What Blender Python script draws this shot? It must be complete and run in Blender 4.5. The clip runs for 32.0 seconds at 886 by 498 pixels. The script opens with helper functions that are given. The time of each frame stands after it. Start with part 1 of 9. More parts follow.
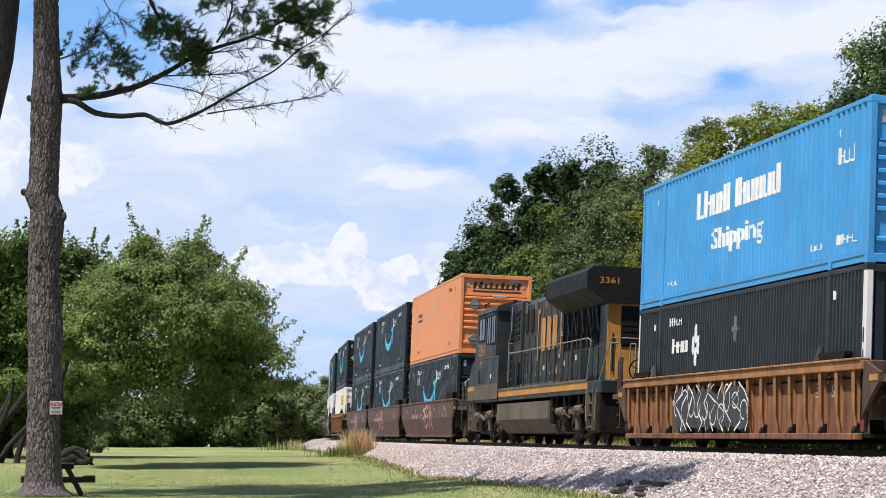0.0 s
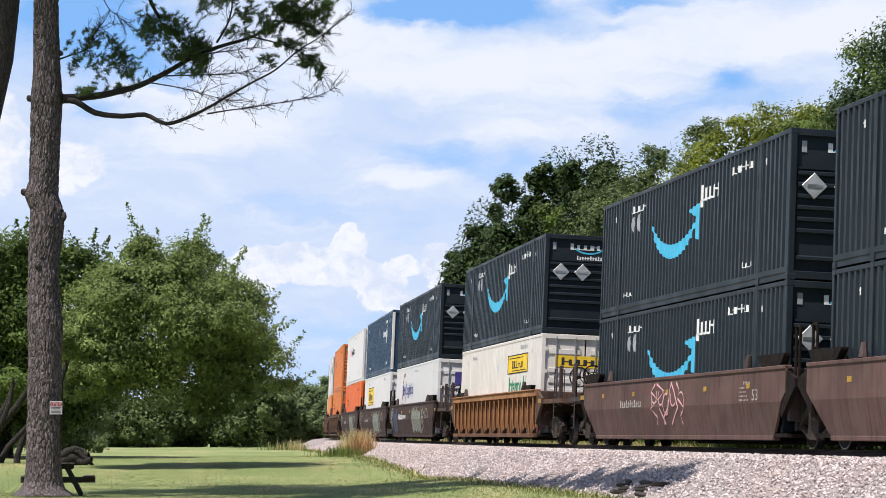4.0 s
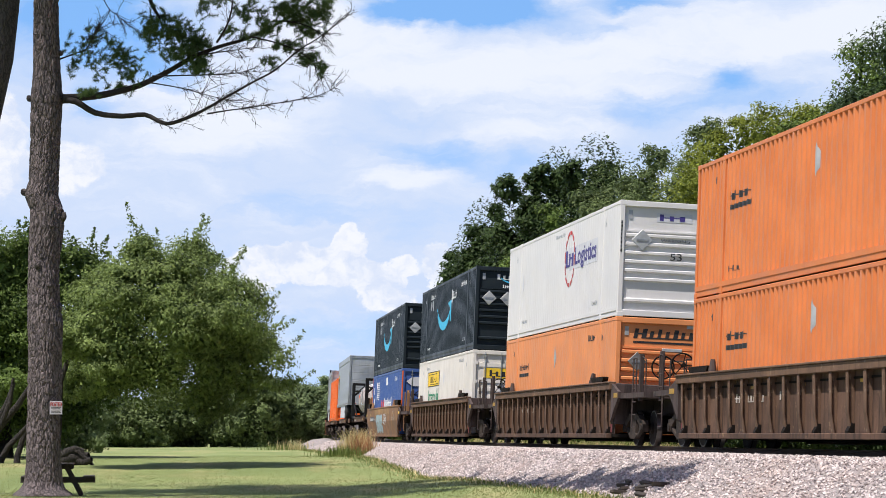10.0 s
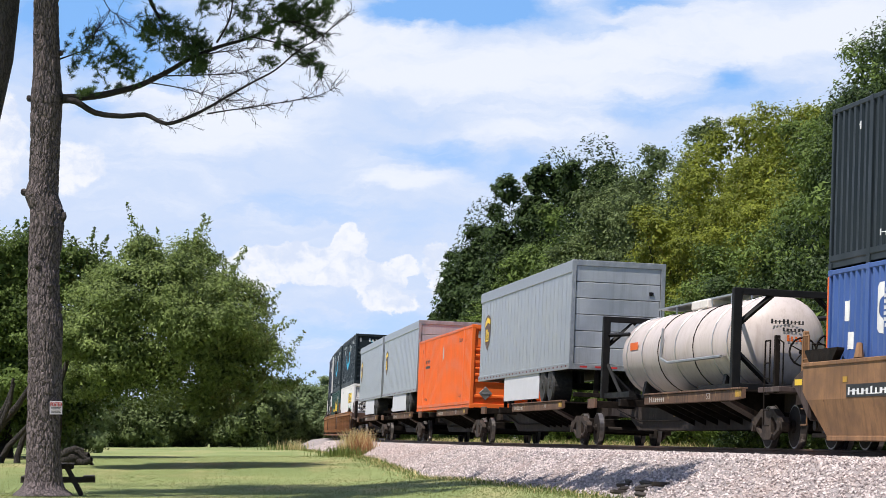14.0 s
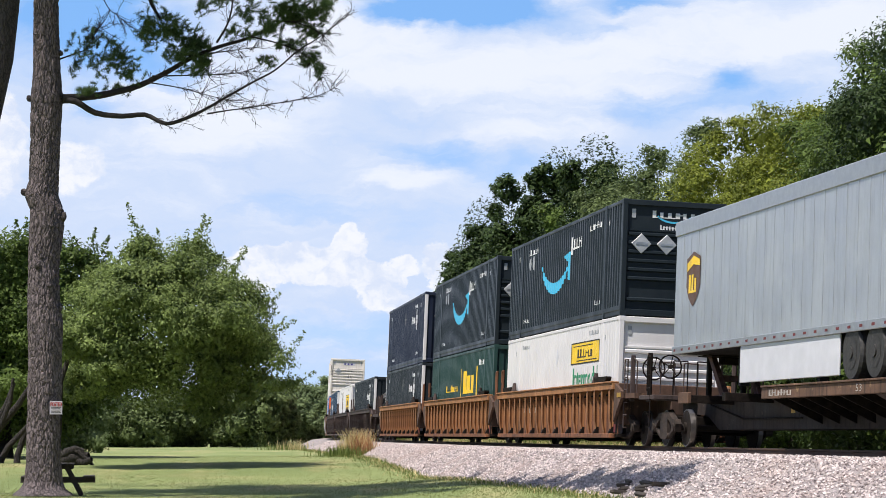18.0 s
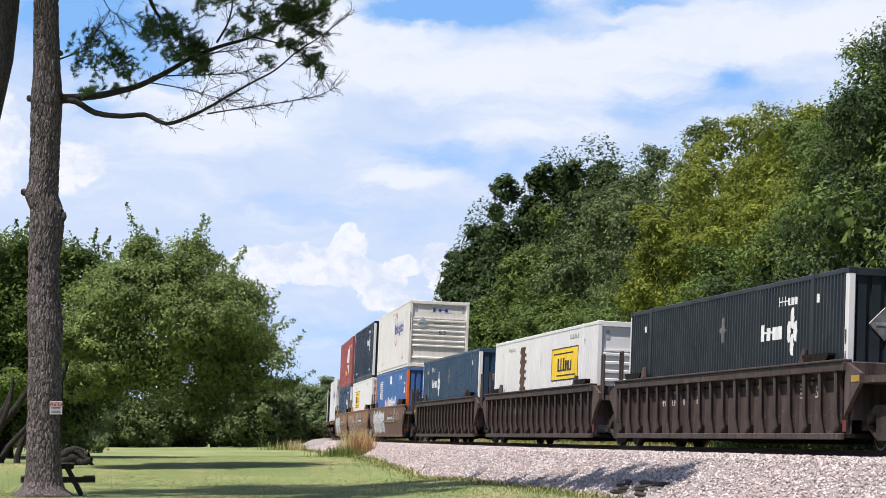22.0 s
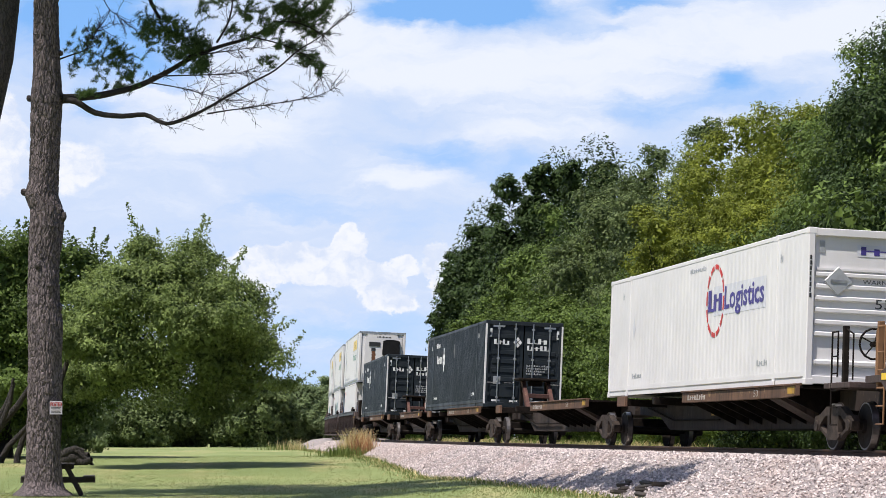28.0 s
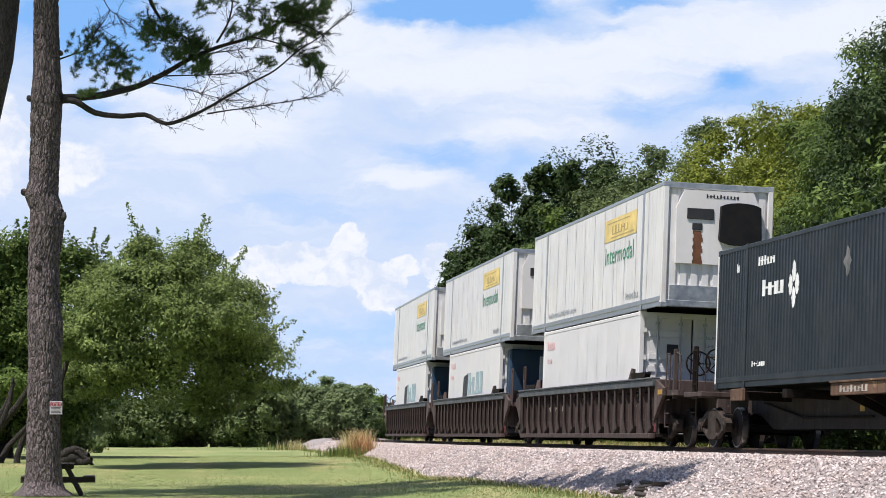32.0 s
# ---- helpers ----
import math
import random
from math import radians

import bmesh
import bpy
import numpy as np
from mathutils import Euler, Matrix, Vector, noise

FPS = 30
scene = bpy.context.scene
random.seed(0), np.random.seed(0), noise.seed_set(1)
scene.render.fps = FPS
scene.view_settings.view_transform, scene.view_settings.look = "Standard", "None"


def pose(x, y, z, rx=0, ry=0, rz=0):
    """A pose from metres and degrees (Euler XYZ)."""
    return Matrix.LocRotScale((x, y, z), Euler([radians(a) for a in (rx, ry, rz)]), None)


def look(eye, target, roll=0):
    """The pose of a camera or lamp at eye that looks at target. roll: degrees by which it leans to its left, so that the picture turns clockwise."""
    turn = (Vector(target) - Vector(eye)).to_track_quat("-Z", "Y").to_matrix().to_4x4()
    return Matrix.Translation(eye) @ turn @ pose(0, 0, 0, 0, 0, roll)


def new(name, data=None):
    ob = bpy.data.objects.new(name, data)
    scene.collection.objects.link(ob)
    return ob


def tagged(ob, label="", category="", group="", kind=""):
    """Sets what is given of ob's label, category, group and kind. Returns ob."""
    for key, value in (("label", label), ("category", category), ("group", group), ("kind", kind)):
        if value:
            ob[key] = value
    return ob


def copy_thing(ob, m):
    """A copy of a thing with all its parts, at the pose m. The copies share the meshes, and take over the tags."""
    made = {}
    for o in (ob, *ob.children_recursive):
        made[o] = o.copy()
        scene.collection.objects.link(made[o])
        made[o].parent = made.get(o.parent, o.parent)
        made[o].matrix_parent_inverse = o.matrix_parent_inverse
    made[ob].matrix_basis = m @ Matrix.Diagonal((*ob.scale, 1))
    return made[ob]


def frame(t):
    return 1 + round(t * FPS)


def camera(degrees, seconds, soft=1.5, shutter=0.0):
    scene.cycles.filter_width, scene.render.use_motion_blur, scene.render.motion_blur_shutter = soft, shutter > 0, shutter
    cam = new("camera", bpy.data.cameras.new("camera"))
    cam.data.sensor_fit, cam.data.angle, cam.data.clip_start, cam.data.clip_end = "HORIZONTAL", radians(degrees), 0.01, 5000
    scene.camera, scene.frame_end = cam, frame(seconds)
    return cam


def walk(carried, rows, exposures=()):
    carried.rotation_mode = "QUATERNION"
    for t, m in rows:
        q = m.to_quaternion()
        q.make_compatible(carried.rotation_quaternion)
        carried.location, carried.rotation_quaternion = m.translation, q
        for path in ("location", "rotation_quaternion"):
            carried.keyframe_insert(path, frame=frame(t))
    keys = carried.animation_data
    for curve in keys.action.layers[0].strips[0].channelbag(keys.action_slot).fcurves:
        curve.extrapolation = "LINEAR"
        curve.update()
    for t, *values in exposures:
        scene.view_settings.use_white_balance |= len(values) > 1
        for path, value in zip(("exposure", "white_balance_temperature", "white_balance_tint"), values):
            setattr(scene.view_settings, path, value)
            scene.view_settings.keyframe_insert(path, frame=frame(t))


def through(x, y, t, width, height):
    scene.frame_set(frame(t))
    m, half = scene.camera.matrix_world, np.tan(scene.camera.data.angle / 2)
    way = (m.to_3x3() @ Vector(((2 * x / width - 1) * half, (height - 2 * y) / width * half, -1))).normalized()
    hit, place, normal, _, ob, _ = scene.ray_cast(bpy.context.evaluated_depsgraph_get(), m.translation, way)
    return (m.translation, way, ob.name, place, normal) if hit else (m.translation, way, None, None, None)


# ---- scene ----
# ------------------------------------------------------------------ camera
EYE_HEIGHT = 1.5
cam = camera(21.12, 32.0, soft=0.8)
STILL = pose(0, 0, EYE_HEIGHT, 90 + 4.455, 0, 0)
walk(cam, [(0.0, STILL), (32.0, STILL)], exposures=[(0.0, 0.0, 6280, 11.5), (32.0, 0.0, 6280, 11.5)])

# ------------------------------------------------------------------ sun and sky
SUN_AZIMUTH, SUN_ELEVATION = 227.0, 64.0     # degrees clockwise from +y; degrees above the horizon
az, el = radians(SUN_AZIMUTH), radians(SUN_ELEVATION)
TO_SUN = Vector((math.sin(az) * math.cos(el), math.cos(az) * math.cos(el), math.sin(el)))
sun = new("sun", bpy.data.lights.new("sun", "SUN"))
sun.data.energy, sun.data.angle, sun.data.color = 6.5, radians(0.55), (1.0, 0.93, 0.83)
sun.matrix_world = look(TO_SUN * 60, (0, 0, 0))


class Net:
    """A small writer of shader nodes."""

    def __init__(self, tree):
        self.tree = tree
        tree.nodes.clear()

    def node(self, kind, settings=None, **inputs):
        n = self.tree.nodes.new(kind)
        for key, value in (settings or {}).items():
            setattr(n, key, value)
        for key, value in inputs.items():
            self.feed(n.inputs[key.replace("_", " ")], value)
        return n

    def feed(self, socket, value):
        if isinstance(value, bpy.types.NodeSocket):
            self.tree.links.new(value, socket)
        else:
            socket.default_value = value

    def math(self, op, a, b=0.0, c=0.0):
        n = self.tree.nodes.new("ShaderNodeMath")
        n.operation = op
        for i, v in enumerate((a, b, c)):
            self.feed(n.inputs[i], v)
        return n.outputs[0]

    def ramp(self, value, low, high, a=0.0, b=1.0, smooth=True):
        n = self.tree.nodes.new("ShaderNodeMapRange")
        n.interpolation_type = "SMOOTHSTEP" if smooth else "LINEAR"
        for i, v in enumerate((value, low, high, a, b)):
            self.feed(n.inputs[i], v)
        return n.outputs[0]

    def mix(self, factor, a, b, blend="MIX"):
        n = self.tree.nodes.new("ShaderNodeMix")
        n.data_type, n.blend_type = "RGBA", blend
        self.feed(n.inputs[0], factor)
        for i, v in ((6, a), (7, b)):
            self.feed(n.inputs[i], (*v, 1.0) if isinstance(v, tuple) and len(v) == 3 else v)
        return n.outputs[2]

    def noise(self, vector, scale, detail=4.0, rough=0.55, distort=0.0):
        n = self.tree.nodes.new("ShaderNodeTexNoise")
        self.feed(n.inputs["Vector"], vector)
        for key, v in (("Scale", scale), ("Detail", detail), ("Roughness", rough), ("Distortion", distort)):
            n.inputs[key].default_value = v
        return n.outputs[0]

    def scaled(self, vector, x, y, z):
        n = self.tree.nodes.new("ShaderNodeVectorMath")
        n.operation = "MULTIPLY"
        self.feed(n.inputs[0], vector)
        n.inputs[1].default_value = (x, y, z)
        return n.outputs[0]


# clouds ahead: centre (degrees right, degrees up), half width, half height, weight
HEAPS = ((-4.9, 3.75, 0.9, 0.75, 0.9), (-4.2, 4.0, 0.9, 0.62, 0.9), (-3.3, 4.15, 0.85, 0.55, 0.9), (-2.25, 4.5, 0.55, 0.72, 1.0), (-2.6, 3.95, 1.0, 0.5, 0.9), (-1.75, 3.7, 0.5, 0.5, 0.9),
         (-1.0, 3.95, 0.5, 0.42, 1.0), (-1.3, 3.2, 0.9, 0.4, 0.8), (-0.1, 4.15, 0.45, 0.6, 1.0), (0.1, 3.6, 0.6, 0.6, 0.8), (-10.6, 6.9, 0.75, 1.6, 0.9), (-9.0, 6.4, 1.1, 0.8, 0.7))
BRIGHT = ((-2.3, 9.6, 2.4, 1.3, 0.6), (1.6, 8.6, 4.0, 0.9, 0.6), (6.5, 9.4, 4.0, 0.9, 0.6), (-5.5, 7.4, 3.0, 1.2, 0.5), (9.6, 9.8, 2.0, 1.0, 0.5), (-0.6, 6.1, 1.3, 0.3, 0.5), (2.8, 7.2, 2.2, 0.4, 0.4))
CLEAR = ((-8.6, 9.9, 2.3, 1.3, 1.15), (-6.8, 8.6, 1.2, 0.6, 0.6), (0.6, 10.25, 2.5, 0.55, 1.2), (-1.2, 10.2, 0.9, 0.4, 0.7), (5.1, 7.9, 1.7, 0.42, 0.5), (6.9, 8.55, 0.6, 0.42, 0.8), (7.4, 8.0, 1.2, 0.4, 0.5), (-0.2, 6.75, 1.3, 0.34, 0.6), (-8.4, 7.9, 0.6, 0.5, 0.6),
         (1.6, 6.35, 1.6, 0.35, 0.4), (-2.4, 2.45, 3.2, 0.55, 0.36), (-1.9, 1.4, 3.6, 0.5, 0.2), (4.6, 10.4, 1.2, 0.3, 0.8), (-3.4, 5.5, 1.8, 0.4, 0.28), (3.6, 9.75, 1.1, 0.22, 0.4))

world = bpy.data.worlds.new("sky")
scene.world = world
world.use_nodes = True
net = Net(world.node_tree)
where = net.node("ShaderNodeTexCoord").outputs["Generated"]
sx, sy, sz = net.node("ShaderNodeSeparateXYZ", Vector=where).outputs
right = net.math("MULTIPLY", net.math("ARCTAN2", sx, sy), 57.296)
up = net.math("MULTIPLY", net.math("ARCSINE", sz), 57.296)
flat = net.node("ShaderNodeCombineXYZ", X=right, Y=up, Z=0.0).outputs[0]


def bent(scale, amount, stretch):
    """The sky's plane, pushed about by noise."""
    wobble = net.node("ShaderNodeTexNoise", Vector=net.scaled(flat, stretch, 1.0, 1.0), Scale=scale, Detail=7.0, Roughness=0.62)
    d = net.node("ShaderNodeVectorMath", {"operation": "SUBTRACT"})
    net.feed(d.inputs[0], wobble.outputs["Color"])
    d.inputs[1].default_value = (0.5, 0.5, 0.5)
    m = net.node("ShaderNodeVectorMath", {"operation": "MULTIPLY_ADD"})
    net.feed(m.inputs[0], d.outputs[0])
    m.inputs[1].default_value = (amount, amount * 0.8, 0.0)
    net.feed(m.inputs[2], flat)
    return m.outputs[0]


def puffs(rows, plane, soft_out, soft_in):
    """The sum of soft ellipses."""
    total = 0.0
    for cx, cy, hw, hh, weight in rows:
        d = net.node("ShaderNodeVectorMath", {"operation": "SUBTRACT"})
        net.feed(d.inputs[0], plane)
        d.inputs[1].default_value = (cx, cy, 0)
        e = net.node("ShaderNodeVectorMath", {"operation": "LENGTH"})
        net.feed(e.inputs[0], net.scaled(d.outputs[0], 1 / hw, 1 / hh, 0))
        total = net.math("ADD", net.ramp(e.outputs["Value"], soft_out, soft_in, 0.0, weight), total)
    return total


drift, billow = bent(0.8, 1.7, 0.6), bent(1.5, 0.95, 1.0)
wisps = net.noise(net.scaled(drift, 0.28, 1.0, 1.0), 1.1, 7.0, 0.62, 0.3)
ahead = net.ramp(sy, 0.55, 0.85)
veil = net.math("ADD", net.math("MULTIPLY_ADD", ahead, 0.72, -0.25), net.math("MULTIPLY", wisps, 0.95))
veil = net.math("SUBTRACT", veil, puffs(CLEAR, drift, 1.5, 0.1))
veil = net.math("ADD", veil, net.math("MULTIPLY", puffs(BRIGHT, drift, 1.5, 0.2), 0.35))
cover = net.ramp(veil, 0.12, 0.92, 0.0, 0.97, False)
bright = net.math("ADD", puffs(BRIGHT, drift, 1.4, 0.1), net.math("MULTIPLY_ADD", wisps, 1.6, -0.72))
veil_colour = net.mix(net.ramp(bright, 0.0, 0.7), (5.75, 6.6, 8.15), (7.75, 8.0, 8.5))
heaps = net.ramp(net.math("ADD", puffs(HEAPS, billow, 1.25, 0.35), net.math("MULTIPLY_ADD", wisps, 0.5, -0.25)), 0.36, 0.62)
shade = net.ramp(net.noise(net.scaled(billow, 0.8, 1.0, 1.0), 1.3, 6.0, 0.6), 0.36, 0.6)
heap_colour = net.mix(shade, (6.3, 6.9, 8.1), (8.3, 8.35, 8.5))
lifted = net.node("ShaderNodeVectorMath", {"operation": "ADD"})
net.feed(lifted.inputs[0], where)
lifted.inputs[1].default_value = (0.0, 0.0, 0.30)
sky = net.node("ShaderNodeTexSky", {"sky_type": "NISHITA", "sun_disc": False, "sun_elevation": el, "sun_rotation": az, "air_density": 1.0, "dust_density": 0.6, "ozone_density": 2.0},
               Vector=net.node("ShaderNodeVectorMath", {"operation": "NORMALIZE"}).outputs[0])
net.feed(sky.inputs[0].links[0].from_node.inputs[0], lifted.outputs[0])
SKY_STRENGTH = 0.115
blue = net.mix(1.0, sky.outputs[0], net.mix(ahead, (0.82, 0.855, 0.95), (1.75, 2.15, 2.25)), "MULTIPLY")
seen = net.mix(cover, blue, veil_colour)
seen = net.mix(net.math("MULTIPLY", heaps, 0.96), seen, heap_colour)
back = net.node("ShaderNodeBackground", Color=seen, Strength=SKY_STRENGTH)
net.node("ShaderNodeOutputWorld", Surface=back.outputs[0])

# ------------------------------------------------------------------ materials


def surface(name, base, rough=0.6, metal=0.0, vary=0.15, scale=1.5, bump=0.15, grain=40.0, streak=0.0, streak_colour=(0.10, 0.05, 0.025),
            dust=0.0, dust_colour=(0.30, 0.25, 0.19), chips=0.0, chip_colour=(0.12, 0.05, 0.025), toss=0.0, coords="Object", gloss=0.5):
    """Paint, metal or stone: two scales of variation, rain streaks, dust and chipped spots."""
    m = bpy.data.materials.new(name)
    m.use_nodes = True
    n = Net(m.node_tree)
    at = n.node("ShaderNodeTexCoord").outputs[coords]
    broad, fine = n.noise(at, scale, 5.0, 0.6), n.noise(at, grain, 3.0, 0.6)
    lo = tuple(c * (1 - vary) for c in base)
    hi = tuple(min(1.0, c * (1 + vary)) for c in base)
    colour = n.mix(n.ramp(broad, 0.3, 0.7), lo, hi)
    colour = n.mix(n.math("MULTIPLY", n.ramp(fine, 0.35, 0.75), vary * 0.8), colour, tuple(c * 0.6 for c in base))
    if toss:
        r = n.node("ShaderNodeObjectInfo").outputs["Random"]
        colour = n.mix(n.math("MULTIPLY", r, toss), colour, tuple(c * 0.45 for c in base))
    if dust:
        d = n.ramp(n.noise(at, scale * 1.7, 6.0, 0.65), 0.38, 0.72, 0.0, dust)
        colour = n.mix(d, colour, dust_colour)
    if streak:
        s = n.noise(n.scaled(at, 3.2, 3.2, 0.22), 2.2, 6.0, 0.7)
        colour = n.mix(n.ramp(s, 0.46, 0.68, 0.0, streak), colour, streak_colour)
    if chips:
        c = n.ramp(n.noise(at, scale * 5, 8.0, 0.72), 0.68 - 0.2 * chips, 0.74 - 0.2 * chips)
        colour = n.mix(n.math("MULTIPLY", c, 0.85), colour, chip_colour)
    b = n.node("ShaderNodeBump", Strength=bump, Distance=0.02, Height=n.math("ADD", fine, broad))
    rr = n.ramp(broad, 0.25, 0.75, max(0.05, rough - 0.12), min(1.0, rough + 0.12))
    p = n.node("ShaderNodeBsdfPrincipled", Base_Color=colour, Roughness=rr, Metallic=metal, Normal=b.outputs[0])
    p.inputs["Specular IOR Level"].default_value = gloss
    n.node("ShaderNodeOutputMaterial", Surface=p.outputs[0])
    return m


def leafy(name, dark, light, through=0.35, rough=0.5):
    """Leaves that differ one by one and let some light through."""
    m = bpy.data.materials.new(name)
    m.use_nodes = True
    n = Net(m.node_tree)
    g = n.node("ShaderNodeNewGeometry")
    at = n.node("ShaderNodeTexCoord").outputs["Object"]
    f = n.math("ADD", n.math("MULTIPLY", g.outputs["Random Per Island"], 0.52), n.ramp(n.noise(at, 0.45, 3.0), 0.36, 0.64, 0.0, 0.28))
    f = n.math("ADD", f, n.ramp(n.noise(at, 2.2, 3.0), 0.36, 0.64, 0.0, 0.24))
    colour = n.mix(f, dark, light)
    p = n.node("ShaderNodeBsdfPrincipled", Base_Color=colour, Roughness=rough)
    p.inputs["Specular IOR Level"].default_value = 0.12
    t = n.node("ShaderNodeBsdfTranslucent", Color=n.mix(0.5, colour, light))
    s = n.node("ShaderNodeMixShader", Fac=through)
    n.feed(s.inputs[1], p.outputs[0])
    n.feed(s.inputs[2], t.outputs[0])
    n.node("ShaderNodeOutputMaterial", Surface=s.outputs[0])
    return m


def grassy(name):
    m = bpy.data.materials.new(name)
    m.use_nodes = True
    n = Net(m.node_tree)
    at = n.node("ShaderNodeTexCoord").outputs["Object"]
    broad, mid, fine = n.noise(at, 0.10, 4.0), n.noise(n.scaled(at, 0.55, 0.22, 1.0), 0.7, 5.0, 0.65), n.noise(at, 14.0, 4.0, 0.7)
    colour = n.mix(n.ramp(broad, 0.35, 0.65), (0.172, 0.215, 0.080), (0.232, 0.268, 0.105))
    colour = n.mix(n.ramp(mid, 0.46, 0.70, 0.0, 0.75), colour, (0.36, 0.315, 0.155))
    colour = n.mix(n.ramp(fine, 0.4, 0.75, 0.0, 0.35), colour, (0.11, 0.14, 0.045))
    b = n.node("ShaderNodeBump", Strength=0.4, Distance=0.04, Height=fine)
    p = n.node("ShaderNodeBsdfPrincipled", Base_Color=colour, Roughness=0.9, Normal=b.outputs[0])
    p.inputs["Specular IOR Level"].default_value = 0.15
    n.node("ShaderNodeOutputMaterial", Surface=p.outputs[0])
    return m


def gravelly(name, stones=True):
    m = bpy.data.materials.new(name)
    m.use_nodes = True
    n = Net(m.node_tree)
    at = n.node("ShaderNodeTexCoord").outputs["Object"]
    v = n.node("ShaderNodeTexVoronoi", Vector=at, Scale=14.0)
    pick = n.node("ShaderNodeNewGeometry").outputs["Random Per Island"] if stones else n.node("ShaderNodeSeparateColor", Color=v.outputs["Color"]).outputs[0]
    colour = n.mix(pick, (0.27, 0.230, 0.224), (0.76, 0.655, 0.630))
    colour = n.mix(n.ramp(n.noise(at, 0.5, 4.0), 0.42, 0.68, 0.0, 0.5), colour, (0.50, 0.38, 0.34))
    colour = n.mix(n.ramp(n.noise(at, 45.0, 3.0), 0.4, 0.8, 0.0, 0.4), colour, (0.20, 0.19, 0.19))
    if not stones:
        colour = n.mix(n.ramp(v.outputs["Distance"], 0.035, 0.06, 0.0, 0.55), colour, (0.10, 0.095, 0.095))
    b = n.node("ShaderNodeBump", Strength=0.9, Distance=0.04, Height=n.math("SUBTRACT", 1.0, v.outputs["Distance"]))
    p = n.node("ShaderNodeBsdfPrincipled", Base_Color=colour, Roughness=0.9, Normal=b.outputs[0])
    n.node("ShaderNodeOutputMaterial", Surface=p.outputs[0])
    return m


def bark(name, dark, light, plate=6.0):
    """Furrowed bark: long uneven plates with dark cracks between."""
    m = bpy.data.materials.new(name)
    m.use_nodes = True
    n = Net(m.node_tree)
    at = n.node("ShaderNodeTexCoord").outputs["Object"]
    wobble = n.node("ShaderNodeTexNoise", Vector=at, Scale=5.0, Detail=5.0)
    lifted = n.node("ShaderNodeVectorMath", {"operation": "MULTIPLY_ADD"})
    n.feed(lifted.inputs[0], wobble.outputs["Color"])
    lifted.inputs[1].default_value = (0.22, 0.22, 0.12)
    n.feed(lifted.inputs[2], n.scaled(at, 1.0, 1.0, 0.26))
    v = n.node("ShaderNodeTexVoronoi", {"feature": "DISTANCE_TO_EDGE"}, Vector=lifted.outputs[0], Scale=plate)
    crack = n.ramp(v.outputs["Distance"], 0.0, 0.16)
    fine = n.noise(n.scaled(at, 1, 1, 0.35), 30.0, 5.0, 0.75)
    broad = n.noise(at, 1.3, 4.0)
    pale = n.mix(n.ramp(fine, 0.3, 0.7), tuple(c * 0.55 for c in light), light)
    pale = n.mix(n.ramp(broad, 0.35, 0.7, 0.0, 0.55), pale, tuple(c * 0.55 for c in light))
    colour = n.mix(n.ramp(crack, 0.0, 1.0, 0.35, 1.0), dark, pale)
    b = n.node("ShaderNodeBump", Strength=0.9, Distance=0.035, Height=n.math("ADD", crack, n.math("MULTIPLY", fine, 0.8)))
    p = n.node("ShaderNodeBsdfPrincipled", Base_Color=colour, Roughness=0.92, Normal=b.outputs[0])
    n.node("ShaderNodeOutputMaterial", Surface=p.outputs[0])
    return m


# ------------------------------------------------------------------ small makers


def finish(name, bm, material, smooth=False):
    me = bpy.data.meshes.new(name)
    bm.to_mesh(me)
    bm.free()
    me.materials.append(material)
    if smooth:
        me.polygons.foreach_set("use_smooth", [True] * len(me.polygons))
    return me


def part(name, bm, material, parent, label="", smooth=False):
    """One mesh object under a thing or a part."""
    ob = new(name, finish(name, bm, material, smooth))
    ob.parent = parent
    if label:
        tagged(ob, label)
    return ob


def twin(ob, m, parent=None):
    """The same mesh once more, as a part at the pose m."""
    o = new(ob.name.split(".")[0], ob.data)
    o.parent = parent or ob.parent
    o.matrix_basis = m
    if "label" in ob:
        o["label"] = ob["label"]
    return o


def raw(name, verts, faces, material, smooth=False):
    me = bpy.data.meshes.new(name)
    me.from_pydata(verts, [], faces)
    me.materials.append(material)
    if smooth:
        me.polygons.foreach_set("use_smooth", [True] * len(me.polygons))
    me.update()
    return me


def box(bm, x0, x1, y0, y1, z0, z1, bevel=0.0, m=None):
    """A box with chamfered edges."""
    made = bmesh.ops.create_cube(bm, size=1.0)["verts"]
    bmesh.ops.scale(bm, vec=(x1 - x0, y1 - y0, z1 - z0), verts=made)
    bmesh.ops.translate(bm, vec=((x0 + x1) / 2, (y0 + y1) / 2, (z0 + z1) / 2), verts=made)
    if bevel:
        edges = list({e for v in made for e in v.link_edges})
        made = list({v for f in bmesh.ops.bevel(bm, geom=edges, offset=bevel, segments=1, affect="EDGES", profile=0.5)["faces"] for v in f.verts})
    if m is not None:
        bmesh.ops.transform(bm, matrix=m, verts=made)
    return made


def boxes(rows, bevel=0.0):
    bm = bmesh.new()
    for r in rows:
        box(bm, *r, bevel=bevel)
    return bm


def rod(bm, a, b, r, sides=8, r2=None):
    """A round bar from a to b."""
    a, b = Vector(a), Vector(b)
    d = b - a
    made = bmesh.ops.create_cone(bm, cap_ends=True, segments=sides, radius1=r, radius2=r if r2 is None else r2, depth=d.length)["verts"]
    bmesh.ops.transform(bm, matrix=Matrix.Translation((a + b) / 2) @ d.to_track_quat("Z", "Y").to_matrix().to_4x4(), verts=made)
    return made


def pipe(bm, points, r, sides=6):
    for a, b in zip(points, points[1:]):
        rod(bm, a, b, r, sides)


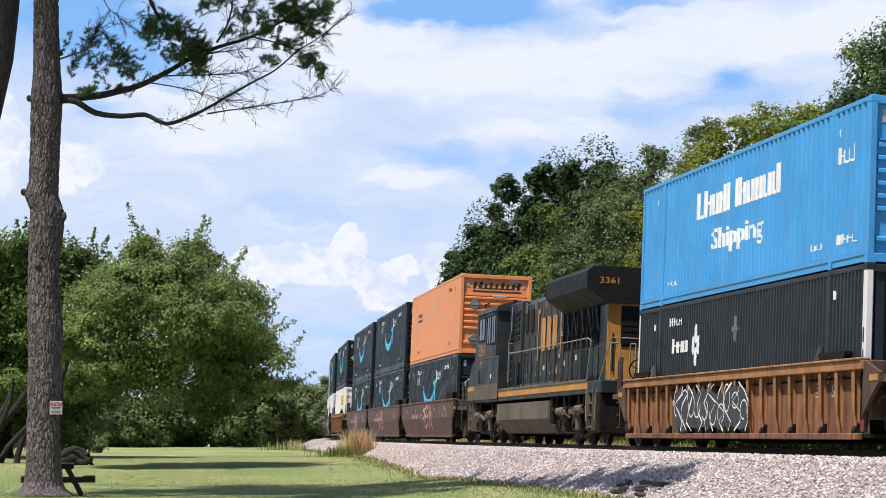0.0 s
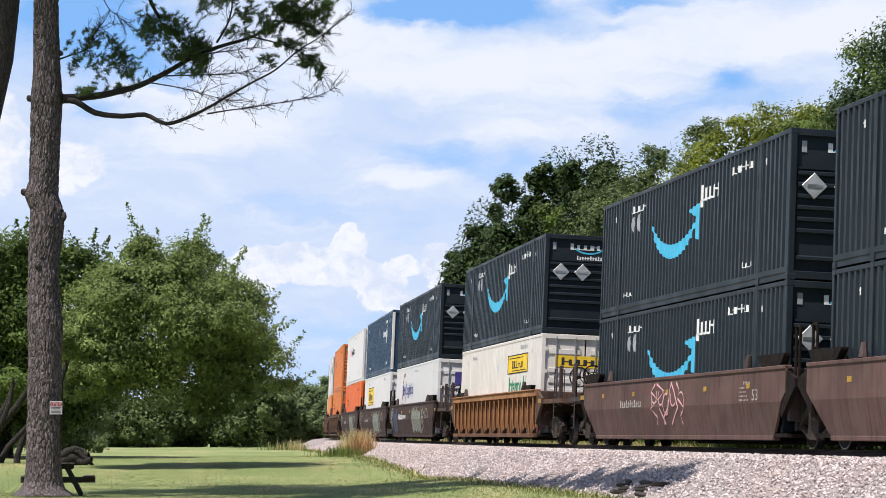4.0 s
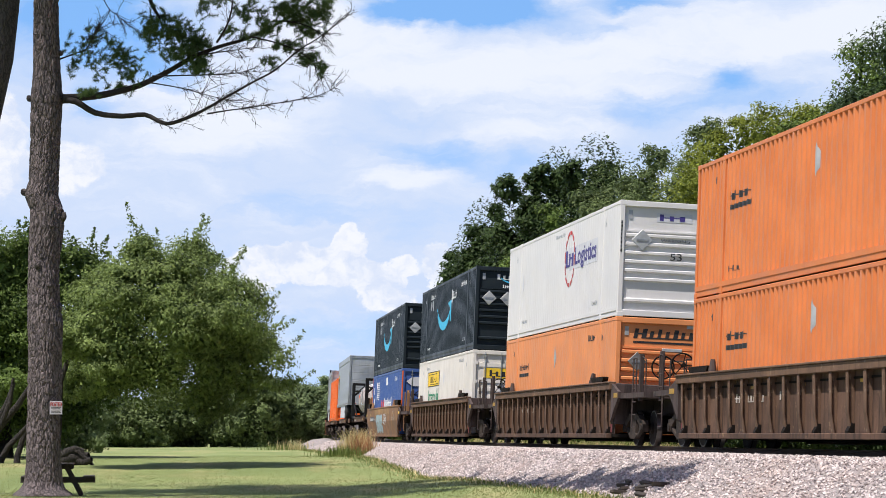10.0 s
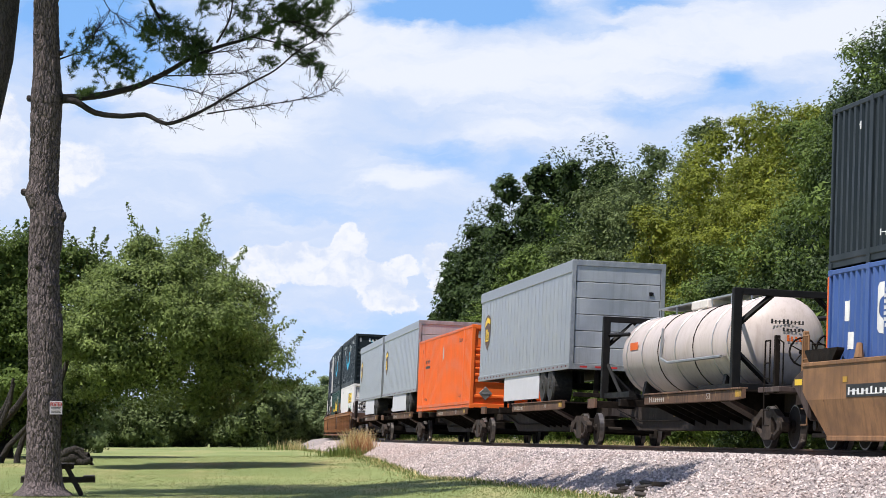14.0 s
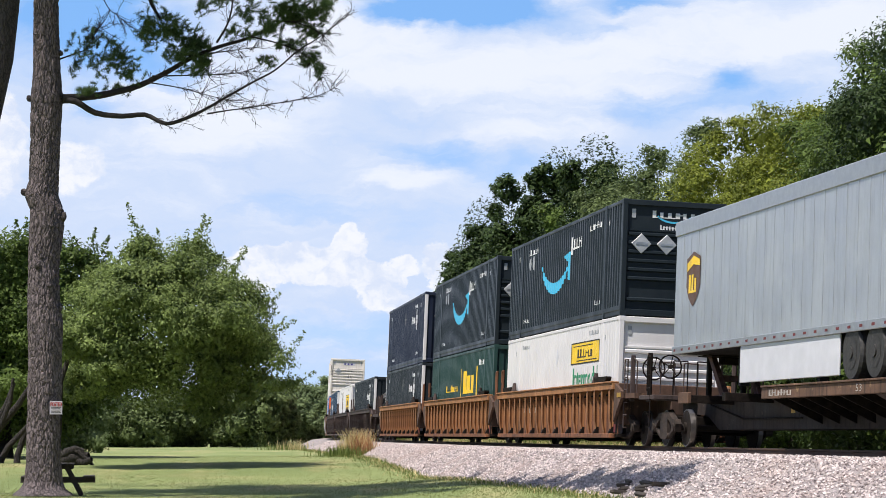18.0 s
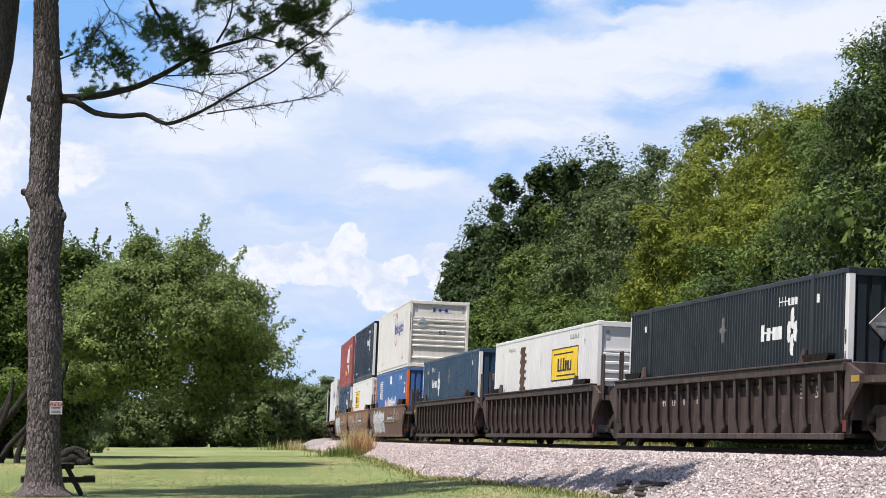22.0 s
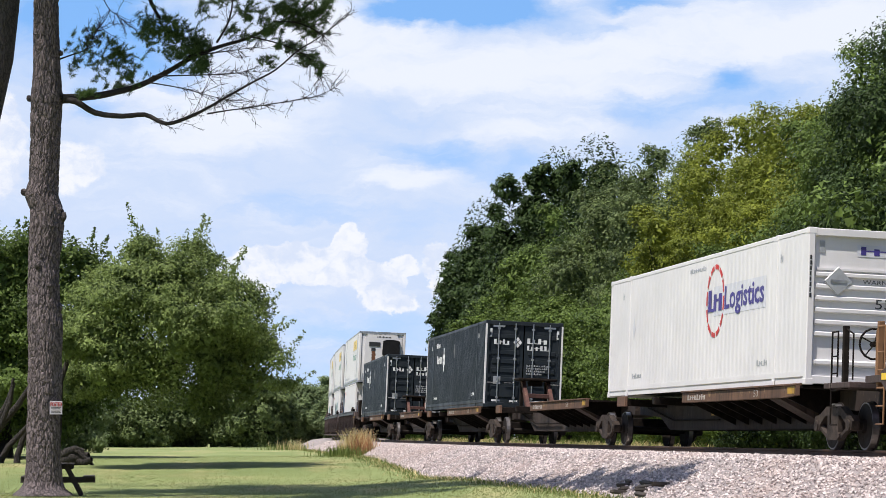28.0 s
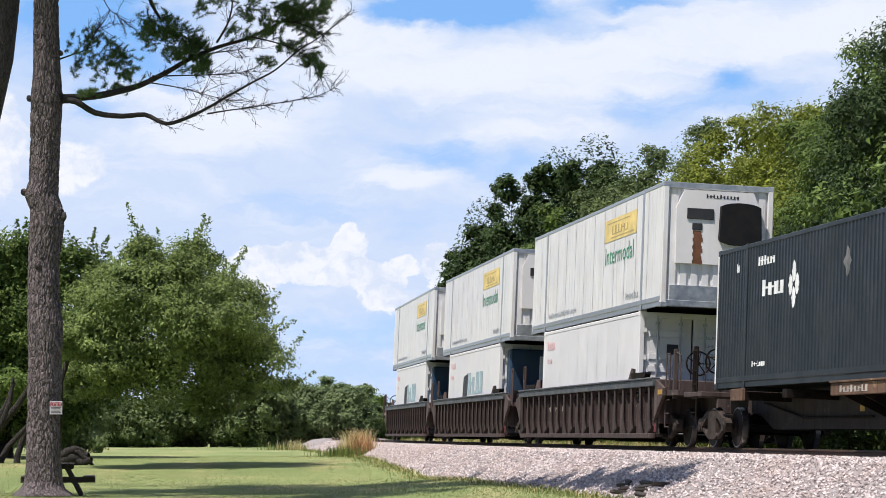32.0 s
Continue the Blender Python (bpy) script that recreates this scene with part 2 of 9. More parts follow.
def prism(bm, outline, y0, y1):
    """An outline of (x, z) drawn out from y0 to y1."""
    a = [bm.verts.new((x, y0, z)) for x, z in outline]
    b = [bm.verts.new((x, y1, z)) for x, z in outline]
    bm.faces.new(a)
    bm.faces.new(b[::-1])
    n = len(a)
    for i in range(n):
        bm.faces.new((a[(i + 1) % n], a[i], b[i], b[(i + 1) % n]))
    bmesh.ops.recalc_face_normals(bm, faces=bm.faces[:])


def prism_x(bm, outline, x0, x1):
    """An outline of (y, z) drawn out from x0 to x1."""
    a = [bm.verts.new((x0, y, z)) for y, z in outline]
    b = [bm.verts.new((x1, y, z)) for y, z in outline]
    bm.faces.new(a)
    bm.faces.new(b[::-1])
    n = len(a)
    for i in range(n):
        bm.faces.new((a[(i + 1) % n], a[i], b[i], b[(i + 1) % n]))
    bmesh.ops.recalc_face_normals(bm, faces=bm.faces[:])


# ------------------------------------------------------------------ the line of the railway
RAIL_TOP = EYE_HEIGHT - 0.315      # on the centre line
CANT = 2.438                       # degrees, the outer rail is the higher
S0, S1, STEP = -760.0, 760.0, 0.5
line_s = np.arange(S0, S1 + STEP, STEP)
inner = np.clip(line_s, -150.0, 40.0)
bend = -0.899e-3 - 2 * 3.3822e-6 * inner - 3 * 13.8075e-9 * inner ** 2
bend = np.where(line_s > 40.0, -1.15e-3, bend)
turn_by = np.concatenate([[0], np.cumsum((bend[1:] + bend[:-1]) / 2 * STEP)])
middle = int(np.argmin(abs(line_s)))
turn_by += radians(-8.6853) - turn_by[middle] + math.pi
way_x, way_y = np.sin(turn_by), np.cos(turn_by)
line_x = np.concatenate([[0], np.cumsum((way_x[1:] + way_x[:-1]) / 2 * STEP)])
line_y = np.concatenate([[0], np.cumsum((way_y[1:] + way_y[:-1]) / 2 * STEP)])
line_x += 5.8569 - line_x[middle]
line_y += 56.3472 - line_y[middle]


def on_line(s, side=0.0):
    """The place on the centre line at s metres; side: metres to the right of the way the train goes."""
    x, y = np.interp(s, line_s, line_x), np.interp(s, line_s, line_y)
    dx, dy = np.interp(s, line_s, way_x), np.interp(s, line_s, way_y)
    return x + dy * side, y - dx * side


def on_rails(s, half=6.5, z=0.0):
    """The pose of a vehicle whose middle is at s, with its trucks half metres fore and aft. Its x points forwards."""
    xa, ya = on_line(s - half)
    xb, yb = on_line(s + half)
    return Matrix.Translation(((xa + xb) / 2, (ya + yb) / 2, RAIL_TOP)) @ pose(0, 0, 0, 0, 0, math.degrees(math.atan2(yb - ya, xb - xa))) @ pose(0, 0, 0, -CANT, 0, 0) @ pose(0, 0, z)


def travelled(t):
    """Metres that the train has gone by t, counted from 16 s."""
    return 19.8741 * (t - 16) + 0.5 * 0.0094 * (t - 16) ** 2
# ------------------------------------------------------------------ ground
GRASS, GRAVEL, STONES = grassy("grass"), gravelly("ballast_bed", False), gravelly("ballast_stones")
RUST_RAIL = surface("rusty_rail", (0.075, 0.045, 0.032), 0.7, 0.5, 0.3, 4.0)
RAIL_HEAD = surface("worn_rail_head", (0.35, 0.33, 0.31), 0.35, 1.0, 0.1, 4.0)
TIE_WOOD = surface("creosoted_timber", (0.055, 0.042, 0.033), 0.9, 0.0, 0.4, 5.0, 0.5, toss=0.4)


def rise(x, y):
    """Height of the lawn: low by the camera, higher past sixty metres and beside the ballast, with gentle swells."""
    u = np.clip((y - 57.0) / 38.0, 0, 1)
    v = np.clip((y - 158.0) / 60.0, 0, 1)
    w = np.clip(1.6 - np.hypot(x, y - 80) / 220, 0, 1)
    off = np.abs(np.interp(y, line_y[::-1], line_x[::-1]) - x)
    bank = np.clip((8.4 - off) / 4.2, 0, 1)
    near = np.clip((71.0 - y) / 9.0, 0, 1) * np.clip((y - 20.0) / 20.0, 0, 1)
    return 0.31 * bank * bank * (3 - 2 * bank) * near + 0.55 * u * u * (3 - 2 * u) * w - 0.35 * v * v * (3 - 2 * v) * w + w * (0.05 * np.sin(x * 0.23 + 1.0) * np.sin(y * 0.09 + 0.6) + 0.02 * np.sin(x * 0.61 + y * 0.37))


def ground_sheet():
    def steps(a, b, n, power):
        u = np.linspace(-1, 1, n)
        return (a + b) / 2 + (b - a) / 2 * np.sign(u) * abs(u) ** power
    xs, ys = steps(-2600, 2600, 241, 3.4), 75 + steps(-2600, 2600, 241, 3.2)
    X, Y = np.meshgrid(xs, ys)
    Z = rise(X, Y)
    w, h = len(xs), len(ys)
    verts = np.stack([X.ravel(), Y.ravel(), Z.ravel()], -1).tolist()
    faces = [(j * w + i, j * w + i + 1, (j + 1) * w + i + 1, (j + 1) * w + i) for j in range(h - 1) for i in range(w - 1)]
    tagged(new("ground", raw("ground", verts, faces, GRASS, True)), "mown lawn with dry patches", "ground", kind="structure")


def loft(name, outline, material, a, b, step=2.0, smooth=False):
    """An open or closed outline of (right, up) pulled along the rails, tilted with them."""
    ss = np.arange(a, b + step, step)
    verts, faces, k = [], [], len(outline)
    for s in ss:
        m = on_rails(float(s), 0.5)
        verts += [tuple(m @ Vector((0, -q, z))) for q, z in outline]
    for i in range(len(ss) - 1):
        faces += [(i * k + j, i * k + j + 1, (i + 1) * k + j + 1, (i + 1) * k + j) for j in range(k - 1)]
    return new(name, raw(name, verts, faces, material, smooth))


BED = ((5.2, -1.75), (4.4, -1.30), (3.9, -1.02), (3.2, -0.62), (2.5, -0.27), (1.9, -0.17), (0.0, -0.17), (-1.9, -0.17), (-2.7, -0.35), (-4.2, -0.9), (-5.8, -1.5))


def bed_height(q):
    return float(np.interp(q, [o[0] for o in BED[::-1]], [o[1] for o in BED[::-1]]))


def railway():
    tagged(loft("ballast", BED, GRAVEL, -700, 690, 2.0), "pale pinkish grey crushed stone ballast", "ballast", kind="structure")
    for side in (0.7525, -0.7525):
        web = [(0.075, -0.185), (0.07, -0.165), (0.012, -0.14), (0.012, -0.045), (0.037, -0.035), (0.037, -0.006), (0.03, -0.002)]
        sec = [(side + q, z) for q, z in web] + [(side - q, z) for q, z in web[::-1]]
        rail = tagged(loft("rail", sec, RUST_RAIL, -700, 690, 2.0), "rusty brown steel rail on timber ties", "rail", "rails", "structure")
        head = loft("running_surface", [(side + 0.03, -0.001), (side + 0.02, 0.002), (side - 0.02, 0.002), (side - 0.03, -0.001)], RAIL_HEAD, -700, 690, 2.0)
        head.parent = rail
    bm = boxes([(-0.115, 0.115, -1.3, 1.3, -0.34, -0.165)], 0.012)
    tie = finish("tie", bm, TIE_WOOD)
    sheet = tagged(new("tie_row"), "row of weathered timber ties under the rails", "ties", kind="structure")
    for i in range(300):
        o = new("tie", tie)
        o.parent, o.matrix_basis = sheet, on_rails(-115 + i * 0.5, 0.5) @ pose(0, random.uniform(-0.03, 0.03), random.uniform(-0.01, 0.008), 0, 0, random.uniform(-1.2, 1.2))


def loose_stones():
    """Crushed stones on the shoulder that faces the lawn and between the rails."""
    rng = np.random.default_rng(4)
    n = 64000
    s = -88 + 112 * rng.random(n) ** 0.85
    q = np.where(rng.random(n) < 0.86, rng.uniform(0.95, 4.6, n), rng.uniform(-1.9, 0.95, n))
    keep = (q < 3.9) | (rng.random(n) < np.clip(4.8 - q, 0, 1) * 0.8)
    s, q = s[keep], q[keep]
    n = len(s)
    z = np.interp(q, [o[0] for o in BED[::-1]], [o[1] for o in BED[::-1]])
    ca = radians(CANT)
    lat, hgt = q * math.cos(ca) - z * math.sin(ca), z * math.cos(ca) + q * math.sin(ca)
    x, y = on_line(s)
    dx, dy = np.interp(s, line_s, way_x), np.interp(s, line_s, way_y)
    centre = np.stack([x + dy * lat, y - dx * lat, RAIL_TOP + hgt], -1)
    size = rng.uniform(0.018, 0.046, n)[:, None, None]
    unit = np.array([(1, 0, 0), (0, 1, 0), (-1, 0, 0), (0, -1, 0), (0, 0, 1), (0, 0, -1)], float)
    spin = np.linalg.qr(rng.normal(size=(n, 3, 3)))[0]
    pts = np.einsum("ij,njk->nik", unit, spin) * rng.uniform(0.65, 1.25, (n, 6, 1)) * size + centre[:, None, :]
    pts[:, :, 2] += 0.012
    f = np.array([(0, 1, 4), (1, 2, 4), (2, 3, 4), (3, 0, 4), (1, 0, 5), (2, 1, 5), (3, 2, 5), (0, 3, 5)])
    faces = (np.arange(n)[:, None, None] * 6 + f).reshape(-1, 3)
    tagged(new("ballast_stones", raw("ballast_stones", pts.reshape(-1, 3).tolist(), faces.tolist(), STONES)), "loose crushed stones on the ballast shoulder", "gravel", kind="stuff")


ground_sheet()
railway()
loose_stones()
# ------------------------------------------------------------------ trees
OAK_BARK = bark("oak_bark", (0.014, 0.012, 0.011), (0.046, 0.038, 0.033), 9.0)
LEAF_DARK = leafy("dark_oak_leaves", (0.006, 0.015, 0.005), (0.072, 0.112, 0.034), 0.16)
LEAF_MID = leafy("green_leaves", (0.010, 0.024, 0.006), (0.175, 0.248, 0.058), 0.22)
LEAF_LIGHT = leafy("yellow_green_leaves", (0.022, 0.038, 0.006), (0.285, 0.322, 0.046), 0.25)
LEAF_LAWN = leafy("lawn_tree_leaves", (0.014, 0.030, 0.008), (0.275, 0.350, 0.108), 0.28)
# LEAF_FAR: haze put into the leaf colour, its dark end raised
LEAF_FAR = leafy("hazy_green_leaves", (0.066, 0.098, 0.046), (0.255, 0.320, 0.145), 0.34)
LEAF_GREY = leafy("grey_green_leaves", (0.014, 0.028, 0.010), (0.190, 0.242, 0.090), 0.22)


def leaf_mesh(name, centres, sizes, rng, material, out=None, droop=0.3):
    """One mesh of small pointed leaves. out: the way each leaf's clump faces."""
    n = len(centres)
    nor = rng.normal(size=(n, 3)) * 0.55
    nor[:, 2] += 0.30
    if out is not None:
        nor += out
    nor /= np.linalg.norm(nor, axis=1)[:, None]
    a = rng.normal(size=(n, 3))
    a[:, 2] -= droop
    a -= nor * (a * nor).sum(1)[:, None]
    a /= np.linalg.norm(a, axis=1)[:, None]
    b = np.cross(nor, a)
    L, W = sizes[:, None], sizes[:, None] * rng.uniform(0.5, 0.75, (n, 1))
    p = np.stack([centres - a * L * 0.3 + b * W / 2, centres + a * L * 0.7, centres - a * L * 0.3 - b * W / 2], 1)
    me = bpy.data.meshes.new(name)
    me.vertices.add(n * 3)
    me.vertices.foreach_set("co", p.astype(np.float32).ravel())
    me.loops.add(n * 3)
    me.loops.foreach_set("vertex_index", np.arange(n * 3, dtype=np.int32))
    me.polygons.add(n)
    me.polygons.foreach_set("loop_start", np.arange(0, n * 3, 3, dtype=np.int32))
    me.materials.append(material)
    me.update(calc_edges=True)
    return me


CROWNS = []


def limb(verts, faces, pts, radii, sides=6):
    """Adds a tapered, bent tube."""
    base = len(verts)
    for k, (c, r) in enumerate(zip(pts, radii)):
        d = (Vector(pts[min(k + 1, len(pts) - 1)]) - Vector(pts[max(k - 1, 0)])).normalized()
        u = d.orthogonal().normalized()
        v = d.cross(u)
        for j in range(sides):
            a = 2 * math.pi * j / sides
            verts.append(tuple(Vector(c) + (u * math.cos(a) + v * math.sin(a)) * r))
    for k in range(len(pts) - 1):
        for j in range(sides):
            faces.append((base + k * sides + j, base + k * sides + (j + 1) % sides, base + (k + 1) * sides + (j + 1) % sides, base + (k + 1) * sides + j))


def broad_tree(name, x, y, height, radius, low, leaves, material, seed, label, leaf=0.2, clumps=60, trunk=0.25, squash=1.0, wild=0.25, tips=0, group="", lean=(0, 0)):
    """A trunk with limbs and a crown of many leaf clumps. low: height at which the crown begins."""
    rng = np.random.default_rng(seed)
    tree = tagged(new(name), label, "tree", group)
    tree.matrix_world = pose(x, y, 0)
    crown_h = height - low
    mid = np.array([lean[0], lean[1], low + crown_h * 0.5])
    # boughs on an uneven egg, small clumps of leaves on the outer side of each bough
    skin = 4 * math.pi * ((radius ** 3.2 + 2 * (radius * crown_h / 2) ** 1.6) / 3) ** 0.625
    n_bough = int(np.clip(2.1 * skin / radius ** 2, 22, 84))
    k = np.arange(n_bough) + 0.5
    polar, around = np.arccos(1 - 2 * k / n_bough), math.pi * (1 + 5 ** 0.5) * k + seed
    d = np.stack([np.cos(around) * np.sin(polar), np.sin(around) * np.sin(polar), np.cos(polar)], -1) + rng.normal(size=(n_bough, 3)) * 0.16
    d /= np.linalg.norm(d, axis=1)[:, None]
    lump = 1 + wild * np.array([noise.noise(Vector(v) * 1.9 + Vector((seed, 0, 0))) for v in d.tolist()])
    egg = np.array([radius, radius * squash, crown_h * 0.5])
    c = d * (rng.uniform(0.56, 0.84, n_bough) * lump)[:, None] * egg
    c[:, :2] *= np.clip(1.08 - 0.2 * (c[:, 2:3] / (crown_h * 0.5)), 0.8, 1.3)
    c += mid
    lr = radius * rng.uniform(0.22, 0.40, n_bough)
    n_sub = n_bough * 14
    host = np.arange(n_sub) % n_bough
    v = rng.normal(size=(n_sub, 3)) * 0.75 + d[host] * 0.8 + np.array([0, 0, 0.42])
    v /= np.linalg.norm(v, axis=1)[:, None]
    sub = c[host] + v * (lr[host] * rng.uniform(0.66, 1.08, n_sub))[:, None] * np.array([1.0, 1.0, 0.82])
    cr = lr[host] * rng.uniform(0.20, 0.40, n_sub)
    own = rng.choice(n_sub, leaves, p=cr ** 2 / (cr ** 2).sum())
    g = rng.normal(size=(leaves, 3)) + np.array([0, 0, 0.25])
    g /= np.linalg.norm(g, axis=1)[:, None]
    pts = sub[own] + g * (rng.random(leaves) ** 0.45 * cr[own] * rng.uniform(0.8, 1.7, leaves))[:, None] * np.array([1.0, 1.0, 0.62])
    face = g * 0.75 + v[own] * 0.75
    # larger leaves within the boughs
    fill = int(leaves * 0.20)
    inside = rng.integers(0, n_bough, fill)
    h = rng.normal(size=(fill, 3))
    h /= np.linalg.norm(h, axis=1)[:, None]
    pts = np.concatenate([pts, c[inside] + h * (lr[inside] * 0.72 * rng.random(fill) ** 0.4)[:, None]])
    face = np.concatenate([face, h + d[inside] * 0.5])
    # stray sprays between the boughs
    stray = int(leaves * 0.26)
    h = rng.normal(size=(stray, 3))
    h /= np.linalg.norm(h, axis=1)[:, None]
    pts = np.concatenate([pts, mid + h * egg * (0.97 * rng.random(stray) ** 0.25)[:, None]])
    face = np.concatenate([face, h])
    # the crown fills just its stated height and width
    lo, hi = np.quantile(pts[:, 2], (0.004, 0.998))
    pts[:, 2] = low + (pts[:, 2] - lo) * crown_h / (hi - lo)
    c[:, 2] = low + (c[:, 2] - lo) * crown_h / (hi - lo)
    sub[:, 2] = low + (sub[:, 2] - lo) * crown_h / (hi - lo)
    size = leaf * rng.uniform(0.65, 1.25, len(pts))
    size[leaves:leaves + fill] *= 2.0
    if tips:
        # shoots that stand out of the top
        extra, order = [], np.argsort(-2 * (sub[:, 2] - mid[2]) / crown_h - 0.55 * (sub[:, 0] - mid[0]) / radius)
        for k in order[:tips * 3:3]:
            way = np.array([rng.normal() * 0.28, rng.normal() * 0.28, 0.85]) + (sub[k] - mid) / radius * 0.75
            way /= np.linalg.norm(way)
            long = rng.uniform(0.3, 1.0) * 1.7
            m = int(70 * long)
            t = rng.random(m)[:, None]
            extra.append(sub[k] + way * long * t + rng.normal(size=(m, 3)) * 0.11 * (1.25 - t))
        extra = np.concatenate(extra)
        pts = np.concatenate([pts, extra])
        face = np.concatenate([face, np.zeros_like(extra)])
        size = np.concatenate([size, leaf * rng.uniform(0.65, 1.25, len(extra))])
    pts[:, 2] = np.maximum(pts[:, 2], 0.3)
    crown = new("crown", leaf_mesh("crown", pts, size, rng, material, face))
    crown.parent = tree
    CROWNS.append((crown, seed))
    verts, faces = [], []
    top = Vector((lean[0] * 0.4, lean[1] * 0.4, low + crown_h * 0.72))
    along = lambda u: Vector((top.x * u ** 2.6, top.y * u ** 2.6, top.z * u))
    base_pts = [Vector((0, 0, -0.25)), Vector((0, 0, 0.25))] + [along(u) + Vector((rng.normal() * 0.12, rng.normal() * 0.12, 0)) for u in (0.25, 0.5, 0.75, 1.0)]
    limb(verts, faces, base_pts, [trunk * 1.5, trunk * 1.08, trunk * 0.9, trunk * 0.66, trunk * 0.42, trunk * 0.1], 9)
    for k in rng.permutation(n_bough)[:36]:
        u = float(rng.uniform(0.62 if lean[0] > 2 else 0.3, 0.95))
        start = along(u)
        end = Vector(c[k].tolist())
        bow = (start + end) / 2 + Vector((0, 0, -0.12 * (end - start).length))
        limb(verts, faces, [start, bow, end], [trunk * 0.34 * (1.1 - u), trunk * 0.2 * (1.1 - u), 0.012], 5)
    t = new("trunk", raw("trunk", verts, faces, OAK_BARK, True))
    t.parent = tree
    return tree


def sight(px, d):
    """Ground place d metres ahead in the direction px (thousandths to the right of straight ahead)."""
    return px * d / 1000.0, d


# the wood on the inner side of the curve: bearing, distance, height, radius, crown base, leaves, leaf, material
WOOD = (
    (6.7, 215, 18.0, 2.9, 0.5, 30000, 0.31, LEAF_DARK), (18.6, 200, 20.8, 3.7, 0.8, 37500, 0.29, LEAF_DARK), (33.5, 186, 21.4, 3.9, 1.0, 42500, 0.28, LEAF_DARK),
    (49, 176, 21.8, 3.5, 1.0, 40000, 0.27, LEAF_DARK), (65.5, 166, 21.6, 3.4, 1.0, 40000, 0.26, LEAF_DARK), (80, 158, 19.0, 3.4, 1.0, 30000, 0.26, LEAF_DARK),
    (20.5, 172, 11.4, 3.4, 0.3, 22000, 0.22, LEAF_MID), (37, 158, 13.8, 3.8, 0.3, 28000, 0.21, LEAF_MID), (55, 146, 15.4, 4.0, 0.4, 32000, 0.19, LEAF_MID),
    (75, 136, 16.8, 4.0, 0.5, 36000, 0.18, LEAF_GREY), (92, 128, 17.0, 3.5, 0.5, 36000, 0.17, LEAF_GREY), (105, 122, 17.6, 2.7, 1.0, 28000, 0.16, LEAF_GREY),
    (51, 133, 9.2, 3.6, 0.2, 22000, 0.18, LEAF_MID), (73, 120, 10.0, 3.8, 0.2, 26000, 0.16, LEAF_MID), (92, 111, 10.6, 3.4, 0.2, 26000, 0.15, LEAF_MID),
    (104, 105, 12.9, 3.0, 0.3, 34000, 0.14, LEAF_LIGHT), (121, 102, 14.6, 3.3, 0.4, 40000, 0.135, LEAF_LIGHT), (138, 98, 14.7, 3.7, 0.5, 48000, 0.13, LEAF_LIGHT), (150, 93, 14.2, 3.5, 0.5, 44000, 0.125, LEAF_LIGHT),
    (112, 96, 7.0, 3.2, 0.2, 22000, 0.13, LEAF_MID), (131, 90, 9.4, 3.2, 0.2, 30000, 0.13, LEAF_MID), (162, 87, 13.6, 3.4, 0.6, 44000, 0.12, LEAF_LIGHT),
    # low LEAF_DARK shrubs from here on: deep shade put into their leaf colour
    (171, 82, 13.0, 3.1, 0.6, 40000, 0.12, LEAF_MID), (148, 82, 8.4, 3.2, 0.2, 26000, 0.12, LEAF_DARK), (188, 74, 13.6, 3.2, 0.6, 44000, 0.115, LEAF_MID),
    (212, 66, 13.2, 4.0, 0.5, 40000, 0.12, LEAF_DARK), (172, 72, 6.3, 2.8, 0.2, 22000, 0.115, LEAF_DARK), (200, 60, 8.0, 3.2, 0.2, 18000, 0.13, LEAF_DARK), (240, 56, 10.0, 4.0, 0.3, 10000, 0.18, LEAF_MID),
)
WOOD_LABELS = {LEAF_DARK: "dark green broadleaf tree beside the railway", LEAF_MID: "full green broadleaf tree beside the railway", LEAF_LIGHT: "yellow-green leafy tree beside the railway", LEAF_GREY: "feathery grey-green tree beside the railway"}
for i, (px, d, h, r, low, n, leaf, mat_of) in enumerate(WOOD):
    x, y = sight(px, d)
    broad_tree("tree", x, y, h, r, low, n, mat_of, 100 + i, WOOD_LABELS[mat_of], leaf, 96, 0.16 + h * 0.011, 1.0, 0.34 if mat_of == LEAF_DARK else 0.5, 0, "trees of the wood")

# trees and thicket round the lawn
LAWN = (
    (-163, 82, 8.3, 3.6, 2.2, 80000, 0.115, LEAF_LAWN, 64, (3.8, 0.3), 0.15), (-183, 97, 9.6, 4.1, 1.2, 52000, 0.16, LEAF_MID, 14, (1.0, 0), 0.3), (-204, 96, 9.8, 4.2, 1.5, 36000, 0.15, LEAF_MID, 8, (0.6, 0), 0.3),
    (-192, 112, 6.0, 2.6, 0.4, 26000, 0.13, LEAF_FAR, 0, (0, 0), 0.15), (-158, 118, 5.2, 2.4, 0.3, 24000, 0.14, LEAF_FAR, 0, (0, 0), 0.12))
for i, (px, d, h, r, low, n, leaf, mat_of, tips, lean, thick) in enumerate(LAWN):
    x, y = sight(px, d)
    broad_tree("tree", x, y, h, r, low, n, mat_of, 300 + i, "broad spreading tree with loose upright shoots on the lawn", leaf, 80, thick, 1.0, 0.45, tips, "trees on the lawn", lean)
random.seed(11)
for i in range(19):
    px = -186 + i * 8.0 + random.uniform(-3, 3)
    d = 236 + random.uniform(-6, 20)
    h = 1.5 + (112 + random.uniform(-26, 4) - (22 if 5 <= i <= 10 else 0)) * d / 4203
    x, y = sight(px, d)
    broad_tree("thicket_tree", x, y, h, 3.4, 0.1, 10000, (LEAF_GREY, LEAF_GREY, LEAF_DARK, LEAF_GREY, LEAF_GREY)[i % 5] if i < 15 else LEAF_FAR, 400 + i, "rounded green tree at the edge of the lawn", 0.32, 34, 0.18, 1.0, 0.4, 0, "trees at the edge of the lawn")
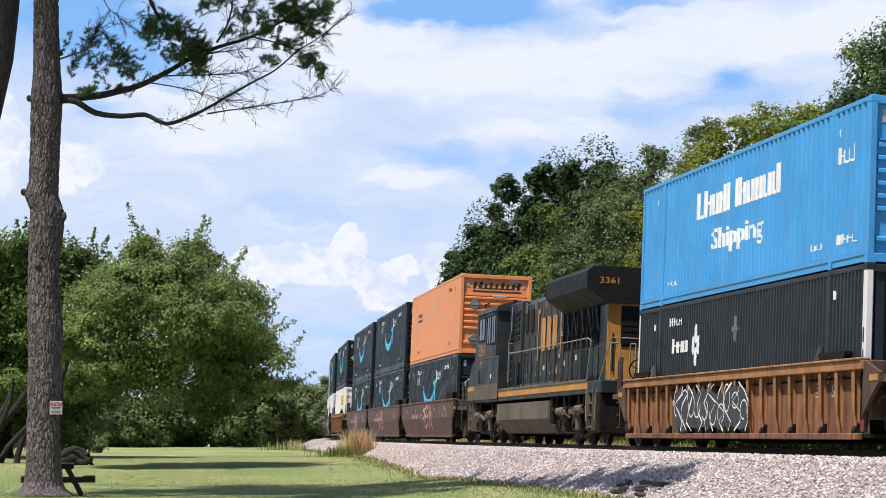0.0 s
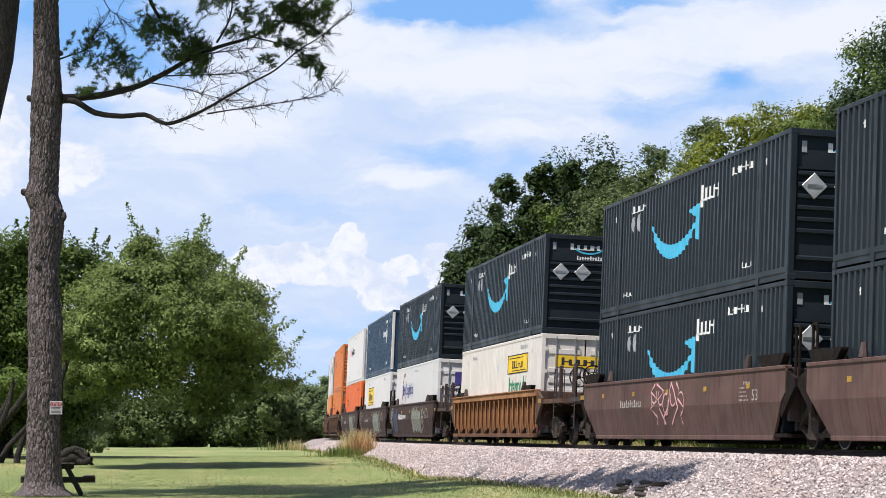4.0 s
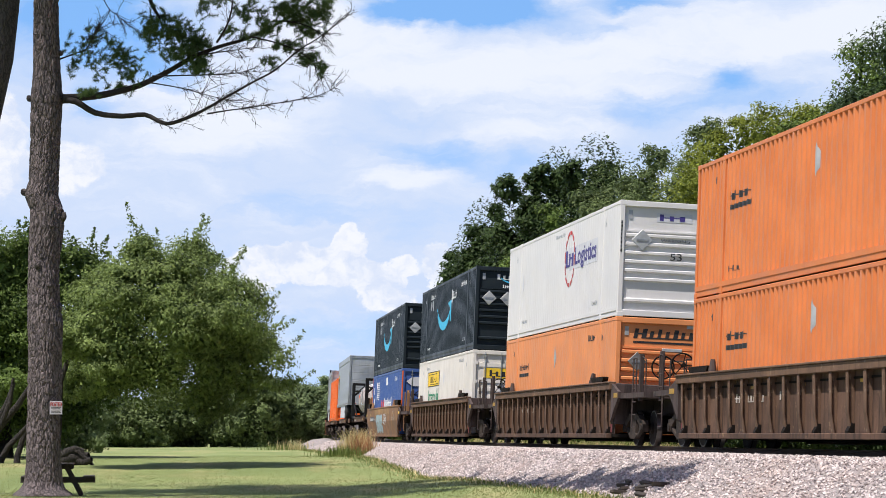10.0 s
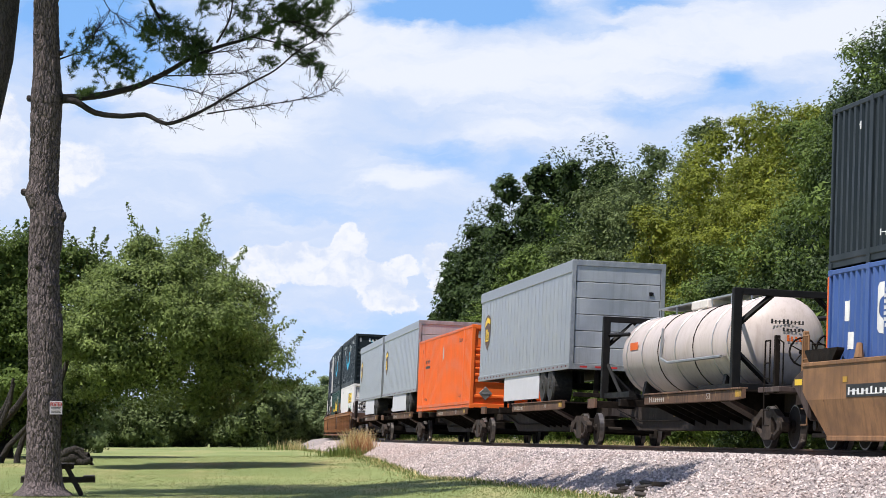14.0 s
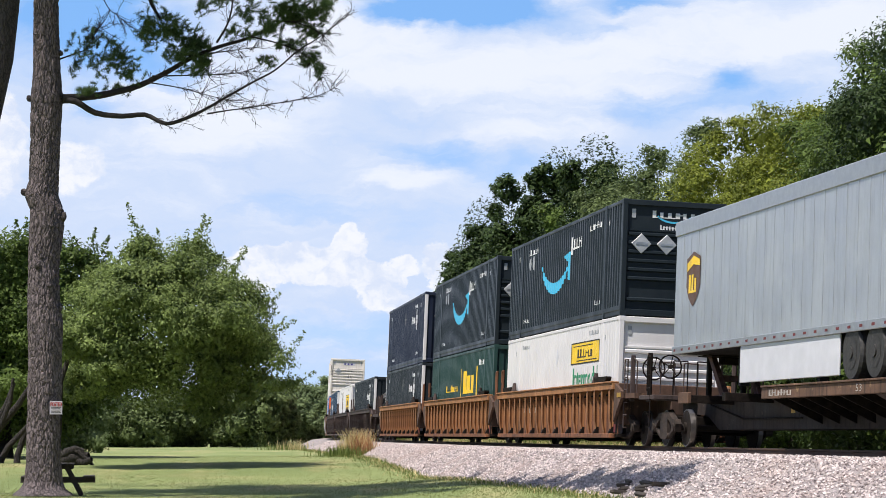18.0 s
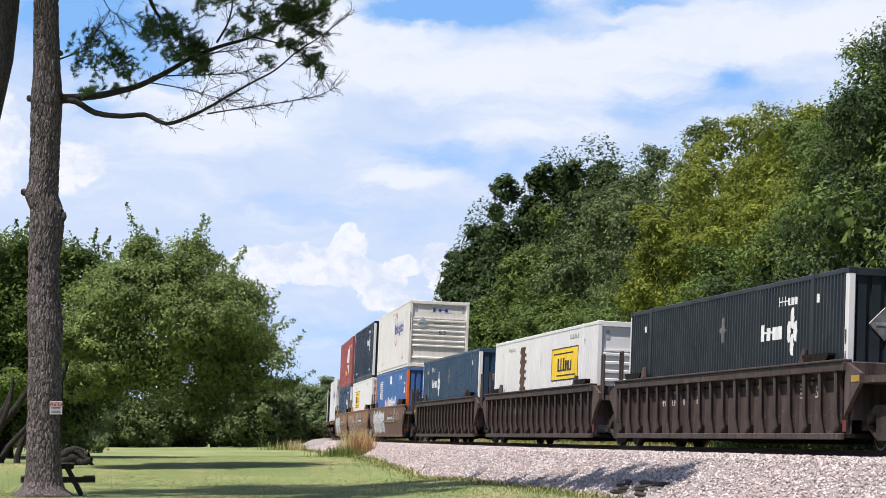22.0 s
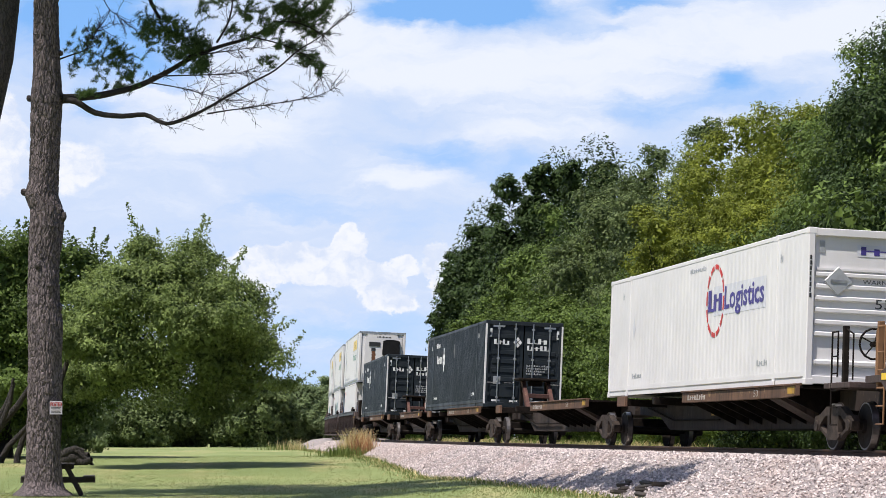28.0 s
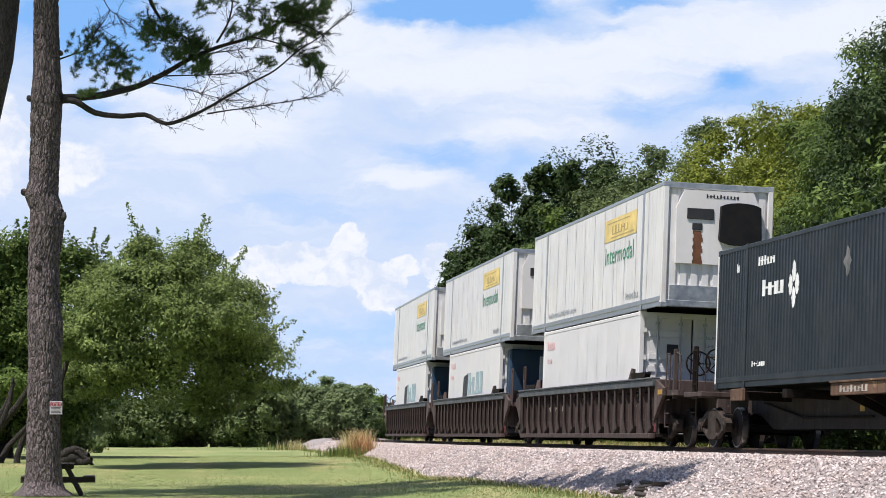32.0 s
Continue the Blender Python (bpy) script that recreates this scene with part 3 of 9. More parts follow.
for i in range(6):
    px = -46 + i * 9
    x, y = sight(px, 300 + 6 * i)
    broad_tree("thicket_tree", x, y, 7.5 + random.uniform(-1, 1) - 0.5 * i, 5.0, 0.1, 7000, LEAF_MID, 460 + i, "rounded green tree far behind the railway", 0.40, 30, 0.2, 1.0, 0.4, 0, "trees at the edge of the lawn")


def leaning_stems():
    """Bare dark stems that lean out of the thicket beside the pine."""
    for x0, x1, z1, r, y in ((-16.7, -14.9, 3.3, 0.18, 86.0), (-16.2, -15.4, 3.5, 0.13, 85.5), (-15.5, -14.8, 3.2, 0.12, 87.0), (-16.1, -14.5, 2.6, 0.12, 86.5), (-16.9, -15.9, 3.4, 0.16, 88.0)):
        t = tagged(new("leaning_stem"), "dark bare stem leaning out of the thicket", "tree", "leaning stems")
        t.matrix_world = pose(x0, y, 0)
        vv, ff = [], []
        pts = [Vector(((x1 - x0) * u ** 1.3 + 0.12 * math.sin(7 * u + x0), 0.1 * math.sin(5 * u), 0.2 + (z1 - 0.2) * u)) for u in (0, 0.15, 0.35, 0.55, 0.75, 1.0)]
        limb(vv, ff, [Vector((0, 0, -0.2))] + pts, [r * 1.5, r * 1.25, r, r * 0.9, r * 0.8, r * 0.65, r * 0.4], 9)
        o = new("stem", raw("stem", vv, ff, OAK_BARK, True))
        o.parent = t


leaning_stems()

# ------------------------------------------------------------------ the pine in front
PINE_BARK = bark("pine_bark", (0.020, 0.016, 0.016), (0.120, 0.098, 0.096), 15.0)
PLATED_BARK = bark("plated_pine_bark", (0.022, 0.017, 0.018), (0.225, 0.180, 0.184), 13.0)
TWIG_BARK = surface("grey_brown_twigs", (0.024, 0.019, 0.018), 0.9, 0, 0.3, 12.0, 0.3)
NEEDLE = leafy("pine_needles", (0.016, 0.036, 0.014), (0.105, 0.165, 0.055), 0.28)
PINE_D = 56.0


def spot(px, py, d=PINE_D):
    """A place d metres ahead, by its bearing and height as they look in a picture 1568 wide."""
    return Vector(((px - 784) / 4203.5 * d, d, EYE_HEIGHT + (768.5 - py) / 4203.5 * d))


def needles_mesh(name, clusters, rng, length=0.13):
    """Tufts of thin needles: (centre, radius, count)."""
    P, F, base = [], [], 0
    for c, r, n in clusters:
        g = rng.normal(size=(n, 3))
        g /= np.linalg.norm(g, axis=1)[:, None]
        tuft = np.array(c) + g * r * (rng.random((n, 1)) ** 0.5) * np.array([1.0, 1.0, 0.75])
        for _ in range(3):
            d = rng.normal(size=(n, 3)) + g * 0.7 + np.array([0, 0, 0.35])
            d /= np.linalg.norm(d, axis=1)[:, None]
            s = np.cross(d, rng.normal(size=(n, 3)))
            s /= np.linalg.norm(s, axis=1)[:, None]
            L = length * rng.uniform(0.7, 1.3, (n, 1))
            P.append(np.stack([tuft - s * 0.017, tuft + s * 0.017, tuft + d * L], 1).reshape(-1, 3))
            F.append(base + np.arange(n * 3).reshape(-1, 3))
            base += n * 3
    return raw(name, np.concatenate(P).tolist(), np.concatenate(F).tolist(), NEEDLE)


def spray_mesh(name, sprays, rng):
    """Brush-like sprays: needles set round short upturned shoots. sprays: (middle, half length)."""
    P, F, base = [], [], 0
    for c, r in sprays:
        n = 96
        axis = np.array([rng.normal() * 0.8 + 0.3, rng.normal() * 0.7, abs(rng.normal()) * 0.5 + 0.1])
        axis /= np.linalg.norm(axis)
        u = rng.uniform(-1, 1, (n, 1))
        root = np.array(c) + axis * u * r
        d = rng.normal(size=(n, 3))
        d /= np.linalg.norm(d, axis=1)[:, None]
        d = d + axis * (0.55 + 0.5 * (u > 0.7))
        d /= np.linalg.norm(d, axis=1)[:, None]
        s = np.cross(d, rng.normal(size=(n, 3)))
        s /= np.linalg.norm(s, axis=1)[:, None]
        L = 0.095 * rng.uniform(0.7, 1.25, (n, 1))
        P.append(np.stack([root - s * 0.0042, root + s * 0.0042, root + d * L], 1).reshape(-1, 3))
        F.append(base + np.arange(n * 3).reshape(-1, 3))
        base += n * 3
    return raw(name, np.concatenate(P).tolist(), np.concatenate(F).tolist(), NEEDLE)


def bough_points(rows, depth, rng):
    """Smooths a coarse line of (px, py) into places with some depth."""
    pts = [spot(x, y) + Vector((0, depth * k / max(1, len(rows) - 1) + rng.normal() * 0.05, 0)) for k, (x, y) in enumerate(rows)]
    out = []
    for k in range(len(pts) - 1):
        a, b, c, d = pts[max(0, k - 1)], pts[k], pts[k + 1], pts[min(len(pts) - 1, k + 2)]
        for u in (0.0, 0.34, 0.67):
            out.append(0.5 * ((2 * b) + (c - a) * u + (2 * a - 5 * b + 4 * c - d) * u * u + (3 * b - a - 3 * c + d) * u ** 3))
    return out + [pts[-1]]


def pine():
    rng = np.random.default_rng(77)
    base = spot(79, 872)
    tree = tagged(new("pine_tree"), "tall old pine with scaly bark and sparse sweeping boughs", "tree")
    verts, faces = [], []
    profile = ((876, 79, 96), (866, 79, 78), (852, 80, 66), (820, 80, 60), (760, 79, 59), (700, 80, 59), (640, 80, 57), (575, 80, 62), (530, 77, 56), (470, 76, 54), (400, 80, 60), (372, 80, 58), (345, 70, 58), (320, 74, 52), (250, 76, 52), (170, 77, 56), (120, 77, 48), (60, 75, 45), (0, 74, 43), (-140, 74, 38), (-330, 76, 31), (-560, 72, 22), (-760, 74, 10), (-840, 76, 2))
    sides = 112
    tops = list(np.linspace(876, -24, 560)) + [-140, -330, -560, -760, -840]
    rows = [p[0] for p in profile[::-1]]
    mids, wides = np.interp(tops, rows, [p[1] for p in profile[::-1]]), np.interp(tops, rows, [p[2] for p in profile[::-1]])
    for k, py in enumerate(tops):
        c, r = spot(mids[k], py), wides[k] / 2 / 4203.5 * PINE_D
        for j in range(sides):
            a = 2 * math.pi * j / sides
            u, w = math.cos(a), math.sin(a)
            rr = r * (1 + 0.05 * noise.noise(Vector((u * 2.2, w * 2.2, c.z * 0.9))) + (0.16 * abs(math.sin(a * 2.5 + 0.4)) * max(0.0, (py - 858) / 18)))
            push = noise.noise(Vector((u * 3, w * 3, c.z * 2.2))) * 0.35
            near = noise.voronoi(Vector((u * 5.2 + push, w * 5.2 + push, c.z * 3.4 + push)))[0]
            plate = min(1.0, (near[1] - near[0]) * 3.6)
            rr += 0.026 * plate - 0.018 + 0.008 * noise.noise(Vector((u * 9, w * 9, c.z * 14)))
            verts.append((c.x + rr * u, c.y + rr * w, c.z))
    for k in range(len(tops) - 1):
        for j in range(sides):
            faces.append((k * sides + j, k * sides + (j + 1) % sides, (k + 1) * sides + (j + 1) % sides, (k + 1) * sides + j))
    o = new("trunk", raw("trunk", verts, faces, PLATED_BARK))
    o.parent = tree
    for px, py, r in ((101, 90, 0.07), (47, 172, 0.08), (40, 340, 0.09), (108, 384, 0.12), (66, 470, 0.09), (86, 505, 0.07), (104, 545, 0.10), (72, 455, 0.06), (88, 400, 0.06)):
        bm = bmesh.new()
        c = spot(px, py, PINE_D - (0.05 if px in (47, 40, 101, 108, 104) else 0.33))
        bmesh.ops.create_icosphere(bm, subdivisions=2, radius=r)
        for v in bm.verts:
            v.co *= 1 + 0.35 * noise.noise(v.co * 14)
            v.co = v.co + c
        part("knot", bm, PINE_BARK, tree, "", True)
    # boughs: path, thickness at the start and end, drift in depth
    boughs = (
        (((104, 175), (130, 178), (165, 198), (215, 207), (255, 204), (282, 217), (303, 222), (342, 208), (370, 197), (402, 179), (450, 152), (490, 130), (530, 98), (575, 70), (612, 40)), 0.085, 0.006, -1.2),
        (((106, 172), (160, 166), (200, 158), (240, 145), (290, 118), (330, 95), (380, 72), (430, 55), (480, 30), (525, 2), (560, -30)), 0.10, 0.018, 1.0),
        (((265, 132), (340, 128), (400, 124), (430, 116)), 0.022, 0.005, 0.5),
        (((258, 142), (320, 155), (370, 170), (398, 178)), 0.018, 0.004, -0.4),
        (((364, 199), (400, 195), (440, 192), (520, 180), (560, 174), (594, 163)), 0.022, 0.004, -0.8),
        (((100, 100), (130, 92), (150, 86), (166, 64), (176, 48)), 0.022, 0.005, -0.5),
        (((255, -20), (264, 4), (276, 24)), 0.06, 0.03, 0.3),
        (((380, 72), (400, 40), (410, 5), (405, -20)), 0.03, 0.012, -0.6),
        (((330, 95), (395, 82), (440, 70)), 0.025, 0.006, 0.7),
        (((175, -10), (188, 12), (200, 20), (222, 38)), 0.014, 0.004, 0.2),
        (((440, 60), (500, 74), (545, 96), (560, 130)), 0.022, 0.005, 0.6),
        (((480, 30), (530, 40), (570, 62)), 0.022, 0.006, -0.5),
    )
    tips = []
    for rows, r0, r1, depth in boughs:
        pts = bough_points(rows, depth, rng)
        vv, ff = [], []
        limb(vv, ff, pts, [r0 + (r1 - r0) * (k / (len(pts) - 1)) ** 0.8 for k in range(len(pts))], 8)
        o = new("bough", raw("bough", vv, ff, TWIG_BARK, True))
        o.parent = tree
        tips.append(pts)
    # bare twigs
    vv, ff = [], []
    for pts, share in zip(tips, (64, 44, 34, 26, 44, 34, 3, 12, 26, 18, 30, 22)):
        for _ in range(share):
            k = int(len(pts) * rng.uniform(0.32, 0.99))
            a = pts[min(k, len(pts) - 1)]
            along = (pts[min(k + 1, len(pts) - 1)] - pts[max(0, k - 1)]).normalized()
            d = (along * rng.uniform(0.5, 1.1) + Vector((rng.normal() * 0.45, rng.normal() * 0.5, rng.normal() * 0.45))).normalized()
            long = rng.uniform(0.2, 0.75)
            line = [a]
            for q in range(4):
                d = (d + Vector((rng.normal() * 0.2, rng.normal() * 0.2, rng.normal() * 0.16 + 0.03))).normalized()
                line.append(line[-1] + d * long / 4)
            limb(vv, ff, line, (0.009, 0.007, 0.006, 0.005, 0.003), 4)
            for q in (1, 2, 3):
                for _ in range(2):
                    e = (d + Vector((rng.normal() * 0.7, rng.normal() * 0.6, rng.normal() * 0.7))).normalized()
                    p2 = line[q] + e * long * rng.uniform(0.15, 0.38)
                    limb(vv, ff, [line[q], (line[q] + p2) / 2 + Vector((0, 0, rng.normal() * 0.02)), p2], (0.0045, 0.0035, 0.0025), 3)
    o = tagged(new("twigs", raw("twigs", vv, ff, TWIG_BARK)), kind="stuff")
    o.parent = tree
    # needle sprays in reach of the camera, each swaying clump a part: middle, half width, half height, sprays
    clumps = ((262, 45, 24, 26, 16), (300, 55, 30, 24, 22), (335, 78, 30, 22, 22), (310, 92, 28, 14, 10), (352, 104, 18, 18, 12), (285, 28, 14, 12, 5), (345, 122, 22, 7, 5),
              (208, 98, 24, 22, 12), (222, 128, 18, 16, 6), (175, 112, 22, 30, 5), (150, 82, 22, 28, 5), (125, 105, 14, 34, 4), (150, 160, 16, 6, 5), (162, 64, 20, 12, 4), (205, 152, 26, 6, 4), (190, 70, 14, 16, 3),
              (470, 44, 22, 14, 10), (440, 18, 26, 16, 8), (505, 12, 30, 16, 16), (525, 32, 22, 14, 12), (556, 18, 24, 16, 14), (575, 6, 14, 14, 6), (548, 52, 22, 12, 8), (508, 76, 26, 9, 9), (546, 102, 16, 12, 8), (566, 116, 9, 11, 4), (470, 102, 16, 8, 4),
              (352, 6, 12, 9, 4), (385, -12, 26, 14, 10), (400, 52, 14, 10, 3), (440, 62, 18, 8, 3), (430, -22, 40, 16, 20), (520, -26, 40, 16, 22))
    made = []
    k = PINE_D / 4203.5
    for px, py, w, h, n in clumps:
        c = spot(px, py, PINE_D + rng.uniform(-0.7, 0.7))
        sprays = [((rng.normal() * w * 0.52 * k, rng.normal() * 0.28, rng.normal() * h * 0.52 * k), 0.10 * rng.uniform(0.7, 1.4)) for _ in range(int(n * 4.4))]
        o = tagged(new("needle_clump", spray_mesh("needle_clump", sprays, rng)), kind="stuff")
        o.parent = tree
        o.matrix_basis = Matrix.Translation(c)
        made.append((o, c))
    # the crown above, out of view, with clumps added to cast shadows
    high = []
    for _ in range(95):
        a, h = rng.uniform(0, 2 * math.pi), rng.uniform(14.4, 21.5)
        q = rng.uniform(0.8, 5.6) * (1.15 - (h - 12.5) / 14)
        high.append(((base.x + q * math.cos(a), base.y + q * math.sin(a), h), rng.uniform(0.7, 1.2), 420))
    # unseen clumps, added to throw the shadow band on the ballast
    for _ in range(120):
        u = 1 - 2 * rng.random() ** 1.35
        high.append(((-1.75 + 1.8 * u + rng.normal() * 0.16, 47.9 - 6.95 * u + rng.normal() * 0.4, 13.0 + rng.normal() * 0.12), rng.uniform(0.24, 0.40), 130))
    # more unseen clumps, added to shade the near lawn
    for _ in range(34):
        high.append(((-6.4 + rng.normal() * 1.7, 53.0 + rng.normal() * 1.3, 13.6 + rng.normal() * 0.3), rng.uniform(0.5, 0.9), 300))
    o = tagged(new("upper_crown", needles_mesh("upper_crown", high, rng, 0.17)), kind="stuff")
    o.parent = tree
    vv, ff = [], []
    for k, (c, r, n) in enumerate(high[:95:3]):
        root = Vector((base.x, base.y, c[2] - 0.6))
        limb(vv, ff, [root, (root + Vector(c)) / 2 + Vector((0, 0, -0.3)), Vector(c)], (0.09, 0.06, 0.015), 6)
    # unseen long bough, added to carry the shading clumps
    limb(vv, ff, [Vector((base.x, base.y, 12.6)), Vector((-6.0, 55.2, 13.0)), Vector((-3.2, 54.0, 13.0)), Vector((-1.75, 47.9, 13.0)), Vector((-0.05, 41.5, 13.1))], (0.12, 0.10, 0.08, 0.06, 0.02), 6)
    o = new("bough", raw("bough", vv, ff, TWIG_BARK, True))
    o.parent = tree
    return made


def second_pine():
    tree = tagged(new("pine_tree"), "leaning dark pine trunk beside the big pine", "tree")
    vv, ff = [], []
    pts = [Vector((-13.6, 57.5, -0.1)), Vector((-13.2, 57.5, 3.0)), Vector((-12.2, 57.5, 6.5)), spot(-30, 220, 57.5), spot(-4, 100, 57.5), spot(6, 10, 57.5), spot(20, -160, 57.5), spot(30, -420, 57.5)]
    limb(vv, ff, pts, (0.42, 0.36, 0.34, 0.31, 0.29, 0.27, 0.22, 0.1), 18)
    o = new("trunk", raw("trunk", vv, ff, PINE_BARK, True))
    o.parent = tree
    rng = np.random.default_rng(5)
    high = [((-11.5 + rng.normal() * 2.2, 57.5 + rng.normal() * 2.2, rng.uniform(13, 19)), rng.uniform(0.7, 1.2), 240) for _ in range(44)]
    o = tagged(new("upper_crown", needles_mesh("upper_crown", high, rng, 0.17)), kind="stuff")
    o.parent = tree


# ------------------------------------------------------------------ small things on the lawn
OLD_WOOD = surface("weathered_dark_wood", (0.045, 0.036, 0.03), 0.85, 0, 0.35, 6.0, 0.5)
SIGN_WHITE = surface("white_sign_sheet", (0.52, 0.48, 0.52), 0.5, 0, 0.08, 6.0)


def picnic_table():
    t = tagged(new("picnic_table"), "dark weathered wooden picnic table behind the pine", "picnic table")
    t.matrix_world = Matrix.Translation((-9.28, 57.6, float(rise(-9.28, 57.6)) + 0.02)) @ pose(0, 0, 0, 0, 0, 8)
    for k in range(5):
        part("top_plank", boxes([(-0.37 + 0.15 * k, -0.23 + 0.15 * k, -0.9, 0.9, 0.72, 0.76)], 0.006), OLD_WOOD, t)
    for x in (-0.80, -0.66, 0.66, 0.80):
        part("bench_plank", boxes([(x - 0.065, x + 0.065, -0.9, 0.9, 0.42, 0.46)], 0.006), OLD_WOOD, t)
    for y in (-0.62, 0.62):
        for s in (-1, 1):
            bm = bmesh.new()
            box(bm, -0.05, 0.05, y - 0.025, y + 0.025, -0.42, 0.42, 0.006, pose(s * 0.36, 0, 0.36, 0, -s * 28, 0))
            part("leg", bm, OLD_WOOD, t)
        part("cross_beam", boxes([(-0.88, 0.88, y + 0.03, y + 0.07, 0.30, 0.42)], 0.006), OLD_WOOD, t)
        part("top_cleat", boxes([(-0.36, 0.36, y + 0.03, y + 0.07, 0.62, 0.72)], 0.006), OLD_WOOD, t)


def posted_sign():
    s = tagged(new("posted_sign"), "small white sign with red letters nailed to the pine", "sign")
    c = spot(101, 722, PINE_D - 0.42)
    s.matrix_world = Matrix.Translation(c) @ pose(0, 0, 0, 0, 0, 12)
    part("sheet", boxes([(-0.145, 0.145, -0.004, 0.004, -0.155, 0.155)], 0.002), SIGN_WHITE, s)
    side_mark(s, "red_word", lambda bm: [lettering(bm, "POSTED", -0.13 + d, 0.126 + d, 0.03, 0.125) for d in (0.0, 0.004, 0.008)], MARK_RED, -0.006, False, "red heading")
    for k in range(5):
        side_mark(s, "text_line", lambda bm: rect(bm, -0.11, 0.11 - 0.02 * (k % 2), -0.12 + 0.03 * k, -0.108 + 0.03 * k), MARK_BLACK, -0.006)


def fallen_log():
    t = tagged(new("fallen_log"), "pile of old broken logs lying on the lawn", "log pile")
    rng = np.random.default_rng(9)
    d = 85.0
    for a, b, r in (((114, 815), (160, 806), 0.20), ((110, 806), (150, 799), 0.16), ((128, 822), (166, 818), 0.16), ((146, 797), (168, 822), 0.09), ((100, 824), (140, 824), 0.15), ((106, 800), (122, 818), 0.16), ((134, 797), (158, 812), 0.12)):
        vv, ff = [], []
        p, q = spot(*a, d), spot(*b, d)
        pts = [p + (q - p) * u + Vector((0, rng.normal() * 0.1, rng.normal() * 0.05)) for u in (0, 0.3, 0.65, 1)]
        limb(vv, ff, pts, (r * 0.7, r, r * 0.9, r * 0.55), 10)
        o = new("log", raw("log", vv, ff, OAK_BARK, True))
        o.parent = t
    tagged(t, "pile of old broken logs lying on the lawn")


STRAW = leafy("dry_straw_grass", (0.40, 0.31, 0.15), (0.74, 0.62, 0.34), 0.4, 0.8)
WEED = leafy("green_weeds", (0.06, 0.09, 0.02), (0.20, 0.24, 0.07), 0.3, 0.8)
RUSSET = leafy("reddish_seed_heads", (0.26, 0.12, 0.06), (0.5, 0.27, 0.14), 0.3, 0.8)
BLADES = leafy("lawn_blades", (0.170, 0.200, 0.076), (0.27, 0.285, 0.120), 0.3, 0.8)


def blades(name, places, heights, material, rng, label, category, width=0.012, lean=0.35):
    """Thin bent blades at the places given, one mesh."""
    n = len(places)
    a = rng.uniform(0, 2 * math.pi, n)
    side = np.stack([np.cos(a), np.sin(a), np.zeros(n)], -1) * (width * rng.uniform(0.6, 1.5, n))[:, None]
    off = rng.normal(size=(n, 3)) * lean * heights[:, None]
    off[:, 2] = 0
    midp = places + off * 0.35 + np.array([0, 0, 1]) * heights[:, None] * 0.6
    top = places + off + np.array([0, 0, 1]) * heights[:, None]
    P = np.stack([places - side, places + side, midp + side * 0.7, midp - side * 0.7, top], 1).reshape(-1, 3)
    i = np.arange(n)[:, None] * 5
    F = (i + np.array([[0, 1, 2, 3]])).tolist() + (i + np.array([[3, 2, 4]])).tolist()
    return tagged(new(name, raw(name, P.tolist(), F, material)), label, category, kind="stuff")


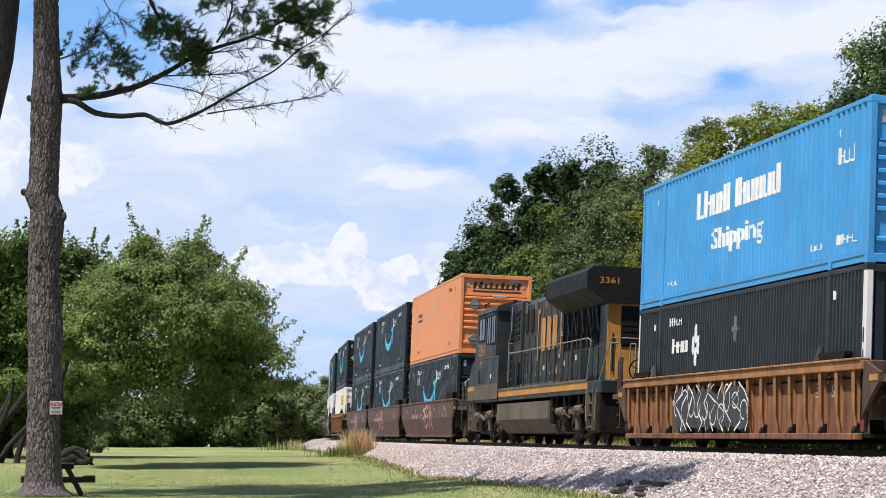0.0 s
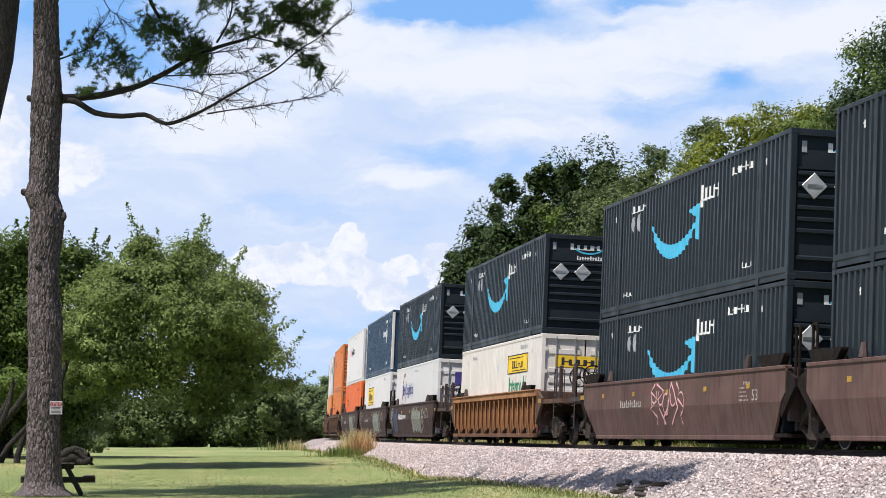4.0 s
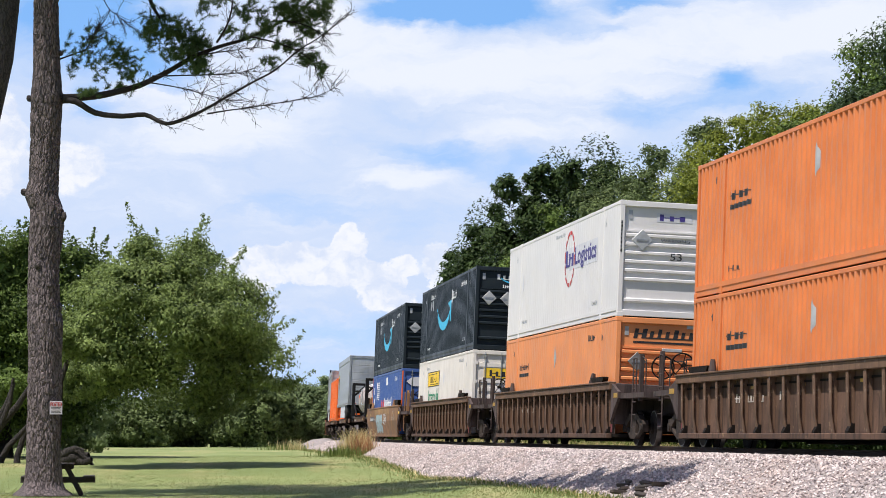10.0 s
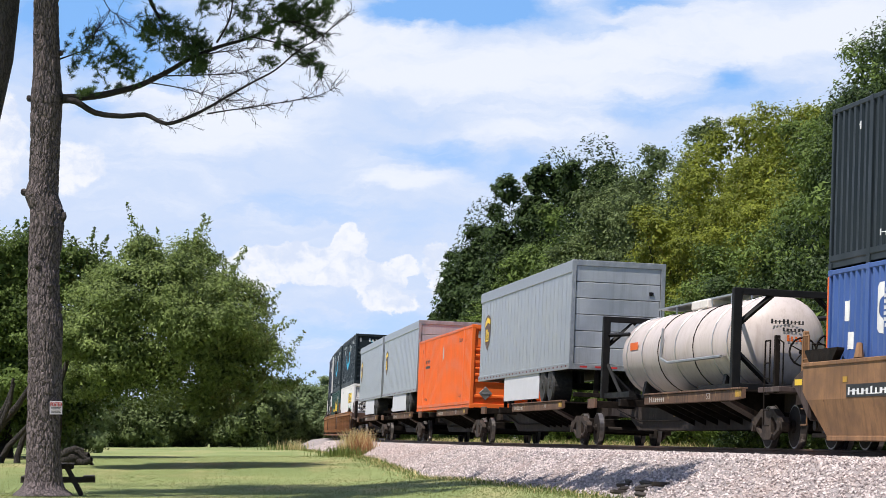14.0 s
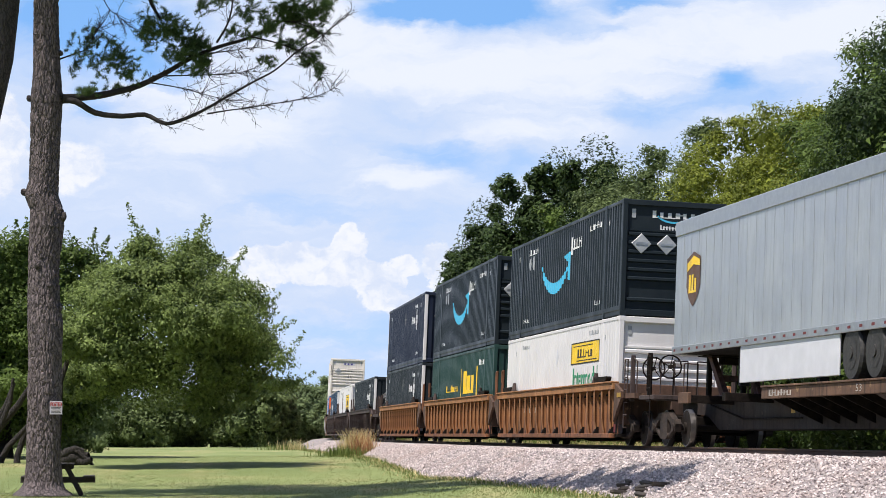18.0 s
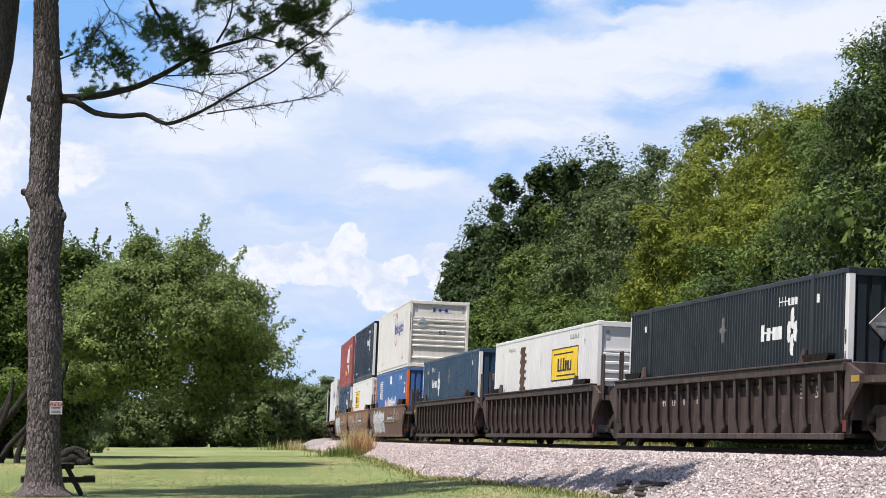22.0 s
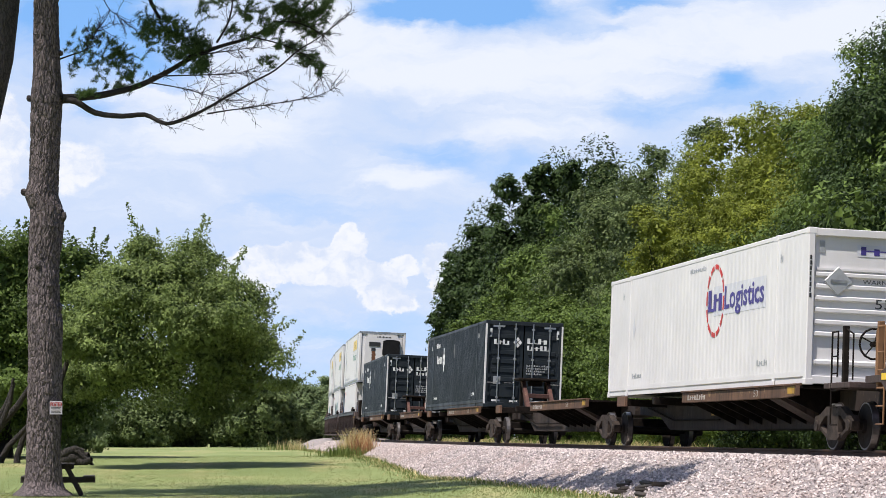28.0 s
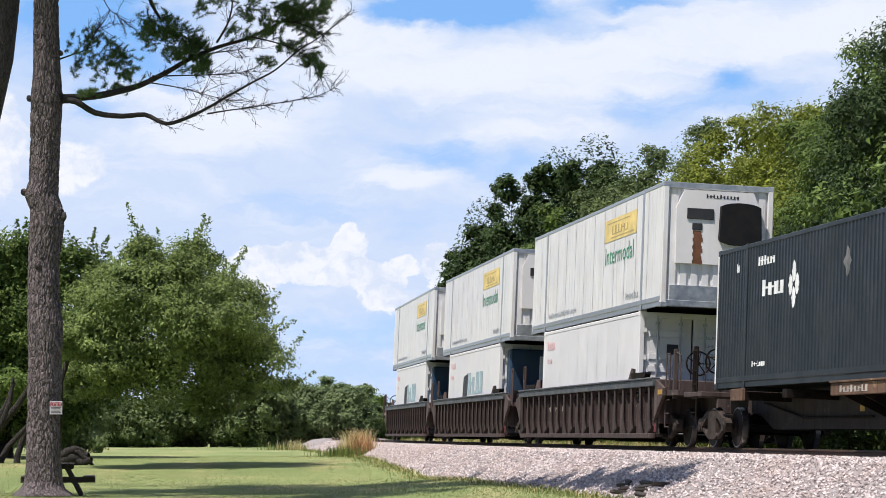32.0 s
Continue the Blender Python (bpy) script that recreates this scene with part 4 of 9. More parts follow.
def weeds():
    rng = np.random.default_rng(21)
    # tall dry clump on the shoulder, and a lesser one further on
    for px, d, n, spread, tall, mat_of, label in ((634, 101, 900, 0.32, 1.15, STRAW, "clump of tall dry grass at the edge of the ballast"), (640, 100, 160, 0.3, 1.15, RUSSET, "reddish seed heads in the dry grass"), (622, 100, 800, 0.6, 0.5, WEED, "green weeds under the dry grass"), (518, 150, 150, 0.6, 0.75, STRAW, "small dry grass clump"), (508, 151, 400, 0.9, 0.45, WEED, "green weeds on the bank")):
        x = (px - 784) / 4203.5 * d + rng.normal(size=n) * spread
        y = d + rng.normal(size=n) * spread * 1.5
        z = np.array([float(rise(u, v)) for u, v in zip(x, y)]) - 0.03
        blades("dry_grass", np.stack([x, y, z], -1), tall * rng.uniform(0.45, 1.15, n), mat_of, rng, label, "grass", 0.014, 0.22)
    # rough growth behind the track
    n = 26000
    s = rng.uniform(-150, 30, n)
    q = -rng.uniform(3.4, 9.0, n)
    x, y = on_line(s, q)
    z = np.maximum(np.array([float(rise(u, v)) for u, v in zip(x, y)]), 0.0) - 0.02
    bank = RAIL_TOP + np.interp(q, [o[0] for o in BED[::-1]], [o[1] for o in BED[::-1]]) + q * math.sin(radians(CANT))
    z = np.where(q > -5.2, np.maximum(z, bank), z)
    mix_of = rng.random(n) < 0.82
    h = rng.uniform(0.15, 0.75, n)
    blades("dry_grass", np.stack([x, y, z], -1)[mix_of], h[mix_of], STRAW, rng, "dry rough grass behind the track", "grass", 0.03, 0.4)
    blades("green_weeds", np.stack([x, y, z], -1)[~mix_of], h[~mix_of] * 1.2, WEED, rng, "green weeds behind the track", "weeds", 0.04, 0.4)
    # fringe of grass at the toe of the ballast
    n = 11000
    s = rng.uniform(-110, 16, n)
    q = rng.normal(4.15, 0.35, n) - np.clip((-s - 20) / 40, 0, 1) * 0.8
    x, y = on_line(s, q)
    z = np.array([float(rise(u, v)) for u, v in zip(x, y)]) - 0.02
    green = rng.random(n) < 0.7
    h = rng.uniform(0.04, 0.15, n)
    blades("toe_grass", np.stack([x, y, z], -1)[green], h[green], WEED, rng, "green grass along the toe of the ballast", "grass", 0.012, 0.5)
    blades("toe_straw", np.stack([x, y, z], -1)[~green], h[~green], STRAW, rng, "dry grass along the toe of the ballast", "grass", 0.012, 0.5)
    # the lawn's own blades where it is nearest
    n = 84000
    y = 43.5 + 58 * rng.random(n) ** 1.5
    x = rng.uniform(-0.193, 0.075, n) * y
    gap = np.interp(y[:], line_y[::-1], line_x[::-1]) - 4.2
    keep = x < gap
    x, y = x[keep], y[keep]
    z = rise(x, y) - 0.01
    blades("lawn_grass", np.stack([x, y, z], -1), rng.uniform(0.02, 0.045, len(x)), BLADES, rng, "short mown grass blades", "grass", 0.010, 0.6)


def broken_timber():
    """Splintered pieces of an old tie at the foot of the ballast."""
    rng = np.random.default_rng(31)
    for k in range(9):
        t = tagged(new("timber_piece"), "splintered dark piece of old timber on the ballast", "timber", "pieces of broken timber")
        q = 3.55 + 0.12 * (k % 4)
        t.matrix_world = on_rails(8.6 + 0.36 * k + rng.uniform(-0.1, 0.1), 0.5) @ pose(0, -q, bed_height(q) + 0.05, rng.uniform(10, 40), rng.uniform(-8, 8), rng.uniform(-70, 70))
        bm = bmesh.new()
        box(bm, -1, 1, -1, 1, -1, 1, 0.25)
        long = rng.uniform(0.10, 0.30)
        for v in bm.verts:
            v.co = Vector((v.co.x * long * (1 + 0.25 * noise.noise(v.co * 2 + Vector((k, 0, 0)))), v.co.y * 0.055 * (1.2 - 0.5 * abs(v.co.x)), v.co.z * 0.035))
        part("splinter", bm, OLD_WOOD, t)


def gravel_lane():
    """A pale lane far behind the lawn trees."""
    xs = [-120.0 + 6 * k for k in range(15)]
    bm = bmesh.new()
    near = [bm.verts.new((x, 196.0 + 0.02 * (x + 40), float(rise(x, 196.0)) + 0.10)) for x in xs]
    far = [bm.verts.new((x, 214.0 + 0.02 * (x + 40), float(rise(x, 214.0)) + 0.10)) for x in xs]
    for k in range(14):
        bm.faces.new((near[k], near[k + 1], far[k + 1], far[k]))
    lane = new("road", finish("road", bm, GRAVEL))
    tagged(lane, "pale gravel lane behind the lawn trees", "road", kind="structure")


gravel_lane()
broken_timber()
SWAYING = pine()
second_pine()
picnic_table()
fallen_log()
weeds()
# ------------------------------------------------------------------ paints of the train
def paint(name, colour, **more):
    keys = dict(gloss=0.3, rough=0.5, vary=0.10, scale=0.8, bump=0.06, grain=30.0, streak=0.22, streak_colour=tuple(c * 0.45 + 0.03 for c in colour), dust=0.14)
    keys.update(more)
    return surface(name, colour, **keys)


SLATE = paint("slate_paint", (0.017, 0.024, 0.030), rough=0.42, dust=0.10, dust_colour=(0.06, 0.066, 0.072), streak=0.12, gloss=0.16)
CHARCOAL = paint("charcoal_paint", (0.018, 0.024, 0.030), rough=0.45, dust=0.12, dust_colour=(0.10, 0.10, 0.10), streak=0.15, gloss=0.16)
NAVY = paint("navy_paint", (0.024, 0.052, 0.098), rough=0.45, dust=0.10, dust_colour=(0.12, 0.13, 0.15), streak=0.15)
INDIGO = paint("dark_indigo_paint", (0.017, 0.023, 0.044), rough=0.45, dust=0.10, dust_colour=(0.07, 0.075, 0.095), streak=0.15, gloss=0.16)
WHITE = paint("white_paint", (0.70, 0.68, 0.68), rough=0.45, vary=0.05, dust=0.22, dust_colour=(0.62, 0.58, 0.55), streak=0.10, streak_colour=(0.52, 0.46, 0.42))
CREAM = paint("cream_paint", (0.74, 0.70, 0.66), rough=0.5, vary=0.06, dust=0.3, dust_colour=(0.60, 0.54, 0.46), streak=0.25, streak_colour=(0.42, 0.33, 0.25))
TANK_WHITE = paint("grimy_tank_white", (0.55, 0.48, 0.46), rough=0.45, vary=0.08, dust=0.35, dust_colour=(0.42, 0.36, 0.31), streak=0.3, streak_colour=(0.25, 0.18, 0.14))
PALE = paint("chalky_white_paint", (0.71, 0.70, 0.70), rough=0.5, vary=0.06, dust=0.25, dust_colour=(0.56, 0.52, 0.47), streak=0.3, streak_colour=(0.36, 0.25, 0.17))
ORANGE = paint("orange_paint", (0.74, 0.27, 0.10), dust=0.20, dust_colour=(0.60, 0.30, 0.16), streak=0.14, streak_colour=(0.42, 0.17, 0.08))
BURNT = paint("burnt_orange_paint", (0.62, 0.185, 0.055), dust=0.25, dust_colour=(0.58, 0.26, 0.13), streak=0.2, streak_colour=(0.38, 0.13, 0.05))
DEEP_ORANGE = paint("deep_orange_paint", (0.74, 0.135, 0.02), dust=0.15, dust_colour=(0.55, 0.17, 0.06), streak=0.12, streak_colour=(0.36, 0.09, 0.03))
SKY_BLUE = paint("bright_blue_paint", (0.055, 0.29, 0.62), dust=0.12, dust_colour=(0.22, 0.38, 0.55), streak=0.18)
STEEL_BLUE = paint("steel_blue_paint", (0.055, 0.135, 0.34), dust=0.2, dust_colour=(0.18, 0.25, 0.38), streak=0.2)
ROYAL = paint("royal_blue_paint", (0.050, 0.105, 0.31), dust=0.16, dust_colour=(0.14, 0.18, 0.33), streak=0.2)
GREEN = paint("bottle_green_paint", (0.018, 0.052, 0.046), dust=0.14, dust_colour=(0.10, 0.12, 0.11), streak=0.2)
RED = paint("faded_red_paint", (0.27, 0.060, 0.060), dust=0.25, dust_colour=(0.36, 0.14, 0.13), streak=0.25)
# SILVER: its strong upright streaks put wavy reflections into the colour
SILVER = paint("bare_aluminium", (0.50, 0.52, 0.55), rough=0.40, metal=0.6, vary=0.12, bump=0.25, streak=0.32, dust=0.18, dust_colour=(0.42, 0.42, 0.42))
GALVANISED = surface("galvanised_steel", (0.45, 0.46, 0.47), 0.4, 0.8, 0.15, 6.0)
BLACK = surface("black_steel", (0.007, 0.007, 0.008), 0.65, 0.0, 0.3, 3.0, dust=0.3, dust_colour=(0.024, 0.021, 0.018), gloss=0.2)
SOOT = surface("grimy_underframe", (0.009, 0.007, 0.006), 0.85, 0.0, 0.35, 3.0, 0.3, dust=0.5, dust_colour=(0.038, 0.027, 0.021), gloss=0.12)
RUBBER = surface("tyre_rubber", (0.022, 0.022, 0.023), 0.75, 0.0, 0.3, 8.0, 0.3, dust=0.4, dust_colour=(0.09, 0.08, 0.07))
def rusty(name, base, dark, pale, **more):
    """Old car paint: long dark runs, pale worn spots, rust bloom."""
    keys = dict(rough=0.78, vary=0.3, scale=1.1, bump=0.2, dust=0.7, dust_colour=dark, streak=0.85, streak_colour=tuple(c * 0.55 for c in dark), chips=0.42, chip_colour=pale, gloss=0.25, toss=0.35)
    keys.update(more)
    return paint(name, base, **keys)


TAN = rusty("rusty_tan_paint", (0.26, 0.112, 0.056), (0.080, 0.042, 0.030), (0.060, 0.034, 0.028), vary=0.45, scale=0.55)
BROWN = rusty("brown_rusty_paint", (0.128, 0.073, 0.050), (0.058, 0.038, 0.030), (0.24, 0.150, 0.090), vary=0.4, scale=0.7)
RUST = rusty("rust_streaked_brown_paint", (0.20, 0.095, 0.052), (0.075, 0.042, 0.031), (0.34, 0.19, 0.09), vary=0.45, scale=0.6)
# ribs and top sills: the sheets' paints brightened, sunlight put into the colour
TAN_LIT = rusty("orange_tan_rib_paint", (0.42, 0.20, 0.085), (0.20, 0.095, 0.05), (0.11, 0.055, 0.035), vary=0.4, scale=0.9, dust=0.45, streak=0.5)
BROWN_LIT = rusty("brown_rib_paint", (0.190, 0.112, 0.072), (0.088, 0.054, 0.040), (0.28, 0.20, 0.14), vary=0.4, scale=0.9, dust=0.45, streak=0.5)
UMBER = rusty("dark_umber_paint", (0.088, 0.062, 0.057), (0.048, 0.036, 0.034), (0.13, 0.10, 0.085))
# MAROON: dusty, and brightened by a sunnier moment put into its colour
MAROON = paint("dusty_maroon_paint", (0.118, 0.066, 0.058), rough=0.72, vary=0.25, dust=0.55, dust_colour=(0.155, 0.108, 0.090), streak=0.6, streak_colour=(0.055, 0.033, 0.028), gloss=0.2)
DARK_MAROON = paint("dark_maroon_paint", (0.062, 0.036, 0.034), rough=0.75, vary=0.3, dust=0.55, dust_colour=(0.080, 0.056, 0.048), streak=0.6, streak_colour=(0.030, 0.019, 0.017), gloss=0.15)
OCHRE = paint("ochre_brown_paint", (0.27, 0.145, 0.072), rough=0.7, vary=0.3, dust=0.7, dust_colour=(0.15, 0.088, 0.055), streak=0.35, streak_colour=(0.075, 0.043, 0.03), chips=0.2, gloss=0.25)
DARK_RED = paint("faded_dark_red_patch", (0.16, 0.03, 0.035), rough=0.7)
WALNUT = paint("dusty_brown_paint", (0.155, 0.085, 0.060), rough=0.7, vary=0.25, dust=0.6, dust_colour=(0.19, 0.12, 0.085), streak=0.5, streak_colour=(0.06, 0.036, 0.028), chips=0.1, gloss=0.25)
SLATE_SILL = paint("slate_sill_paint", (0.06, 0.07, 0.085), rough=0.6, dust=0.3)
MARK_WHITE = surface("white_marking", (0.72, 0.72, 0.72), 0.55, 0, 0.12, 3.0, chips=0.05, chip_colour=(0.3, 0.3, 0.3))
MARK_GREY = surface("silver_placard", (0.42, 0.43, 0.44), 0.4, 0.3, 0.15, 4.0)
DULL_PLATE = surface("dull_placard", (0.20, 0.19, 0.18), 0.5, 0.4, 0.3, 5.0)
FADED = surface("faded_stencil_paint", (0.42, 0.37, 0.33), 0.7, 0, 0.3, 4.0)
OLD_YELLOW = surface("grimy_reflector", (0.42, 0.24, 0.03), 0.6, 0, 0.3, 4.0)
MARK_CYAN = surface("bright_cyan_marking", (0.07, 0.46, 0.70), 0.5, 0, 0.08, 3.0)
MARK_YELLOW = surface("yellow_marking", (0.85, 0.56, 0.025), 0.5, 0, 0.10, 2.0, dust=0.1)
FADED_YELLOW = surface("faded_yellow_marking", (0.74, 0.56, 0.20), 0.6, 0, 0.2, 2.0, chips=0.1, chip_colour=(0.62, 0.62, 0.58))
FADED_INK = surface("faded_ochre_lettering", (0.46, 0.34, 0.12), 0.6, 0, 0.25, 3.0)
MARK_BLACK = surface("black_marking", (0.02, 0.02, 0.022), 0.55, 0, 0.2, 3.0)
MARK_RED = surface("red_marking", (0.52, 0.035, 0.03), 0.5, 0, 0.15, 3.0)
MARK_PINK = surface("faded_pink_marking", (0.78, 0.42, 0.44), 0.55, 0, 0.1, 3.0)
MARK_VIOLET = surface("violet_blue_marking", (0.055, 0.04, 0.22), 0.5, 0, 0.15, 3.0)
MARK_GREEN = surface("green_marking", (0.03, 0.24, 0.12), 0.5, 0, 0.15, 3.0)
MARK_PALE = surface("pale_panel", (0.60, 0.60, 0.64), 0.5, 0, 0.06, 3.0)
MARK_BROWN = surface("brown_shield", (0.10, 0.045, 0.02), 0.5, 0, 0.1, 3.0)
SPRAY = surface("silver_spray_paint", (0.45, 0.46, 0.49), 0.5, 0.1, 0.25, 5.0)
SPRAY_DARK = surface("dark_spray_paint", (0.035, 0.032, 0.035), 0.6, 0, 0.5, 3.0)
SPRAY_GREEN = surface("pale_green_grey_spray_paint", (0.19, 0.20, 0.16), 0.6, 0, 0.35, 2.0)
WORN_TAN = rusty("worn_tan_paint", (0.40, 0.24, 0.11), (0.22, 0.13, 0.07), (0.12, 0.07, 0.04))
SPRAY_NAVY = surface("dark_blue_spray_paint", (0.022, 0.045, 0.11), 0.6, 0, 0.4, 3.0)
SPRAY_BLUE = surface("pale_blue_spray_paint", (0.34, 0.46, 0.50), 0.55, 0, 0.25, 5.0)

# ------------------------------------------------------------------ marks on plates
PITCH = [0.29]         # how far apart its ribs stand
PRESS = [0.034]        # how deep the sides are pressed just now


def wave(x):
    """How far the corrugated side is set back at x."""
    u = (x / PITCH[0]) % 1.0
    if u < 0.34:
        return 0.0
    if u < 0.5:
        return PRESS[0] * (u - 0.34) / 0.16
    if u < 0.84:
        return PRESS[0]
    return PRESS[0] * (1.0 - u) / 0.16


def breaks(x0, x1):
    k = math.floor(x0 / PITCH[0])
    out = []
    while k * PITCH[0] < x1:
        out += [x for x in (k * PITCH[0], (k + 0.34) * PITCH[0], (k + 0.5) * PITCH[0], (k + 0.84) * PITCH[0]) if x0 < x < x1]
        k += 1
    return out


def rect(bm, x0, x1, z0, z1, skew=0.0):
    bm.faces.new([bm.verts.new(p) for p in ((x0, 0, z0), (x1, 0, z0), (x1 + skew, 0, z1), (x0 + skew, 0, z1))])


def poly(bm, pts):
    bm.faces.new([bm.verts.new((x, 0, z)) for x, z in pts])


def band(bm, pts, widths):
    """A ribbon along the points, its width changing."""
    left, rights = [], []
    for i, (x, z) in enumerate(pts):
        a, b = pts[max(0, i - 1)], pts[min(len(pts) - 1, i + 1)]
        d = math.hypot(b[0] - a[0], b[1] - a[1]) or 1
        nx, nz = -(b[1] - a[1]) / d * widths[i] / 2, (b[0] - a[0]) / d * widths[i] / 2
        left.append(bm.verts.new((x + nx, 0, z + nz)))
        rights.append(bm.verts.new((x - nx, 0, z - nz)))
    for i in range(len(pts) - 1):
        bm.faces.new((rights[i], rights[i + 1], left[i + 1], left[i]))


def ring(bm, cx, cz, rx, rz, w, a0=0.0, a1=360.0, n=28):
    pts = [(cx + rx * math.cos(radians(a0 + (a1 - a0) * i / n)), cz + rz * math.sin(radians(a0 + (a1 - a0) * i / n))) for i in range(n + 1)]
    band(bm, pts, [w] * (n + 1))


def bars(bm, x0, x1, z0, z1, n, seed=0, skew=0.0):
    """A word as n plain upright bars, tied together by short cross strokes."""
    r = random.Random(seed)
    step, h, before = (x1 - x0) / n, z1 - z0, None
    for i in range(n):
        tall = 5 if i == 0 or r.random() < 0.3 else 4
        wide = step * (r.uniform(0.56, 0.76) if h > 0.3 else r.uniform(0.38, 0.60))
        a, b = ([bm.verts.new((x + skew * u, 0, z0 + h * u)) for u in (0.0, 0.13, 0.43, 0.56, 0.78, 1.0)[:tall + 1]] for x in (x0 + i * step, x0 + i * step + wide))
        a, b = list(a), list(b)
        for k in range(tall):
            bm.faces.new((a[k], b[k], b[k + 1], a[k + 1]))
        if before:
            k = r.choice((0, 2))
            bm.faces.new((before[k], a[k], a[k + 1], before[k + 1]))
        before = b


WORDS = {}


def lettering(bm, text, x0, x1, z0, z1, bold=0.0):
    """Real words in the built-in font, fitted into a box."""
    if (text, bold) not in WORDS:
        curve = bpy.data.curves.new("lettering", "FONT")
        curve.body, curve.resolution_u, curve.offset = text, 2, bold
        ob = bpy.data.objects.new("lettering", curve)
        WORDS[(text, bold)] = bpy.data.meshes.new_from_object(ob)
        bpy.data.objects.remove(ob)
    me = WORDS[(text, bold)]
    co = np.array([v.co[:2] for v in me.vertices])
    lo, hi = co.min(0), co.max(0)
    co = (co - lo) / (hi - lo)
    vs = [bm.verts.new((x0 + u * (x1 - x0), 0, z0 + v * (z1 - z0))) for u, v in co]
    for p in me.polygons:
        try:
            bm.faces.new([vs[i] for i in p.vertices])
        except ValueError:
            pass


def side_mark(parent, name, fill, material, y=-1.3, wavy=False, label=""):
    """Paint on the side that faces the lawn; follows the corrugation."""
    bm = bmesh.new()
    fill(bm)
    if wavy:
        xs = [v.co.x for v in bm.verts]
        for x in breaks(min(xs), max(xs)):
            bmesh.ops.bisect_plane(bm, geom=bm.verts[:] + bm.edges[:] + bm.faces[:], dist=1e-5, plane_co=(x, 0, 0), plane_no=(1, 0, 0))
    for v in bm.verts:
        v.co.y = y - 0.005 + (wave(v.co.x) if wavy else 0.0)
    for f in bm.faces:
        f.normal_update()
        if f.normal.y > 0:
            f.normal_flip()
    return part(name, bm, material, parent, label)


def end_mark(parent, name, fill, material, x, label=""):
    """Paint on the leading end; drawn with (across, up), across growing to the train's left."""
    bm = bmesh.new()
    fill(bm)
    for v in bm.verts:
        v.co = (x + 0.005, v.co.x, v.co.z)
    for f in bm.faces:
        f.normal_update()
        if f.normal.x < 0:
            f.normal_flip()
    return part(name, bm, material, parent, label)


# ------------------------------------------------------------------ containers
HALF, WIDE, TALL = 8.075, 1.3, 2.9


def corrugated(x0, x1, y, z0, z1, out):
    """An upright corrugated sheet; out: +1 or -1, the side it faces."""
    xs = [x0] + breaks(x0, x1) + [x1]
    verts, faces = [], []
    for x in xs:
        d = y - out * wave(x)
        verts += [(x, d, z0), (x, d, z1)]
    for i in range(len(xs) - 1):
        a, b, c, d = 2 * i, 2 * i + 2, 2 * i + 3, 2 * i + 1
        faces.append((a, b, c, d) if out < 0 else (d, c, b, a))
    return verts, faces


def ribbed_end(thing, paint_of, half, dark):
    """The closed end: a frame, a header and horizontal ribs."""
    x = half
    part("end_panel", boxes([(x - 0.11, x - 0.075, -1.2, 1.2, 0.16, 2.82)]), paint_of, thing)
    bm = boxes([(x - 0.075, x - 0.035, -1.12, 1.12, 2.12, 2.16)], 0.0)
    rib = part("end_rib", bm, paint_of, thing)
    heights = (1.98, 1.76, 1.54, 1.32, 1.10, 0.88, 0.36)
    bm = bmesh.new()
    prism(bm, ((x - 0.078, 0.0), (x - 0.012, 0.03), (x - 0.012, 0.085), (x - 0.078, 0.115)), -1.14, 1.14)
    first = part("end_rib", bm, paint_of, thing)
    first.matrix_basis = pose(0, 0, heights[0])
    for h in heights[1:]:
        twin(first, pose(0, 0, h))
    for sgn in (-1, 1):
        part("reflector", boxes([(x - 0.073, x - 0.06, sgn * 1.02 - 0.05, sgn * 1.02 + 0.05, 2.44, 2.66)]), MARK_GREY, thing, "pale reflector plate")
    return rib


def placard(thing, across, up, x, size=0.24, metal=None):
    bm = bmesh.new()
    box(bm, -0.012, 0.012, -size, size, -size, size, 0.008, pose(x - 0.002, across, up, 45))
    p = part("placard_holder", bm, metal or MARK_GREY, thing, "diamond-shaped grey metal placard holder")
    bm = bmesh.new()
    box(bm, 0, 0.01, -size * 0.8, size * 0.8, -0.03, 0.03, 0, pose(x + 0.012, across, up, 0))
    part("clip_bar", bm, GALVANISED, p)


